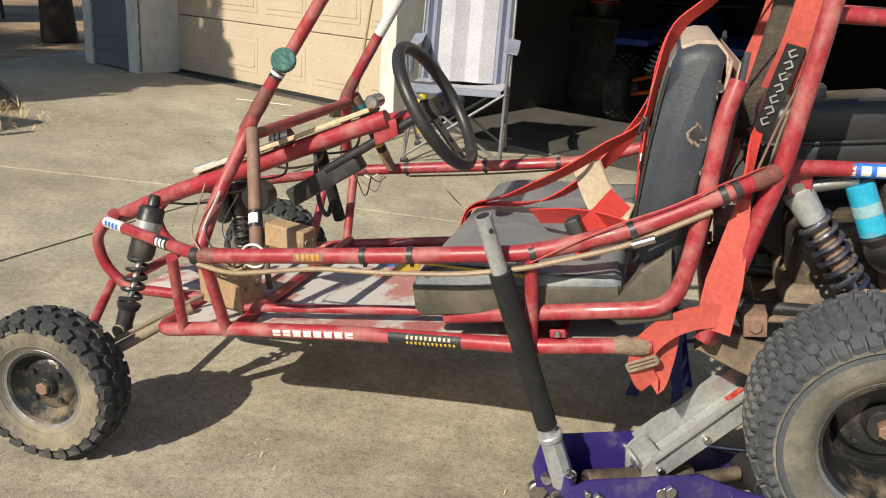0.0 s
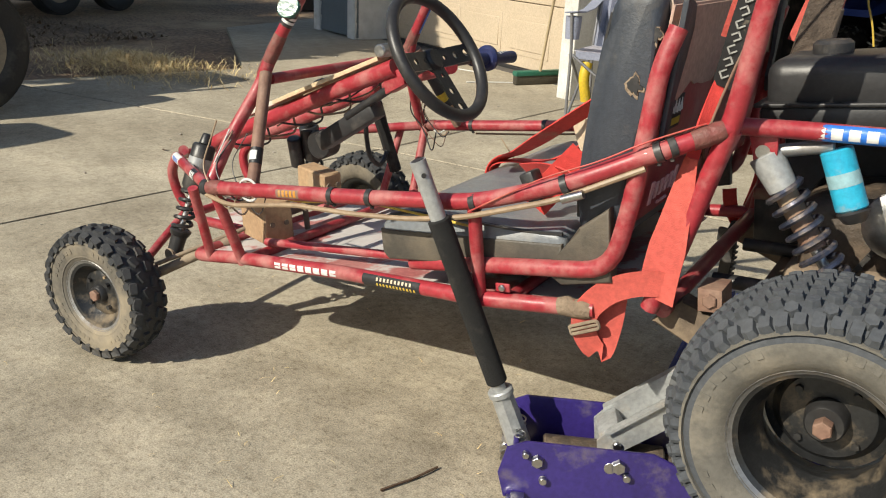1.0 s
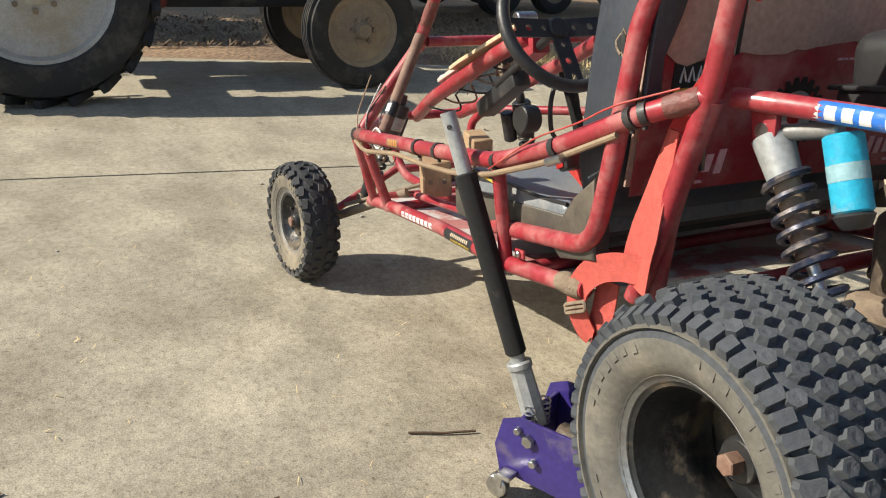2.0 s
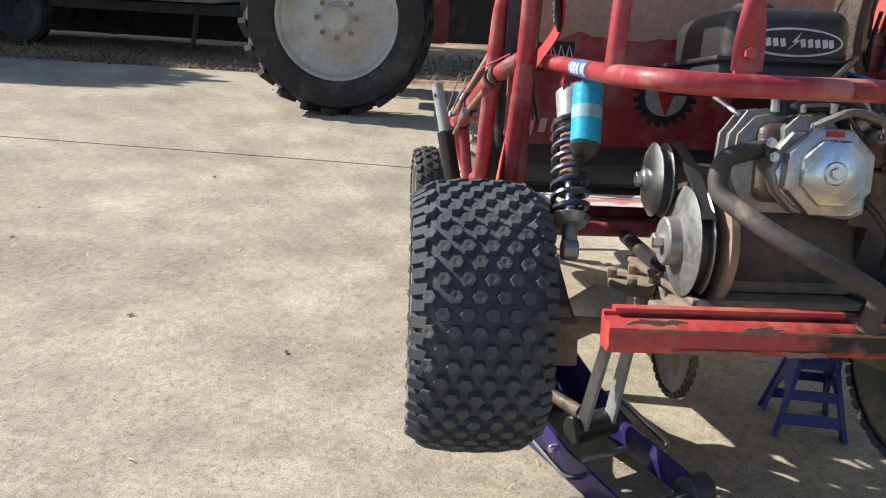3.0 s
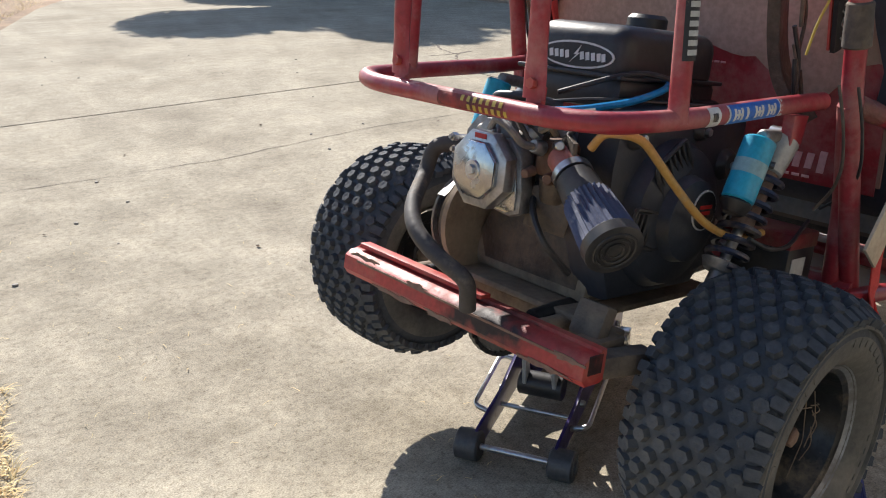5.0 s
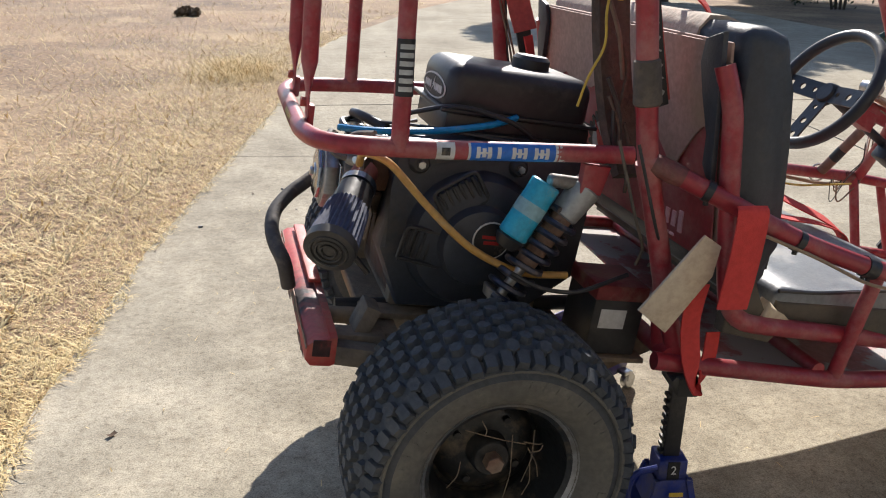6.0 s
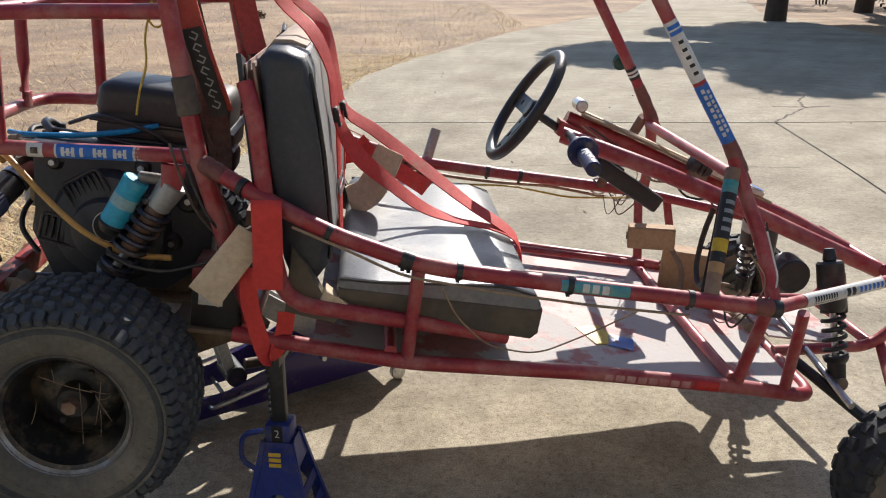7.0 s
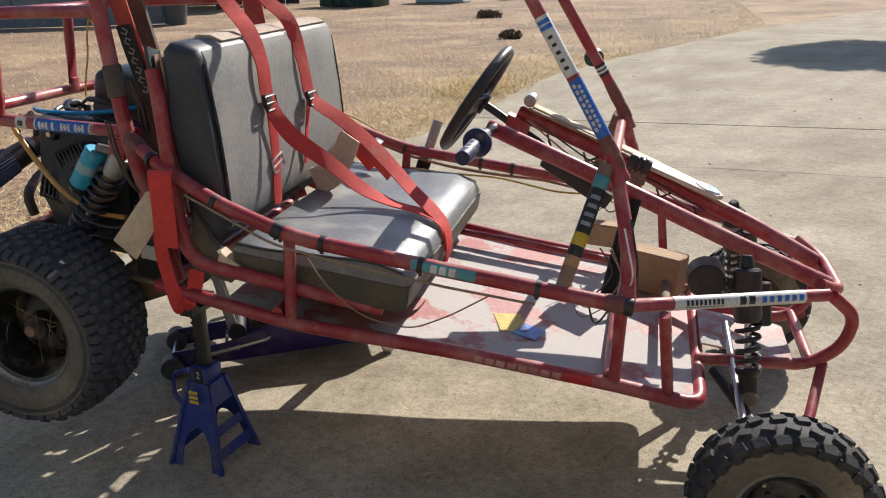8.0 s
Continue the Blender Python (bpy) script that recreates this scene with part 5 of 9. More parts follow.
for k in range(6):
    for j in range(3):
        wrap(bm, (0.99, -0.245 - k * 0.015, 0.4185 - k * 0.0008), (0.9895, -0.253 - k * 0.015, 0.418 - k * 0.0008), 0.0169, j * 90 + (k % 2) * 30, j * 90 + 48 + (k % 2) * 30, (0, 0, 1), 3)
part("grip_print", bm, WHITE, bar)
bm = bmesh.new()
box(bm, (1.215, 0.12, 0.292), (0.21, 0.052, 0.046), Matrix.Rotation(radians(25), 3, "Y"), 0.008)
part("dash_box", bm, BLACK, kart, "long black padded box under the dash")
c = V(1.2, 0.285, 0.585)
part("reflector", cyl(bmesh.new(), c + V(-0.005, 0.022, 0), c + V(-0.009, 0.034, 0.006), 0.027, None, 20, 0.002), make_mat("green_reflector", (0.02, 0.1, 0.08), 0.25), kart, "small round dark green lamp")


# ---------------------------------------------------------------- floor jack
def build_jack():
    jm = Matrix.Translation((-0.008, 0.094, 0)) @ Matrix.Rotation(radians(28.4), 4, "Z") @ Matrix.Diagonal((0.96, 0.86, 1, 1))
    jack = thing("floor_jack", jm, "violet low-profile floor jack with grey arm and black foam handle", "floor jack")
    plate = [(-0.03, 0.035), (0.0, 0.018), (0.3, 0.03), (0.7, 0.045), (0.715, 0.1), (0.7, 0.16), (0.66, 0.178), (0.4, 0.175), (0.3, 0.13), (0.16, 0.085), (0.0, 0.075), (-0.03, 0.06)]
    for s in (-1, 1):
        bm = bmesh.new()
        prism(bm, plate, (0, s * 0.105, 0), (1, 0, 0), (0, 0, 1), 0.008, 0.0015)
        side = part("side_plate", bm, PURPLE, jack)
        for x, z, r in ((0.635, 0.138, 0.014), (0.66, 0.152, 0.008), (0.469, 0.143, 0.016), (0.45, 0.12, 0.009), (0.62, 0.095, 0.009), (0.2, 0.07, 0.009)):
            bm = bmesh.new()
            cyl(bm, (x, s * 0.109, z), (x, s * 0.122, z), r, r * 0.9, 6 if r > 0.01 else 10, 0.001)
            part("bolt", bm, CHROME, side)
        bm = bmesh.new()
        y = s * 0.112
        sweep(bm, [(0.1, y, 0.06), (0.1, y + s * 0.045, 0.07), (0.3, y + s * 0.045, 0.105), (0.3, y, 0.1)], 0.0065, 10, 0.03)
        part("lift_handle", bm, CHROME, jack)
        bm = bmesh.new()
        cyl(bm, (-0.01, s * 0.092, 0.035), (-0.01, s * 0.155, 0.035), 0.035, 0.035, 24, 0.004)
        cyl(bm, (-0.01, s * 0.15, 0.035), (-0.01, s * 0.16, 0.035), 0.018, 0.016, 16)
        part("front_roller", bm, ROLLER, jack, "dark steel front roller")
        fork = part("caster_fork", box(box(bmesh.new(), (0.67, s * 0.128, 0.055), (0.03, 0.036, 0.012), None, 0.003), (0.685, s * 0.128, 0.04), (0.02, 0.03, 0.03), None, 0.003), CHROME, jack)
        bm = bmesh.new()
        cyl(bm, (0.69, s * 0.128 - 0.012, 0.024), (0.69, s * 0.128 + 0.012, 0.024), 0.024, 0.024, 20, 0.003)
        part("caster_wheel", bm, CHROME, fork)
    part("axle_rod", cyl(bmesh.new(), (-0.01, -0.1, 0.035), (-0.01, 0.1, 0.035), 0.0075, None, 12), CHROME, jack)
    part("cross_rod", cyl(bmesh.new(), (0.16, -0.1, 0.05), (0.16, 0.1, 0.05), 0.006, None, 10), CHROME, jack)
    part("rear_plate", box(bmesh.new(), (0.68, 0, 0.1), (0.012, 0.2, 0.1), None, 0.003), PURPLE, jack)
    part("bottom_plate", box(bmesh.new(), (0.5, 0, 0.05), (0.3, 0.2, 0.006), None, 0.002), PURPLE, jack)
    ram = part("hydraulic_unit", cyl(bmesh.new(), (0.62, 0, 0.1), (0.36, 0, 0.1), 0.038, 0.034, 20, 0.004), OILY, jack)
    part("piston", cyl(bmesh.new(), (0.36, 0, 0.1), (0.24, 0, 0.11), 0.016, None, 14), OILY, ram)
    part("pivot_block", cyl(bmesh.new(), (0.2, -0.062, 0.1), (0.2, 0.062, 0.1), 0.03, None, 18, 0.003), BLACK, jack, "black roller between the side plates")
    # the lift arm, two cheeks that rise from the rear pivot to the saddle
    for s in (-1, 1):
        bm = bmesh.new()
        prism(bm, [(0.505, 0.112), (0.512, 0.165), (0.49, 0.19), (0.16, 0.436), (0.1, 0.436), (0.1, 0.4), (0.12, 0.385)], (0, s * 0.05, 0), (1, 0, 0), (0, 0, 1), 0.007, 0.0)
        arm = part("lift_arm", bm, GREYP, jack, "grey painted steel lift arm", 20)
        part("arm_flange", prism(bmesh.new(), [(0.492, 0.186), (0.162, 0.432), (0.164, 0.437), (0.495, 0.191)], (0, s * 0.057, 0), (1, 0, 0), (0, 0, 1), 0.02), GREYP, arm)
        for x, z in ((0.47, 0.16), (0.37, 0.23)):
            part("arm_pin", cyl(bmesh.new(), (x, s * 0.053, z), (x, s * 0.064, z), 0.009, None, 14, 0.002), CHROME, arm)
    part("arm_web", prism(bmesh.new(), [(0.46, 0.15), (0.46, 0.158), (0.18, 0.368), (0.18, 0.36)], (0, 0, 0), (1, 0, 0), (0, 0, 1), 0.09), GREYP, jack)
    part("arm_knuckle", box(bmesh.new(), (0.475, 0, 0.165), (0.05, 0.09, 0.055), Matrix.Rotation(radians(35), 3, "Y"), 0.008), GREYP, jack)
    part("arm_label", box(bmesh.new(), (0.27, 0, 0.304), (0.06, 0.06, 0.002), Matrix.Rotation(radians(37), 3, "Y")), STRED, jack)
    for s in (-1, 1):
        bm = bmesh.new()
        a0, a1 = V(0.12, s * 0.03, 0.432), V(0.19, s * 0.042, 0.1)
        prism(bm, [(-0.012, 0.0), (0.012, 0.0), (0.016, -0.33), (-0.016, -0.33)], a0, (0.98, 0, 0.15), (a0 - a1), 0.012, 0.002)
        part("saddle_link", bm, GREYP, jack, "grey steel link below the saddle")
    part("pivot_pin", cyl(bmesh.new(), (0.485, -0.11, 0.135), (0.485, 0.11, 0.135), 0.014, None, 16, 0.002), CHROME, jack)
    bm = bmesh.new()
    cyl(bm, (0.13, 0, 0.428), (0.13, 0, 0.448), 0.05, None, 20, 0.003)
    for k in range(4):
        a = radians(45 + 90 * k)
        box(bm, (0.13 + 0.042 * math.cos(a), 0.042 * math.sin(a), 0.455), (0.02, 0.02, 0.02), Matrix.Rotation(a, 3, "Z"), 0.003)
    part("saddle", bm, DIRTY, jack)
    # handle
    a, b = V(0.672, 0.005, 0.115), V(0.915, 0.034, 0.718)
    socket = part("handle_socket", cyl(bmesh.new(), a, a.lerp(b, 0.2), 0.027, 0.024, 8, 0.003), GREYP, jack)
    part("socket_collar", cyl(bmesh.new(), a.lerp(b, 0.19), a.lerp(b, 0.215), 0.028, None, 16, 0.003), GREYP, socket)
    for s in (-1, 1):
        part("socket_spring", helix(bmesh.new(), a + V(0.0, s * 0.034, -0.01), a + V(0.0, s * 0.034, 0.05), 0.011, 5, 0.002), CHROME, socket)
        part("socket_bolt", cyl(bmesh.new(), a + V(0.03, s * 0.03, -0.01), a + V(0.03, s * 0.05, -0.01), 0.011, None, 6), CHROME, socket)
    handle = part("handle", cyl(bmesh.new(), a.lerp(b, 0.1), b, 0.0165, None, 20), GREYP, jack, "grey steel tube handle")
    part("foam_grip", cyl(bmesh.new(), a.lerp(b, 0.24), a.lerp(b, 0.815), 0.023, None, 20, 0.003), FOAM, handle, "black foam sleeve")
    # black discs on the solid tube stand in for shade in its open holes
    part("handle_bore", cyl(bmesh.new(), b, b + (b - a).normalized() * 0.0008, 0.0135, None, 18), BLACK, handle)
    hole = a.lerp(b, 0.955)
    part("pin_hole", cyl(bmesh.new(), hole + V(-0.004, 0.013, 0.002), hole + V(-0.004, 0.0172, 0.002), 0.005, None, 12), BLACK, handle)
    return jack


build_jack()


def build_stand():
    sm = Matrix.Translation((0.386, -0.365, 0)) @ Matrix.Rotation(radians(-8), 4, "Z") @ Matrix.Diagonal((0.88, 0.88, 1, 1))
    st = thing("jack_stand", sm, "blue steel jack stand with ratchet post under the frame", "jack stand")
    for k in range(4):
        r = Matrix.Rotation(radians(90 * k), 4, "Z")
        bm = bmesh.new()
        if k % 2 == 0:
            arch = [(0.052 * math.cos(radians(q)), 0.012 + 0.098 * math.sin(radians(q))) for q in range(0, 181, 20)]
            prism(bm, [(-0.092, 0.0), (-0.056, 0.0)] + arch[::-1] + [(0.056, 0.0), (0.092, 0.0), (0.036, 0.226), (-0.036, 0.226)], (0, 0, 0), (1, 0, 0), (0, 0, 1), 0.004)
        else:
            for z0, z1, w0, w1 in ((0.165, 0.226, 0.052, 0.036), (0.09, 0.115, 0.07, 0.064), (0.03, 0.058, 0.085, 0.078)):
                prism(bm, [(-w0, z0), (w0, z0), (w1, z1), (-w1, z1)], (0, 0, 0), (1, 0, 0), (0, 0, 1), 0.004)
        for x in (-1, 1):
            prism(bm, [(x * 0.095, 0.0), (x * 0.082, 0.0), (x * 0.028, 0.226), (x * 0.038, 0.226)][::x], (0, -0.003, 0), (1, 0, 0), (0, 0, 1), 0.007)
        bmesh.ops.transform(bm, matrix=(r @ Matrix.Translation((0, -0.085, 0)) @ Matrix.Rotation(radians(-12.5), 4, "X")), verts=bm.verts)
        part("leg_panel", bm, BLUE, st)
    part("collar", box(bmesh.new(), (0, 0, 0.235), (0.064, 0.064, 0.05), None, 0.006), BLUE, st)
    post = part("ratchet_post", box(bmesh.new(), (0.0, 0, 0.31), (0.036, 0.026, 0.2), None, 0.004), BLACKM, st, "black ratchet post")
    bm = bmesh.new()
    for k in range(9):
        box(bm, (-0.02, 0, 0.265 + k * 0.015), (0.01, 0.02, 0.007), None, 0.001, 1)
    part("ratchet_rack", bm, BLACKM, post)
    bm = bmesh.new()
    prism(bm, [(-0.05, 0.0), (0.05, 0.0), (0.05, 0.035), (0.036, 0.035), (0.02, 0.012), (-0.02, 0.012), (-0.036, 0.035), (-0.05, 0.035)], (0, 0, 0.405), (0, 1, 0), (0, 0, 1), 0.045, 0.003)
    part("saddle", bm, BLACKM, st)
    bm = bmesh.new()
    sweep(bm, [(-0.035, -0.03, 0.245), (-0.09, -0.032, 0.235), (-0.095, -0.034, 0.17), (-0.05, -0.045, 0.155)], 0.0065, 8, 0.03)
    part("release_lever", bm, BLUE, st)
    tag = part("warning_tag", box(bmesh.new(), (0.0, -0.0335, 0.235), (0.026, 0.002, 0.046), None), STBLACK, st)
    bm = bmesh.new()
    for k in range(3):
        box(bm, (0, -0.063 - 0.003 * 0, 0.205 - k * 0.013), (0.03, 0.001, 0.008), Matrix.Rotation(radians(-14.5), 3, "X"))
    part("warning_band", bm, STYEL, st)
    cu = bpy.data.curves.new("digit", "FONT")
    cu.body, cu.size, cu.extrude, cu.align_x, cu.align_y = "2", 0.026, 0.0004, "CENTER", "CENTER"
    cu.materials.append(WHITE)
    t = new("digit", cu)
    t.parent = tag
    t.matrix_local = pose(0.0, -0.035, 0.24, 90, 0, 0)
    return st


build_stand()


# ---------------------------------------------------------------- engine
ALUL = make_mat("bright_cast_aluminium", (0.5, 0.5, 0.51), 0.33, metal=0.9, dust=0.2, dust_col=(0.2, 0.17, 0.14), dust_scale=16, bump=0.08)
GREYHOSE = make_mat("dusty_grey_hose", (0.16, 0.15, 0.14), 0.6, dust=0.4, dust_scale=25)
def build_engine():
    eng = part("engine", box(bmesh.new(), (0.02, -0.03, 0.06), (0.26, 0.26, 0.19), None, 0.03, 3), OILY, kart, "dirty single-cylinder petrol engine")
    part("crankcase_cover", prism(bmesh.new(), [(-0.12, -0.02), (0.1, -0.02), (0.12, 0.03), (0.09, 0.09), (0.02, 0.115), (-0.07, 0.11), (-0.13, 0.06)], (-0.118, -0.02, 0.0), (0, 1, 0), (0, 0, 1), 0.03, 0.008), OILY, eng)
    def fin_shape(g, low):
        return [(0.09 + g, 0.15), (0.085 + g, 0.215), (0.06 + g, 0.246 + g), (0.035, 0.25 + g), (0.02, 0.242 + g), (-0.01, 0.252 + g), (-0.05, 0.25 + g), (-0.08 - g, 0.22), (-0.082 - g, 0.14), (-0.05, low), (0.06, low)]
    for k in range(7):
        bm = bmesh.new()
        prism(bm, fin_shape(0.004 * (k % 3) - 0.003, 0.1), (-0.075 - k * 0.018, 0.012 + 0.004 * k * 0.5, 0), (0, 1, 0), (0, 0, 1), 0.006, 0.0015)
        part("cooling_fin", bm, ALU, eng)
    part("cylinder", box(bmesh.new(), (-0.12, 0.014, 0.175), (0.17, 0.13, 0.12), None, 0.02, 3), OILY, eng)
    bm = bmesh.new()
    prism(bm, [(0.07, 0.166), (0.06, 0.134), (0.03, 0.105), (-0.054, 0.096), (-0.078, 0.106), (-0.078, 0.14), (-0.066, 0.2), (-0.04, 0.222), (0.04, 0.222), (0.058, 0.2)], (-0.212, 0, 0), (0, 1, 0), (0, 0, 1), 0.03, 0.006)
    hc = part("head_cover", bm, ALU, eng)
    rim = [(0.064, 0.164), (0.055, 0.137), (0.028, 0.111), (-0.052, 0.103), (-0.07, 0.111), (-0.07, 0.14), (-0.06, 0.195), (0.05, 0.195)]
    part("cover_step", prism(bmesh.new(), rim, (-0.229, 0, 0), (0, 1, 0), (0, 0, 1), 0.006, 0.002), SHINY, hc)
    rocker = prism(bmesh.new(), [(0.05, 0.18), (0.05, 0.226), (0.03, 0.247), (-0.014, 0.247), (-0.032, 0.228), (-0.032, 0.18)], (-0.205, 0, 0), (0, 1, 0), (0, 0, 1), 0.024, 0.004)
    part("rocker_box", rocker, ALU, eng)
    part("rocker_bolt", cyl(cyl(bmesh.new(), (-0.216, 0.005, 0.228), (-0.224, 0.005, 0.228), 0.011, None, 16, 0.001), (-0.224, 0.005, 0.228), (-0.231, 0.005, 0.228), 0.007, None, 6), CHROME, eng)
    for v, w in ((0.068, 0.186), (0.074, 0.206)):
        part("exhaust_stud", cyl(cyl(bmesh.new(), (-0.2, v, w), (-0.25, v + 0.006, w), 0.004, None, 8), (-0.235, v + 0.004, w), (-0.245, v + 0.005, w), 0.0075, None, 6), CHROME, eng)
    bm = bmesh.new()
    sweep(bm, [(-0.19, 0.045, 0.265), (-0.21, 0.02, 0.285), (-0.2, -0.04, 0.29), (-0.16, -0.08, 0.28)], 0.009, 10, 0.03)
    part("spark_lead", bm, BLACK, eng)
    part("spark_cap", cyl(bmesh.new(), (-0.19, 0.045, 0.245), (-0.19, 0.045, 0.275), 0.012, 0.01, 12, 0.002), BLACK, eng)
    oc = lambda r: [(-0.005 + r * math.cos(radians(22.5 + 45 * k)), 0.167 + r * math.sin(radians(22.5 + 45 * k))) for k in range(8)]
    bm = bmesh.new()
    prism(bm, oc(0.067), (-0.246, 0, 0), (0, 1, 0), (0, 0, 1), 0.026, 0.004)
    vc = part("valve_cover", bm, ALUL, eng, "shiny octagonal metal cover")
    bm = bmesh.new()
    prism(bm, oc(0.05), (-0.262, 0, 0), (0, 1, 0), (0, 0, 1), 0.016, 0.004)
    part("cover_face", bm, SHINY, vc)
    part("cover_bolt", cyl(cyl(bmesh.new(), (-0.269, -0.005, 0.167), (-0.273, -0.005, 0.167), 0.017, None, 20, 0.002), (-0.273, -0.005, 0.167), (-0.279, -0.005, 0.167), 0.009, None, 6, 0.001), CHROME, vc)
    part("cover_label", box(bmesh.new(), (-0.2596, -0.004, 0.2215), (0.0016, 0.026, 0.008)), STRED, vc)
    bm = bmesh.new()
    sweep(bm, [(-0.17, 0.05, 0.193), (-0.205, 0.095, 0.192), (-0.228, 0.143, 0.18), (-0.234, 0.15, 0.132), (-0.304, 0.098, 0.087), (-0.333, 0.055, 0.062), (-0.338, 0.01, 0.04), (-0.331, -0.03, 0.022), (-0.314, -0.068, 0.002), (-0.3, -0.06, -0.05)], 0.0142, 14, 0.05)
    part("exhaust_pipe", bm, make_mat("sooty_pipe", (0.07, 0.06, 0.056), 0.65, dust=0.3, dust_scale=9), eng, "sooty bent exhaust pipe")
    bm = bmesh.new()
    sweep(bm, [(-0.16, 0.03, 0.255), (-0.2, -0.04, 0.262), (-0.21, -0.1, 0.235)], 0.008, 8, 0.03)
    part("breather", bm, BLACK, eng)
    # fuel tank
    tank = part("fuel_tank", box(bmesh.new(), (0.075, -0.014, 0.365), (0.285, 0.21, 0.105), None, 0.032, 4), BLACK, eng, "black fuel tank with a white-edged oval badge")
    part("tank_seam", box(bmesh.new(), (0.078, -0.008, 0.333), (0.31, 0.235, 0.008), None, 0.003), BLACK, tank)
    part("tank_base", box(bmesh.new(), (0.08, -0.008, 0.305), (0.29, 0.22, 0.055), None, 0.012), BLACK, tank)
    cap = bmesh.new()
    turned(cap, [(0.115, -0.02, 0.412), (0.115, -0.02, 0.418), (0.115, -0.02, 0.435), (0.115, -0.02, 0.442)], [0.03, 0.037, 0.037, 0.03], 24)
    part("tank_cap", cap, BLACK, tank)
    badge = bmesh.new()
    ell = lambda a, b, n=28: [(a * math.cos(2 * math.pi * k / n), b * math.sin(2 * math.pi * k / n)) for k in range(n)]
    prism(badge, ell(0.081, 0.023), (-0.0675, -0.018, 0.362), (0, -1, 0), (0, 0, 1), 0.002)
    b1 = part("badge_rim", badge, WHITE, tank)
    badge = bmesh.new()
    prism(badge, ell(0.077, 0.0195), (-0.0685, -0.018, 0.362), (0, -1, 0), (0, 0, 1), 0.002)
    part("badge_face", badge, STBLACK, b1)
    badge = bmesh.new()
    for k, x in enumerate((-0.055, -0.043, -0.031, -0.019, 0.014, 0.026, 0.038, 0.05, 0.06)):
        box(badge, (-0.0702, -0.018 - x, 0.361), (0.001, 0.008, 0.013), Matrix.Rotation(radians(-12), 3, "X"))
    prism(badge, [(-0.012, -0.014), (0.002, 0.0), (-0.004, 0.0), (0.01, 0.016), (0.004, 0.003), (0.009, 0.003)], (-0.0702, -0.018, 0.362), (0, -1, 0), (0, 0, 1), 0.001)
    part("badge_print", badge, WHITE, b1)
    part("air_box", box(bmesh.new(), (0.09, -0.085, 0.275), (0.3, 0.09, 0.055), None, 0.012), BLACK, eng)
    # blower housing on the right side, with slots
    bm = bmesh.new()
    turned(bm, [(0.0, -0.12, 0.12), (0.0, -0.2, 0.12), (0.0, -0.225, 0.12), (0.0, -0.235, 0.12)], [0.13, 0.128, 0.115, 0.085], 32)
    hs = part("blower_housing", bm, SHROUD, eng, "black round blower housing with slots")
    for cu, cw, tilt, rib in ((-0.045, 0.205, -35, 6), (-0.095, 0.108, 10, 6)):
        for k in range(rib):
            m = Matrix.Rotation(radians(tilt), 3, "Y")
            p = V(cu, -0.228, cw) + m @ V((k - 2.5) * 0.0125, 0, 0)
            part("vent_rib", box(bmesh.new(), p, (0.005, 0.012, 0.048), m, 0.001, 1), BLACK, hs)
        m = Matrix.Rotation(radians(tilt), 3, "Y")
        bm = bmesh.new()
        loop = [V(cu, -0.232, cw) + m @ V(x, 0, z) for x, z in ((-0.042, -0.03), (0.042, -0.03), (0.042, 0.03), (-0.042, 0.03), (-0.042, -0.03))]
        sweep(bm, loop, 0.004, 6, 0.012)
        part("vent_frame", bm, BLACK, hs)
    bm = bmesh.new()
    turned(bm, [(0.0, -0.233, 0.12), (0.0, -0.255, 0.12), (0.0, -0.262, 0.12)], [0.075, 0.068, 0.05], 28)
    part("recoil_cover", bm, SHROUD, hs)
    for k, r in enumerate((0.034, 0.0315)):
        bm = bmesh.new()
        prism(bm, ell(r, r, 24), (0.012, -0.2635 - 0.001 * k, 0.14), (1, 0, 0), (0, 0, 1), 0.002)
        part("recoil_badge", bm, STBLACK if k else WHITE, hs)
    bm = bmesh.new()
    for z, wd in ((0.146, 0.036), (0.136, 0.028)):
        box(bm, (0.012, -0.2662, z), (wd, 0.001, 0.006))
    part("badge_print", bm, STRED, hs)
    # black tin round the motor, up to the rail
    bm = bmesh.new()
    prism(bm, [(-0.17, 0.09), (-0.15, 0.2), (-0.17, 0.285), (0.1, 0.3), (0.22, 0.285), (0.215, 0.06), (0.12, -0.02), (-0.12, -0.02)], (0, -0.16, 0), (1, 0, 0), (0, 0, 1), 0.08, 0.012)
    part("engine_shroud", bm, SHROUD, eng, "black sheet-metal engine shroud")
    for (u, w, r) in ((0.16, 0.2, 0.03), (0.13, 0.1, 0.022), (-0.12, 0.25, 0.02), (0.06, 0.26, 0.018)):
        part("shroud_boss", cyl(bmesh.new(), (u, -0.198, w), (u, -0.215, w), r, r * 0.8, 16, 0.003), BLACKM, eng)
        part("shroud_bolt", cyl(bmesh.new(), (u, -0.214, w), (u, -0.222, w), 0.007, None, 6), CHROME, eng)
    part("linkage_rod", cyl(bmesh.new(), (-0.2, -0.18, 0.283), (0.08, -0.21, 0.29), 0.0022, None, 6), CHROME, eng)
    part("governor_arm", prism(bmesh.new(), [(-0.09, 0.0), (0.0, 0.012), (0.05, 0.004), (0.05, -0.008), (0.0, -0.004), (-0.09, -0.012)], (-0.02, -0.21, 0.272), (1, 0, 0.1), (0, 0, 1), 0.004), BLACKM, eng)
    # intake and cone filter
    carb = part("carburettor", box(bmesh.new(), (-0.175, -0.1, 0.2), (0.055, 0.055, 0.06), None, 0.01), BRONZE, eng, "grimy carburettor")
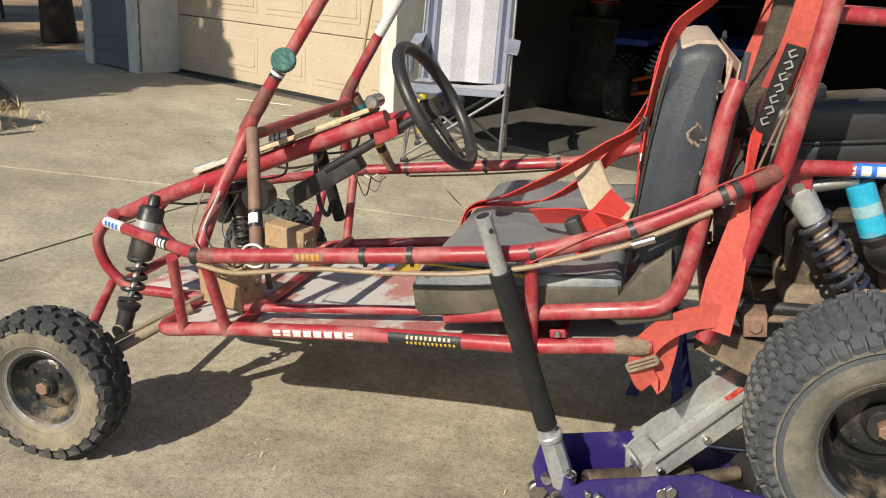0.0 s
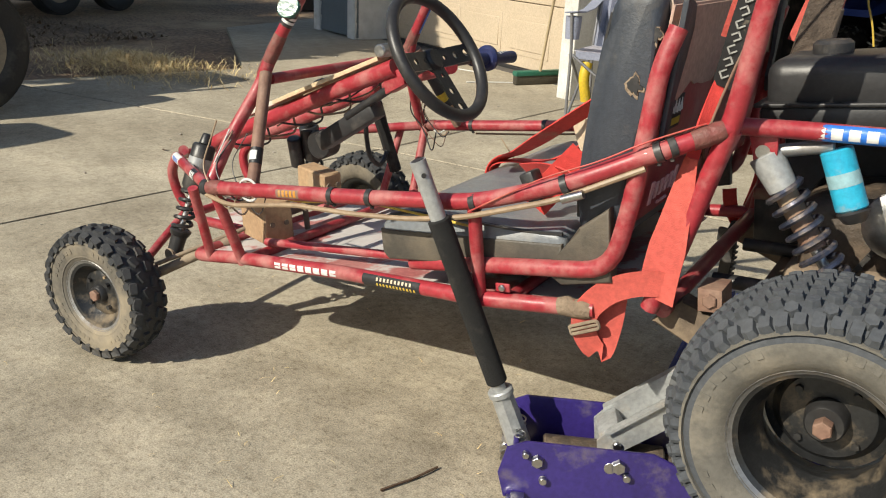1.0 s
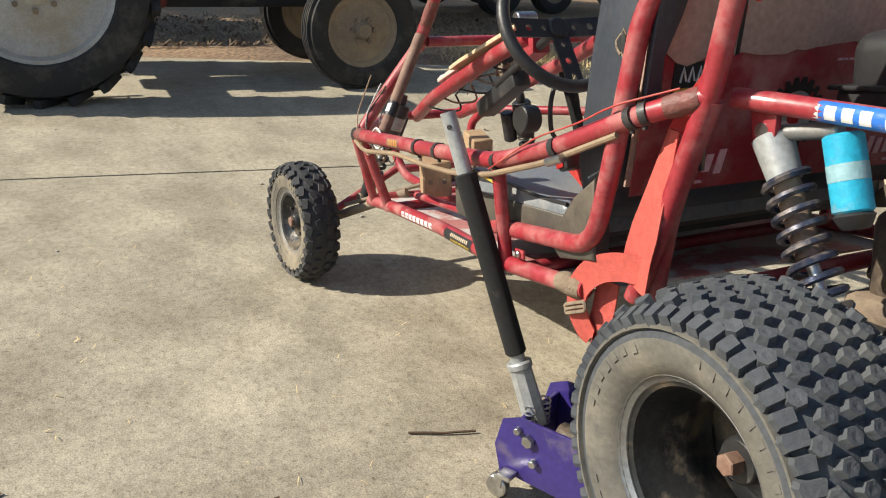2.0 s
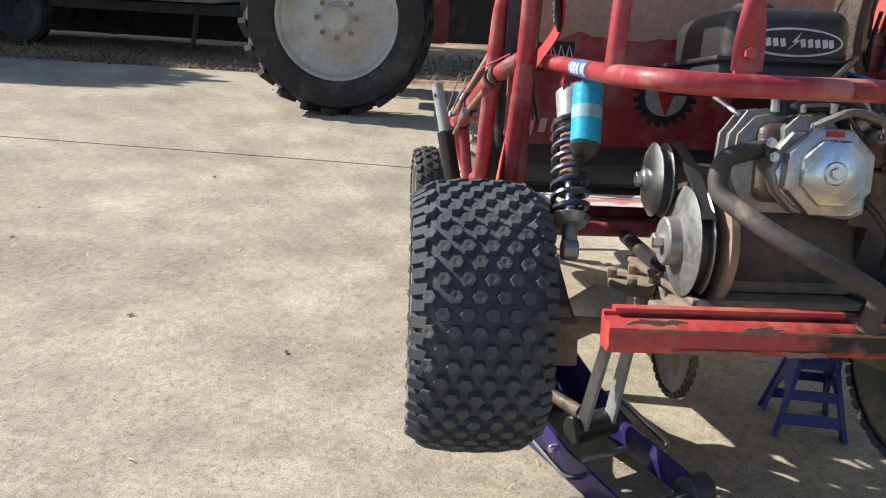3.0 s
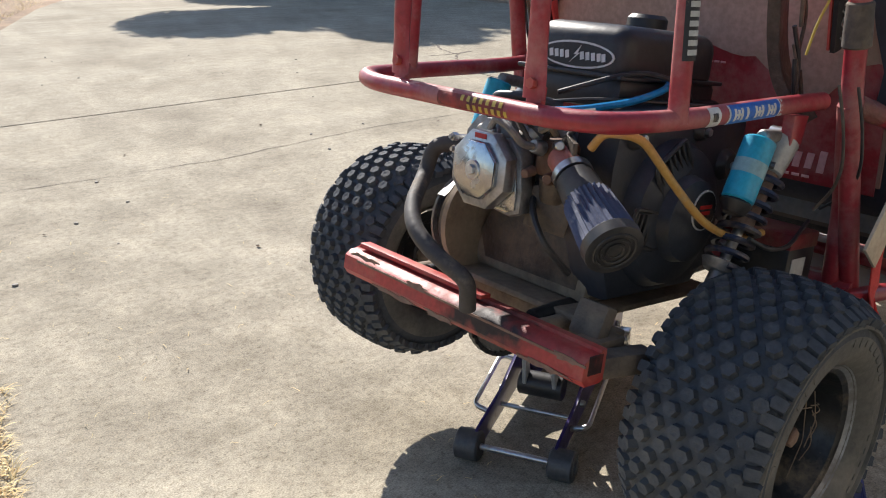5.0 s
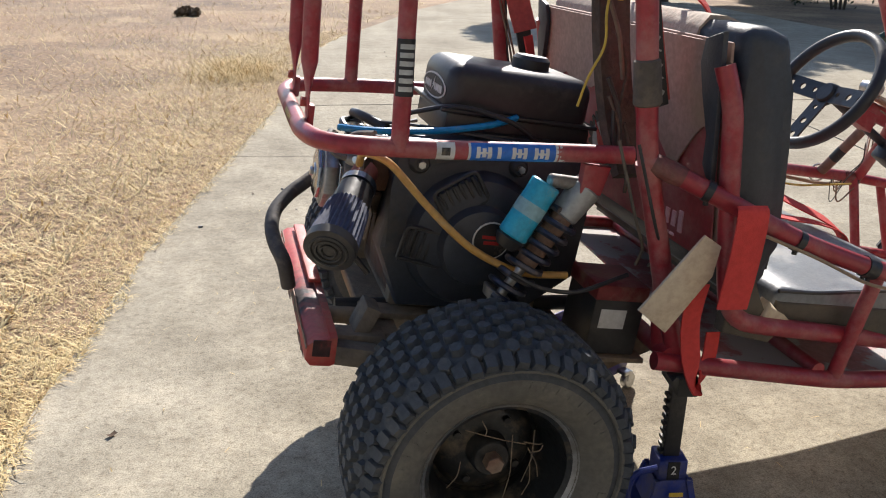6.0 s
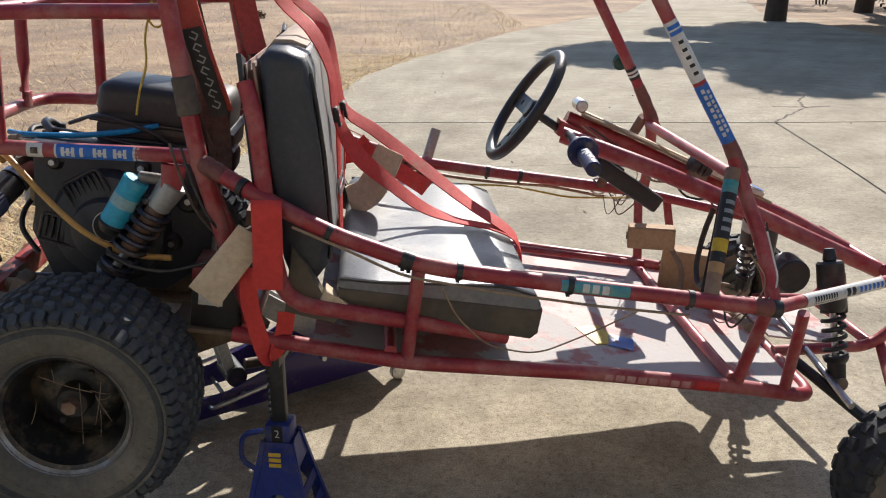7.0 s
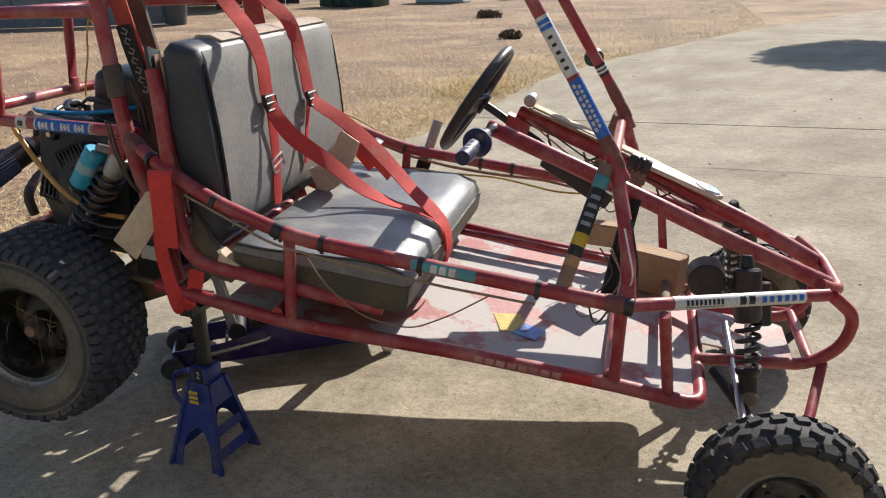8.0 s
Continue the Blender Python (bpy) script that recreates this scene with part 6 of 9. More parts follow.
    part("float_bowl", cyl(bmesh.new(), (-0.18, -0.105, 0.17), (-0.18, -0.105, 0.128), 0.027, 0.023, 18, 0.004), OILY, carb)
    part("bowl_screw", cyl(bmesh.new(), (-0.18, -0.105, 0.129), (-0.18, -0.105, 0.118), 0.008, None, 6), CHROME, carb)
    part("choke_plate", prism(bmesh.new(), [(-0.03, -0.035), (0.03, -0.035), (0.035, 0.02), (0.01, 0.04), (-0.03, 0.03)], (-0.196, -0.135, 0.205), (0.5, 0.85, 0), (0, 0, 1), 0.008, 0.001), OILY, carb)
    for k, (p, q, r) in enumerate((((-0.2, -0.1, 0.235), (-0.21, -0.085, 0.275), 0.005), ((-0.19, -0.125, 0.24), (-0.2, -0.15, 0.262), 0.004), ((-0.21, -0.07, 0.22), (-0.215, -0.03, 0.262), 0.004))):
        part("lever", cyl(bmesh.new(), p, q, r, None, 8, 0.001), CHROME if k == 1 else OILY, carb)
    tube("vent_tube", [(-0.19, -0.08, 0.235), (-0.225, -0.06, 0.262), (-0.235, -0.01, 0.272), (-0.21, 0.03, 0.268)], 0.0065, BLACK, eng, "", 0.03, 8)
    tube("vent_tube", [(-0.2, -0.11, 0.24), (-0.235, -0.12, 0.262), (-0.24, -0.17, 0.272), (-0.2, -0.21, 0.28), (-0.12, -0.22, 0.29)], 0.0055, DUSTYB, eng, "", 0.03, 8)
    tube("vent_tube", [(-0.17, -0.06, 0.15), (-0.215, -0.09, 0.12), (-0.22, -0.13, 0.07), (-0.17, -0.15, 0.02)], 0.006, BLACK, eng, "", 0.03, 8)
    for k, (p, q, r, m) in enumerate((((-0.2, -0.062, 0.232), (-0.2, -0.1, 0.252), 0.012, GREYP), ((-0.205, -0.09, 0.215), (-0.228, -0.09, 0.22), 0.013, ALU), ((-0.2, -0.118, 0.172), (-0.222, -0.122, 0.172), 0.011, BRONZE), ((-0.2, -0.072, 0.176), (-0.225, -0.076, 0.172), 0.009, RUST), ((-0.205, -0.12, 0.225), (-0.22, -0.138, 0.228), 0.009, CHROME))):
        part("fitting", cyl(bmesh.new(), p, q, r, r * 0.85, 10, 0.0015), m, carb)
    tube("spark_lead", [(-0.226, 0.01, 0.232), (-0.255, -0.03, 0.256), (-0.262, -0.075, 0.24), (-0.25, -0.085, 0.222), (-0.225, -0.09, 0.218)], 0.006, GREYHOSE, eng, "", 0.02, 8)
    tube("vent_tube", [(-0.21, -0.09, 0.245), (-0.235, -0.11, 0.25), (-0.23, -0.15, 0.275), (-0.2, -0.18, 0.285)], 0.0075, GREYHOSE, eng, "", 0.02, 8)
    part("heat_shield", prism(bmesh.new(), [(-0.04, -0.03), (0.035, -0.045), (0.045, 0.01), (0.02, 0.045), (-0.03, 0.035)], (-0.19, -0.105, 0.12), (0.3, -1, 0.1), (0, 0, 1), 0.004, 0.001), OILY, eng, "rust-brown heat shield")
    for k in range(6):
        part("casing_bolt", cyl(bmesh.new(), (-0.11, -0.14 + 0.05 * k, -0.02 + 0.02 * (k % 2)), (-0.122, -0.14 + 0.05 * k, -0.02 + 0.02 * (k % 2)), 0.007, None, 6), CHROME, eng)
    part("intake_elbow", sweep(bmesh.new(), [(-0.196, -0.125, 0.205), (-0.206, -0.145, 0.198), (-0.217, -0.172, 0.184)], 0.024, 18, 0.01), PINK, eng, "faded red intake hose")
    f0, f1 = V(-0.214, -0.166, 0.187), V(-0.273, -0.305, 0.113)
    part("hose_clamp", cyl(bmesh.new(), f0.lerp(f1, -0.04), f0.lerp(f1, 0.04), 0.032, None, 24), CHROME, eng)
    fil = part("air_filter", cyl(bmesh.new(), f0.lerp(f1, 0.05), f0.lerp(f1, 0.4), 0.0315, 0.0345, 24, 0.004), BLACK, eng, "cone air filter with dark blue pleats")
    bm = bmesh.new()
    ax = (f1 - f0).normalized()
    a = ax.orthogonal().normalized()
    b = ax.cross(a)
    n = 60
    r0 = [bm.verts.new(f0.lerp(f1, 0.37) + (a * math.cos(2 * math.pi * k / n) + b * math.sin(2 * math.pi * k / n)) * (0.034 + 0.0035 * (k % 2))) for k in range(n)]
    r1 = [bm.verts.new(f0.lerp(f1, 0.9) + (a * math.cos(2 * math.pi * k / n) + b * math.sin(2 * math.pi * k / n)) * (0.0395 + 0.0042 * (k % 2))) for k in range(n)]
    for k in range(n):
        bm.faces.new((r0[k], r0[(k + 1) % n], r1[(k + 1) % n], r1[k]))
    part("filter_media", bm, FILT, fil, smooth=0)
    bm = bmesh.new()
    turned(bm, [f0.lerp(f1, 0.88), f0.lerp(f1, 0.9), f0.lerp(f1, 1.0), f0.lerp(f1, 1.01), f0.lerp(f1, 1.005)], [0.0415, 0.0445, 0.0435, 0.038, 0.001], 32)
    end = part("end_cap", bm, BLACK, fil)
    for rr in (0.013, 0.022, 0.031):
        c = f0.lerp(f1, 1.012)
        bm = bmesh.new()
        sweep(bm, [c + (a * math.cos(2 * math.pi * k / 24) + b * math.sin(2 * math.pi * k / 24)) * rr for k in range(25)], 0.0025, 6, 0, False)
        part("cap_ring", bm, BLACKM, end)
    tube("breather_hose", [(-0.224, -0.2, 0.235), (-0.226, -0.22, 0.262), (-0.19, -0.26, 0.262), (-0.105, -0.28, 0.185), (-0.03, -0.29, 0.128), (0.06, -0.3, 0.095), (0.15, -0.3, 0.1)], 0.0066, AMBER, eng, "translucent amber hose", 0.04, 10)
    tube("fuel_line", [(-0.25, -0.1, 0.275), (-0.2, -0.15, 0.285), (-0.08, -0.16, 0.3), (0.02, -0.15, 0.322), (0.07, -0.12, 0.335)], 0.0062, TEAL, eng, "bright blue fuel line", 0.05, 8)
    tube("fuel_line", [(-0.14, -0.05, 0.3), (-0.05, -0.14, 0.35), (0.06, -0.16, 0.33), (0.12, -0.14, 0.29)], 0.0045, BLACK, eng, "", 0.05, 8)
    tube("throttle_cable", [(-0.22, 0.04, 0.262), (-0.19, -0.06, 0.285), (-0.12, -0.12, 0.3), (0.1, -0.2, 0.3)], 0.003, BLACK, eng, "", 0.05, 6)
    tube("governor_spring", [(-0.14, 0.09, 0.245), (-0.06, 0.1, 0.27)], 0.004, CHROME, eng, "", 0, 8)
    for v in (0.06, 0.02, -0.03):
        part("stud", cyl(bmesh.new(), (-0.2, v, 0.25), (-0.2, v, 0.272), 0.007, None, 8), CHROME, eng)
    # belt drive and chain on the left
    for nm, c, r, gap in (("drive_pulley", (-0.035, 0.175, 0.132), 0.062, 0.02), ("driven_pulley", (-0.12, 0.142, 0.042), 0.088, 0.024)):
        c = Vector(c)
        bm = bmesh.new()
        turned(bm, [c + V(0, gap, 0), c + V(0, gap * 0.8, 0), c + V(0, gap * 0.45, 0), c + V(0, gap * 0.35, 0)], [r * 0.4, r * 0.8, r, r * 0.97], 32)
        pu = part(nm, bm, CHROME if r < 0.07 else ALU, eng, "bare metal pulley")
        bm = bmesh.new()
        turned(bm, [c - V(0, gap * 0.35, 0), c - V(0, gap * 0.45, 0), c - V(0, gap, 0)], [r * 0.97, r, r * 0.6], 32)
        part("pulley_half", bm, ALU, pu)
        part("pulley_groove", cyl(bmesh.new(), c - V(0, gap * 0.4, 0), c + V(0, gap * 0.4, 0), r * 0.86, None, 28), BLACKM, pu)
        part("pulley_hub", cyl(bmesh.new(), c, c + V(0, gap + (0.008 if r < 0.07 else 0.02), 0), r * (0.34 if r < 0.07 else 0.46), r * (0.3 if r < 0.07 else 0.44), 20, 0.003), ALU, pu)
        part("pulley_nut", cyl(bmesh.new(), c + V(0, gap + 0.007, 0), c + V(0, gap + (0.018 if r < 0.07 else 0.036), 0), 0.012, None, 6, 0.001), CHROME, pu)
    part("belt_plate", cyl(bmesh.new(), (-0.12, 0.1, 0.045), (-0.12, 0.112, 0.045), 0.1, None, 32), make_mat("tan_plate", (0.32, 0.24, 0.16), 0.7, dust=0.3), eng)
    bm = bmesh.new()
    prism(bm, [(-0.03, 0.188), (-0.01, 0.197), (-0.1, 0.162), (-0.2, 0.088), (-0.185, 0.088), (-0.115, 0.14)], (0, 0.141, 0), (1, 0, 0), (0, 0, 1), 0.02)
    part("drive_belt", bm, BLACK, eng)
    S = V(0.0, 0.115, -0.13)
    bm = bmesh.new()
    outl = []
    for k in range(88):
        outl.append(((0.117 if k % 2 else 0.111) * math.cos(2 * math.pi * k / 88), (0.117 if k % 2 else 0.111) * math.sin(2 * math.pi * k / 88)))
    prism(bm, outl, S, (1, 0, 0), (0, 0, 1), 0.006)
    spk = part("sprocket", bm, ALU, eng, "large bare metal rear sprocket")
    for k in range(5):
        a = radians(72 * k + 20)
        p = S + V(0.065 * math.cos(a), 0, 0.065 * math.sin(a))
        part("sprocket_window", cyl(bmesh.new(), p - V(0, 0.0034, 0), p + V(0, 0.0034, 0), 0.024, None, 14), DIRTY, spk)
    bm = bmesh.new()
    cpts = [V(0.0, 0.115, 0.08)] + [V(0.112, 0.115, -0.08)] + [S + V(0.12 * math.cos(radians(t)), 0, 0.12 * math.sin(radians(t))) for t in range(-10, -200, -10)] + [V(-0.112, 0.115, -0.08), V(-0.09, 0.115, 0.08)]
    count, step = 0, 0.0127
    for p, q in zip(cpts, cpts[1:]):
        m = int((q - p).length / step) + 1
        for i in range(m):
            c = p.lerp(q, i / m)
            d = (q - p).normalized()
            box(bm, c, (0.011, 0.014 if count % 2 else 0.009, 0.009), d.to_track_quat("X", "Z").to_matrix(), 0.0)
            count += 1
    ch = part("drive_chain", bm, BLACKM, eng, "oily drive chain")
    ch["kind"] = "stuff"
    # plates and beams below
    part("engine_plate", box(bmesh.new(), (0.02, -0.02, -0.045), (0.4, 0.34, 0.012), None, 0.003), DIRTY, kart)
    part("cross_beam", box(bmesh.new(), (-0.14, -0.02, -0.075), (0.05, 0.44, 0.04), None, 0.004), DIRTY, kart)
    part("gusset", box(bmesh.new(), (-0.18, -0.22, -0.035), (0.03, 0.06, 0.06), Matrix.Rotation(radians(20), 3, "Y"), 0.006), DUSTYB, kart)
    part("stay_tube", box(bmesh.new(), (-0.195, -0.285, -0.078), (0.13, 0.036, 0.036), Matrix.Rotation(radians(-12), 3, "Z"), 0.004), DUSTYB, kart)
    part("beam_end", box(bmesh.new(), (-0.2, -0.24, -0.075), (0.11, 0.045, 0.045), None, 0.004), DIRTY, kart)
    part("oil_sump", box(bmesh.new(), (0.02, -0.02, -0.01), (0.3, 0.28, 0.06), None, 0.015), DIRTY, eng)
    return eng


build_engine()
bat = part("battery", box(bmesh.new(), (0.25, -0.275, 0.02), (0.1, 0.115, 0.11), None, 0.005), BLACK, kart, "small black battery with a red lid")
part("battery_lid", box(bmesh.new(), (0.25, -0.275, 0.084), (0.104, 0.119, 0.03), None, 0.005), make_mat("red_lid", (0.2, 0.016, 0.02), 0.45, dust=0.3), bat)
part("battery_label", box(bmesh.new(), (0.24, -0.3332, 0.035), (0.05, 0.001, 0.036)), WHITE, bat)
part("battery_tray", box(bmesh.new(), (0.24, -0.275, -0.042), (0.16, 0.13, 0.01), None, 0.002), DIRTY, kart)


# ---------------------------------------------------------------- straps, cables, stickers
def strap(name, pts, width, side, mat, label="", thick=0.003):
    return part(name, ribbon(bmesh.new(), pts, width, side, thick), mat, kart, label)


def flat_buckle(c, ax, ay, w, h, mat=BLACK, name="buckle"):
    bm = bmesh.new()
    c, ax, ay = Vector(c), Vector(ax).normalized(), Vector(ay).normalized()
    sweep(bm, [c + ax * w / 2, c + ax * w / 2 + ay * h / 2, c - ax * w / 2 + ay * h / 2, c - ax * w / 2 - ay * h / 2, c + ax * w / 2 - ay * h / 2, c + ax * w / 2], 0.0035, 6, 0.006)
    sweep(bm, [c + ax * w / 2, c - ax * w / 2], 0.003, 6, 0)
    return part(name, bm, mat, kart)


VS = (0, 1, 0)
TOPS = (0.55, 0.8, 0.15)
strap("shoulder_strap", [(0.05, -0.17, 0.99), (0.2, -0.14, 0.78), (0.31, -0.118, 0.64), (0.385, -0.145, 0.583), (0.428, -0.15, 0.51), (0.452, -0.15, 0.417), (0.5, -0.115, 0.335), (0.58, -0.045, 0.262), (0.675, -0.03, 0.203), (0.76, -0.04, 0.182), (0.85, -0.055, 0.179), (0.908, -0.07, 0.16), (0.93, -0.08, 0.1)], 0.044, [TOPS] * 4 + [(0.25, 1, 0.1), (0.25, 1, 0.2), (0.5, 0.8, 0.6), (0.4, 1, 0.5), (0.4, 1, 0.3), (0.3, 1, 0)] + [(0.1, 1, 0)] * 3, WEB, "bright red harness webbing over the seat")
strap("shoulder_strap", [(0.05, 0.06, 1.0), (0.2, 0.07, 0.79), (0.31, 0.083, 0.65), (0.388, 0.095, 0.586), (0.432, 0.105, 0.48), (0.462, 0.11, 0.39), (0.54, 0.122, 0.345), (0.62, 0.122, 0.3), (0.7, 0.085, 0.258), (0.79, 0.02, 0.215), (0.87, -0.045, 0.187), (0.914, -0.065, 0.157), (0.934, -0.075, 0.1), (0.925, -0.08, 0.05)], 0.044, [TOPS] * 4 + [(0.25, 1, 0.1), (0.2, 1, 0.4)] + [(0.5, 0.9, 0.4)] * 3 + [(0.4, 1, 0.2)] * 2 + [(0.1, 1, 0.1)] * 3, WEB, "bright red harness webbing over the seat")
strap("strap_tail", [(0.455, -0.15, 0.41), (0.47, -0.14, 0.3), (0.482, -0.145, 0.22), (0.49, -0.15, 0.16)], 0.032, [(0.2, 1, 0)] * 4, WEB, "hanging red strap end")
strap("strap_tail", [(0.46, 0.092, 0.385), (0.474, 0.06, 0.3), (0.482, 0.05, 0.22)], 0.02, VS, WEB)
for c in ((0.459, 0.11, 0.392), (0.45, -0.15, 0.42)):
    part("adjuster", box(bmesh.new(), c, (0.012, 0.05, 0.034), Matrix.Rotation(radians(-15), 3, "Y"), 0.004), BLACK, kart, "black plastic strap adjuster")
strap("lap_strap", [(0.44, 0.35, 0.2), (0.52, 0.33, 0.23), (0.6, 0.26, 0.225), (0.7, 0.16, 0.2)], 0.045, [(0.3, 0.5, 0.8)] * 4, WEB, "red lap strap with folded end")
strap("crotch_strap", [(0.5, 0.3, 0.27), (0.55, 0.32, 0.22), (0.6, 0.33, 0.17)], 0.06, [(0.6, 0.3, 0.6)] * 3, WEB)
flat_buckle((0.478, -0.135, 0.262), (0.1, 1, 0.4), (-0.2, -0.4, 1), 0.05, 0.036, CHROME)
flat_buckle((0.466, 0.11, 0.388), VS, (-0.35, 0, 1), 0.058, 0.034)
flat_buckle((0.457, -0.15, 0.415), VS, (-0.3, 0, 1), 0.058, 0.034)
part("buckle_latch", box(bmesh.new(), (0.585, 0.35, 0.215), (0.03, 0.04, 0.06), Matrix.Rotation(radians(20), 3, "Y"), 0.005), BLACK, kart)
part("latch_button", box(bmesh.new(), (0.585, 0.371, 0.2), (0.022, 0.004, 0.02), Matrix.Rotation(radians(20), 3, "Y"), 0.002), STRED, kart)
strap("shoulder_pad", [(0.589, 0.093, 0.305), (0.57, 0.086, 0.243), (0.542, 0.08, 0.188), (0.5, 0.072, 0.166)], 0.076, [(0.75, -0.55, -0.45), (0.8, -0.35, -0.45), (0.85, -0.1, -0.4), (0.85, 0.2, 0.0)], CARD, "curved tan pad on the harness", 0.008)
strap("hoop_strap", [(0.05, 0.3, 0.98), (0.11, 0.32, 0.76), (0.155, 0.33, 0.64), (0.185, 0.33, 0.546), (0.215, 0.31, 0.47)], 0.056, [(1, 0.1, 0.25)] * 5, WEBOLD, "faded red webbing hung along the hoop", 0.004)
strap("hoop_strap", [(0.06, -0.335, 0.95), (0.115, -0.332, 0.76), (0.166, -0.322, 0.59), (0.236, -0.314, 0.42)], 0.042, [(1, 0, 0.25)] * 4, WEBOLD, "faded red webbing hung along the hoop", 0.004)
strap("hoop_strap", [(0.222, 0.308, 0.46), (0.245, 0.31, 0.395), (0.262, 0.35, 0.33), (0.27, 0.38, 0.28)], 0.022, [(1, 0.1, 0.25), (1, 0.6, 0.2), (0.6, 1, 0), (1, 0.4, 0.1)], WEB, "", 0.005)
for s, line in ((1, [(0.185, 0.336, 0.55), (0.205, 0.328, 0.495), (0.225, 0.318, 0.435), (0.24, 0.31, 0.395)]), (-1, [(0.17, -0.33, 0.575), (0.188, -0.328, 0.525), (0.21, -0.325, 0.47), (0.233, -0.322, 0.415)])):
    pad = strap("hoop_pad", line, 0.034, [(1, 0, 0.28)] * 4, STBLACK, "black sleeve with pale worn print", 0.008)
    bm = bmesh.new()
    a0, a1 = V(*line[0]), V(*line[-1])
    for k in range(7):
        c = a0.lerp(a1, 0.09 + k * 0.13) + V(0.0, s * 0.0068, 0)
        m = Matrix.Rotation(radians(18), 3, "Y")
        for du, dw, su, sw in ((0, 0.007, 0.013, 0.0028), (0, -0.004, 0.013, 0.0028), (-0.006 if k % 2 else 0.006, 0.0015, 0.0028, 0.012)):
            box(bm, c + m @ V(du, 0, dw), (su, 0.001, sw), m)
    part("pad_print", bm, make_mat("grey_print_ink", (0.36, 0.36, 0.34), 0.7), pad)["kind"] = "stuff"
strap("tie_strap", [(0.35, -0.475, 0.3), (0.352, -0.482, 0.285), (0.36, -0.48, 0.22), (0.367, -0.475, 0.125)], 0.056, (1, 0, 0), WEB, "wide red strap hung over the side rail")
strap("tie_strap", [(0.325, -0.435, 0.15), (0.33, -0.43, 0.08), (0.352, -0.428, 0.01), (0.38, -0.425, -0.05), (0.4, -0.41, 0.0), (0.402, -0.4, 0.05)], 0.035, [(1, 0, 0.2)] * 3 + [(0.5, 1, 0)] + [(1, 0.3, 0)] * 2, WEB, "hanging loop of red strap")
# it fans out from a bunched top
top = [V(0.27, 0.382, 0.284), V(0.282, 0.388, 0.23), V(0.298, 0.397, 0.16), V(0.315, 0.404, 0.09), V(0.328, 0.406, 0.03)]
bm = bmesh.new()
rows = []
for k in range(17):
    t = k / 16 * 4
    i = min(int(t), 3)
    c = top[i].lerp(top[i + 1], t - i)
    wd = 0.011 + 0.023 * min(1, k / 10)
    d = V(0.96, 0, 0.28)
    rows.append([bm.verts.new(c + d * x * wd + V(0, y + 0.004 * math.cos(x * 2 + k * 0.2), 0)) for x, y in ((-1, -0.0015), (0, -0.0015), (1, -0.0015), (1, 0.0015), (0, 0.0015), (-1, 0.0015))])
for p, q in zip(rows, rows[1:]):
    for i in range(6):
        bm.faces.new((p[i], p[(i + 1) % 6], q[(i + 1) % 6], q[i]))
bm.faces.new(rows[0])
bm.faces.new(rows[-1])
part("tie_strap", bm, WEBOLD, kart, "wide faded red strap hung from the hoop")
strap("tie_strap", [(0.31, 0.402, 0.06), (0.36, 0.414, 0.058), (0.41, 0.422, 0.04), (0.452, 0.422, 0.0), (0.462, 0.414, -0.05), (0.442, 0.398, -0.092), (0.422, 0.392, -0.04), (0.41, 0.39, 0.02)], 0.048, [(0.2, 0.1, 1)] * 3 + [(0.8, 0.1, 0.6)] + [(1, 0.2, 0)] * 4, WEBOLD, "hanging loop of faded red strap")
flat_buckle((0.458, 0.424, -0.035), (1, 0, -0.35), (0.3, 0, 1), 0.06, 0.016, DIRTY)
bm = bmesh.new()
sweep(bm, [(0.51, 0.419, 0.0), (0.495, 0.418, 0.002), (0.48, 0.417, -0.002), (0.46, 0.415, 0.0), (0.445, 0.414, -0.002)], 0.02, 12, 0.0, True, [0.0172, 0.02, 0.0185, 0.021, 0.0175])
part("rag_wrap", bm, RAG, kart, "tan rag wound round the lower rail")
part("frame_tab", box(bmesh.new(), (0.62, 0.436, 0.03), (0.032, 0.006, 0.018), None, 0.003), RED, kart)
part("tab_bolt", cyl(bmesh.new(), (0.62, 0.438, 0.03), (0.62, 0.445, 0.03), 0.007, None, 10, 0.002), CHROME, kart)
bm = bmesh.new()
prism(bm, [(-0.022, -0.022), (0.022, -0.022), (0.022, 0.022), (-0.022, 0.022)], (0.245, 0.32, 0.02), (1, 0, 0), (0, 0, 1), 0.07, 0.003)
sq = part("pivot_tube", bm, RUST, kart, "square red pivot tube")
part("pivot_bolt", cyl(bmesh.new(), (0.245, 0.35, 0.02), (0.245, 0.361, 0.02), 0.014, None, 6, 0.002), RUST, sq)
bm = bmesh.new()
prism(bm, [(0.3, 0.238), (0.334, 0.222), (0.333, 0.17), (0.274, 0.065), (0.215, 0.102)], (0, -0.447, 0), (1, 0, 0), (0, 0, 1), 0.006, 0.001)
part("mud_flap", bm, CARD, kart, "pale tan card flap tied to the frame")


def cable(pts, r, mat, name="cable"):
    return tube(name, pts, r, mat, kart, "", 0.04, 8)


cable([(1.38, 0.47, 0.185), (1.3, 0.478, 0.165), (1.1, 0.478, 0.178), (0.95, 0.478, 0.168), (0.8, 0.478, 0.166), (0.67, 0.476, 0.178), (0.48, 0.472, 0.22), (0.33, 0.44, 0.275)], 0.0055, TAN, "brake_hose")
part("hose_ferrule", cyl(bmesh.new(), (0.47, 0.4725, 0.222), (0.43, 0.47, 0.233), 0.008, None, 12), CHROME, kart)
cable([(0.66, 0.479, 0.19), (0.5, 0.476, 0.262), (0.4, 0.46, 0.29), (0.33, 0.45, 0.32), (0.24, 0.4, 0.345)], 0.0016, RED2, "wire")
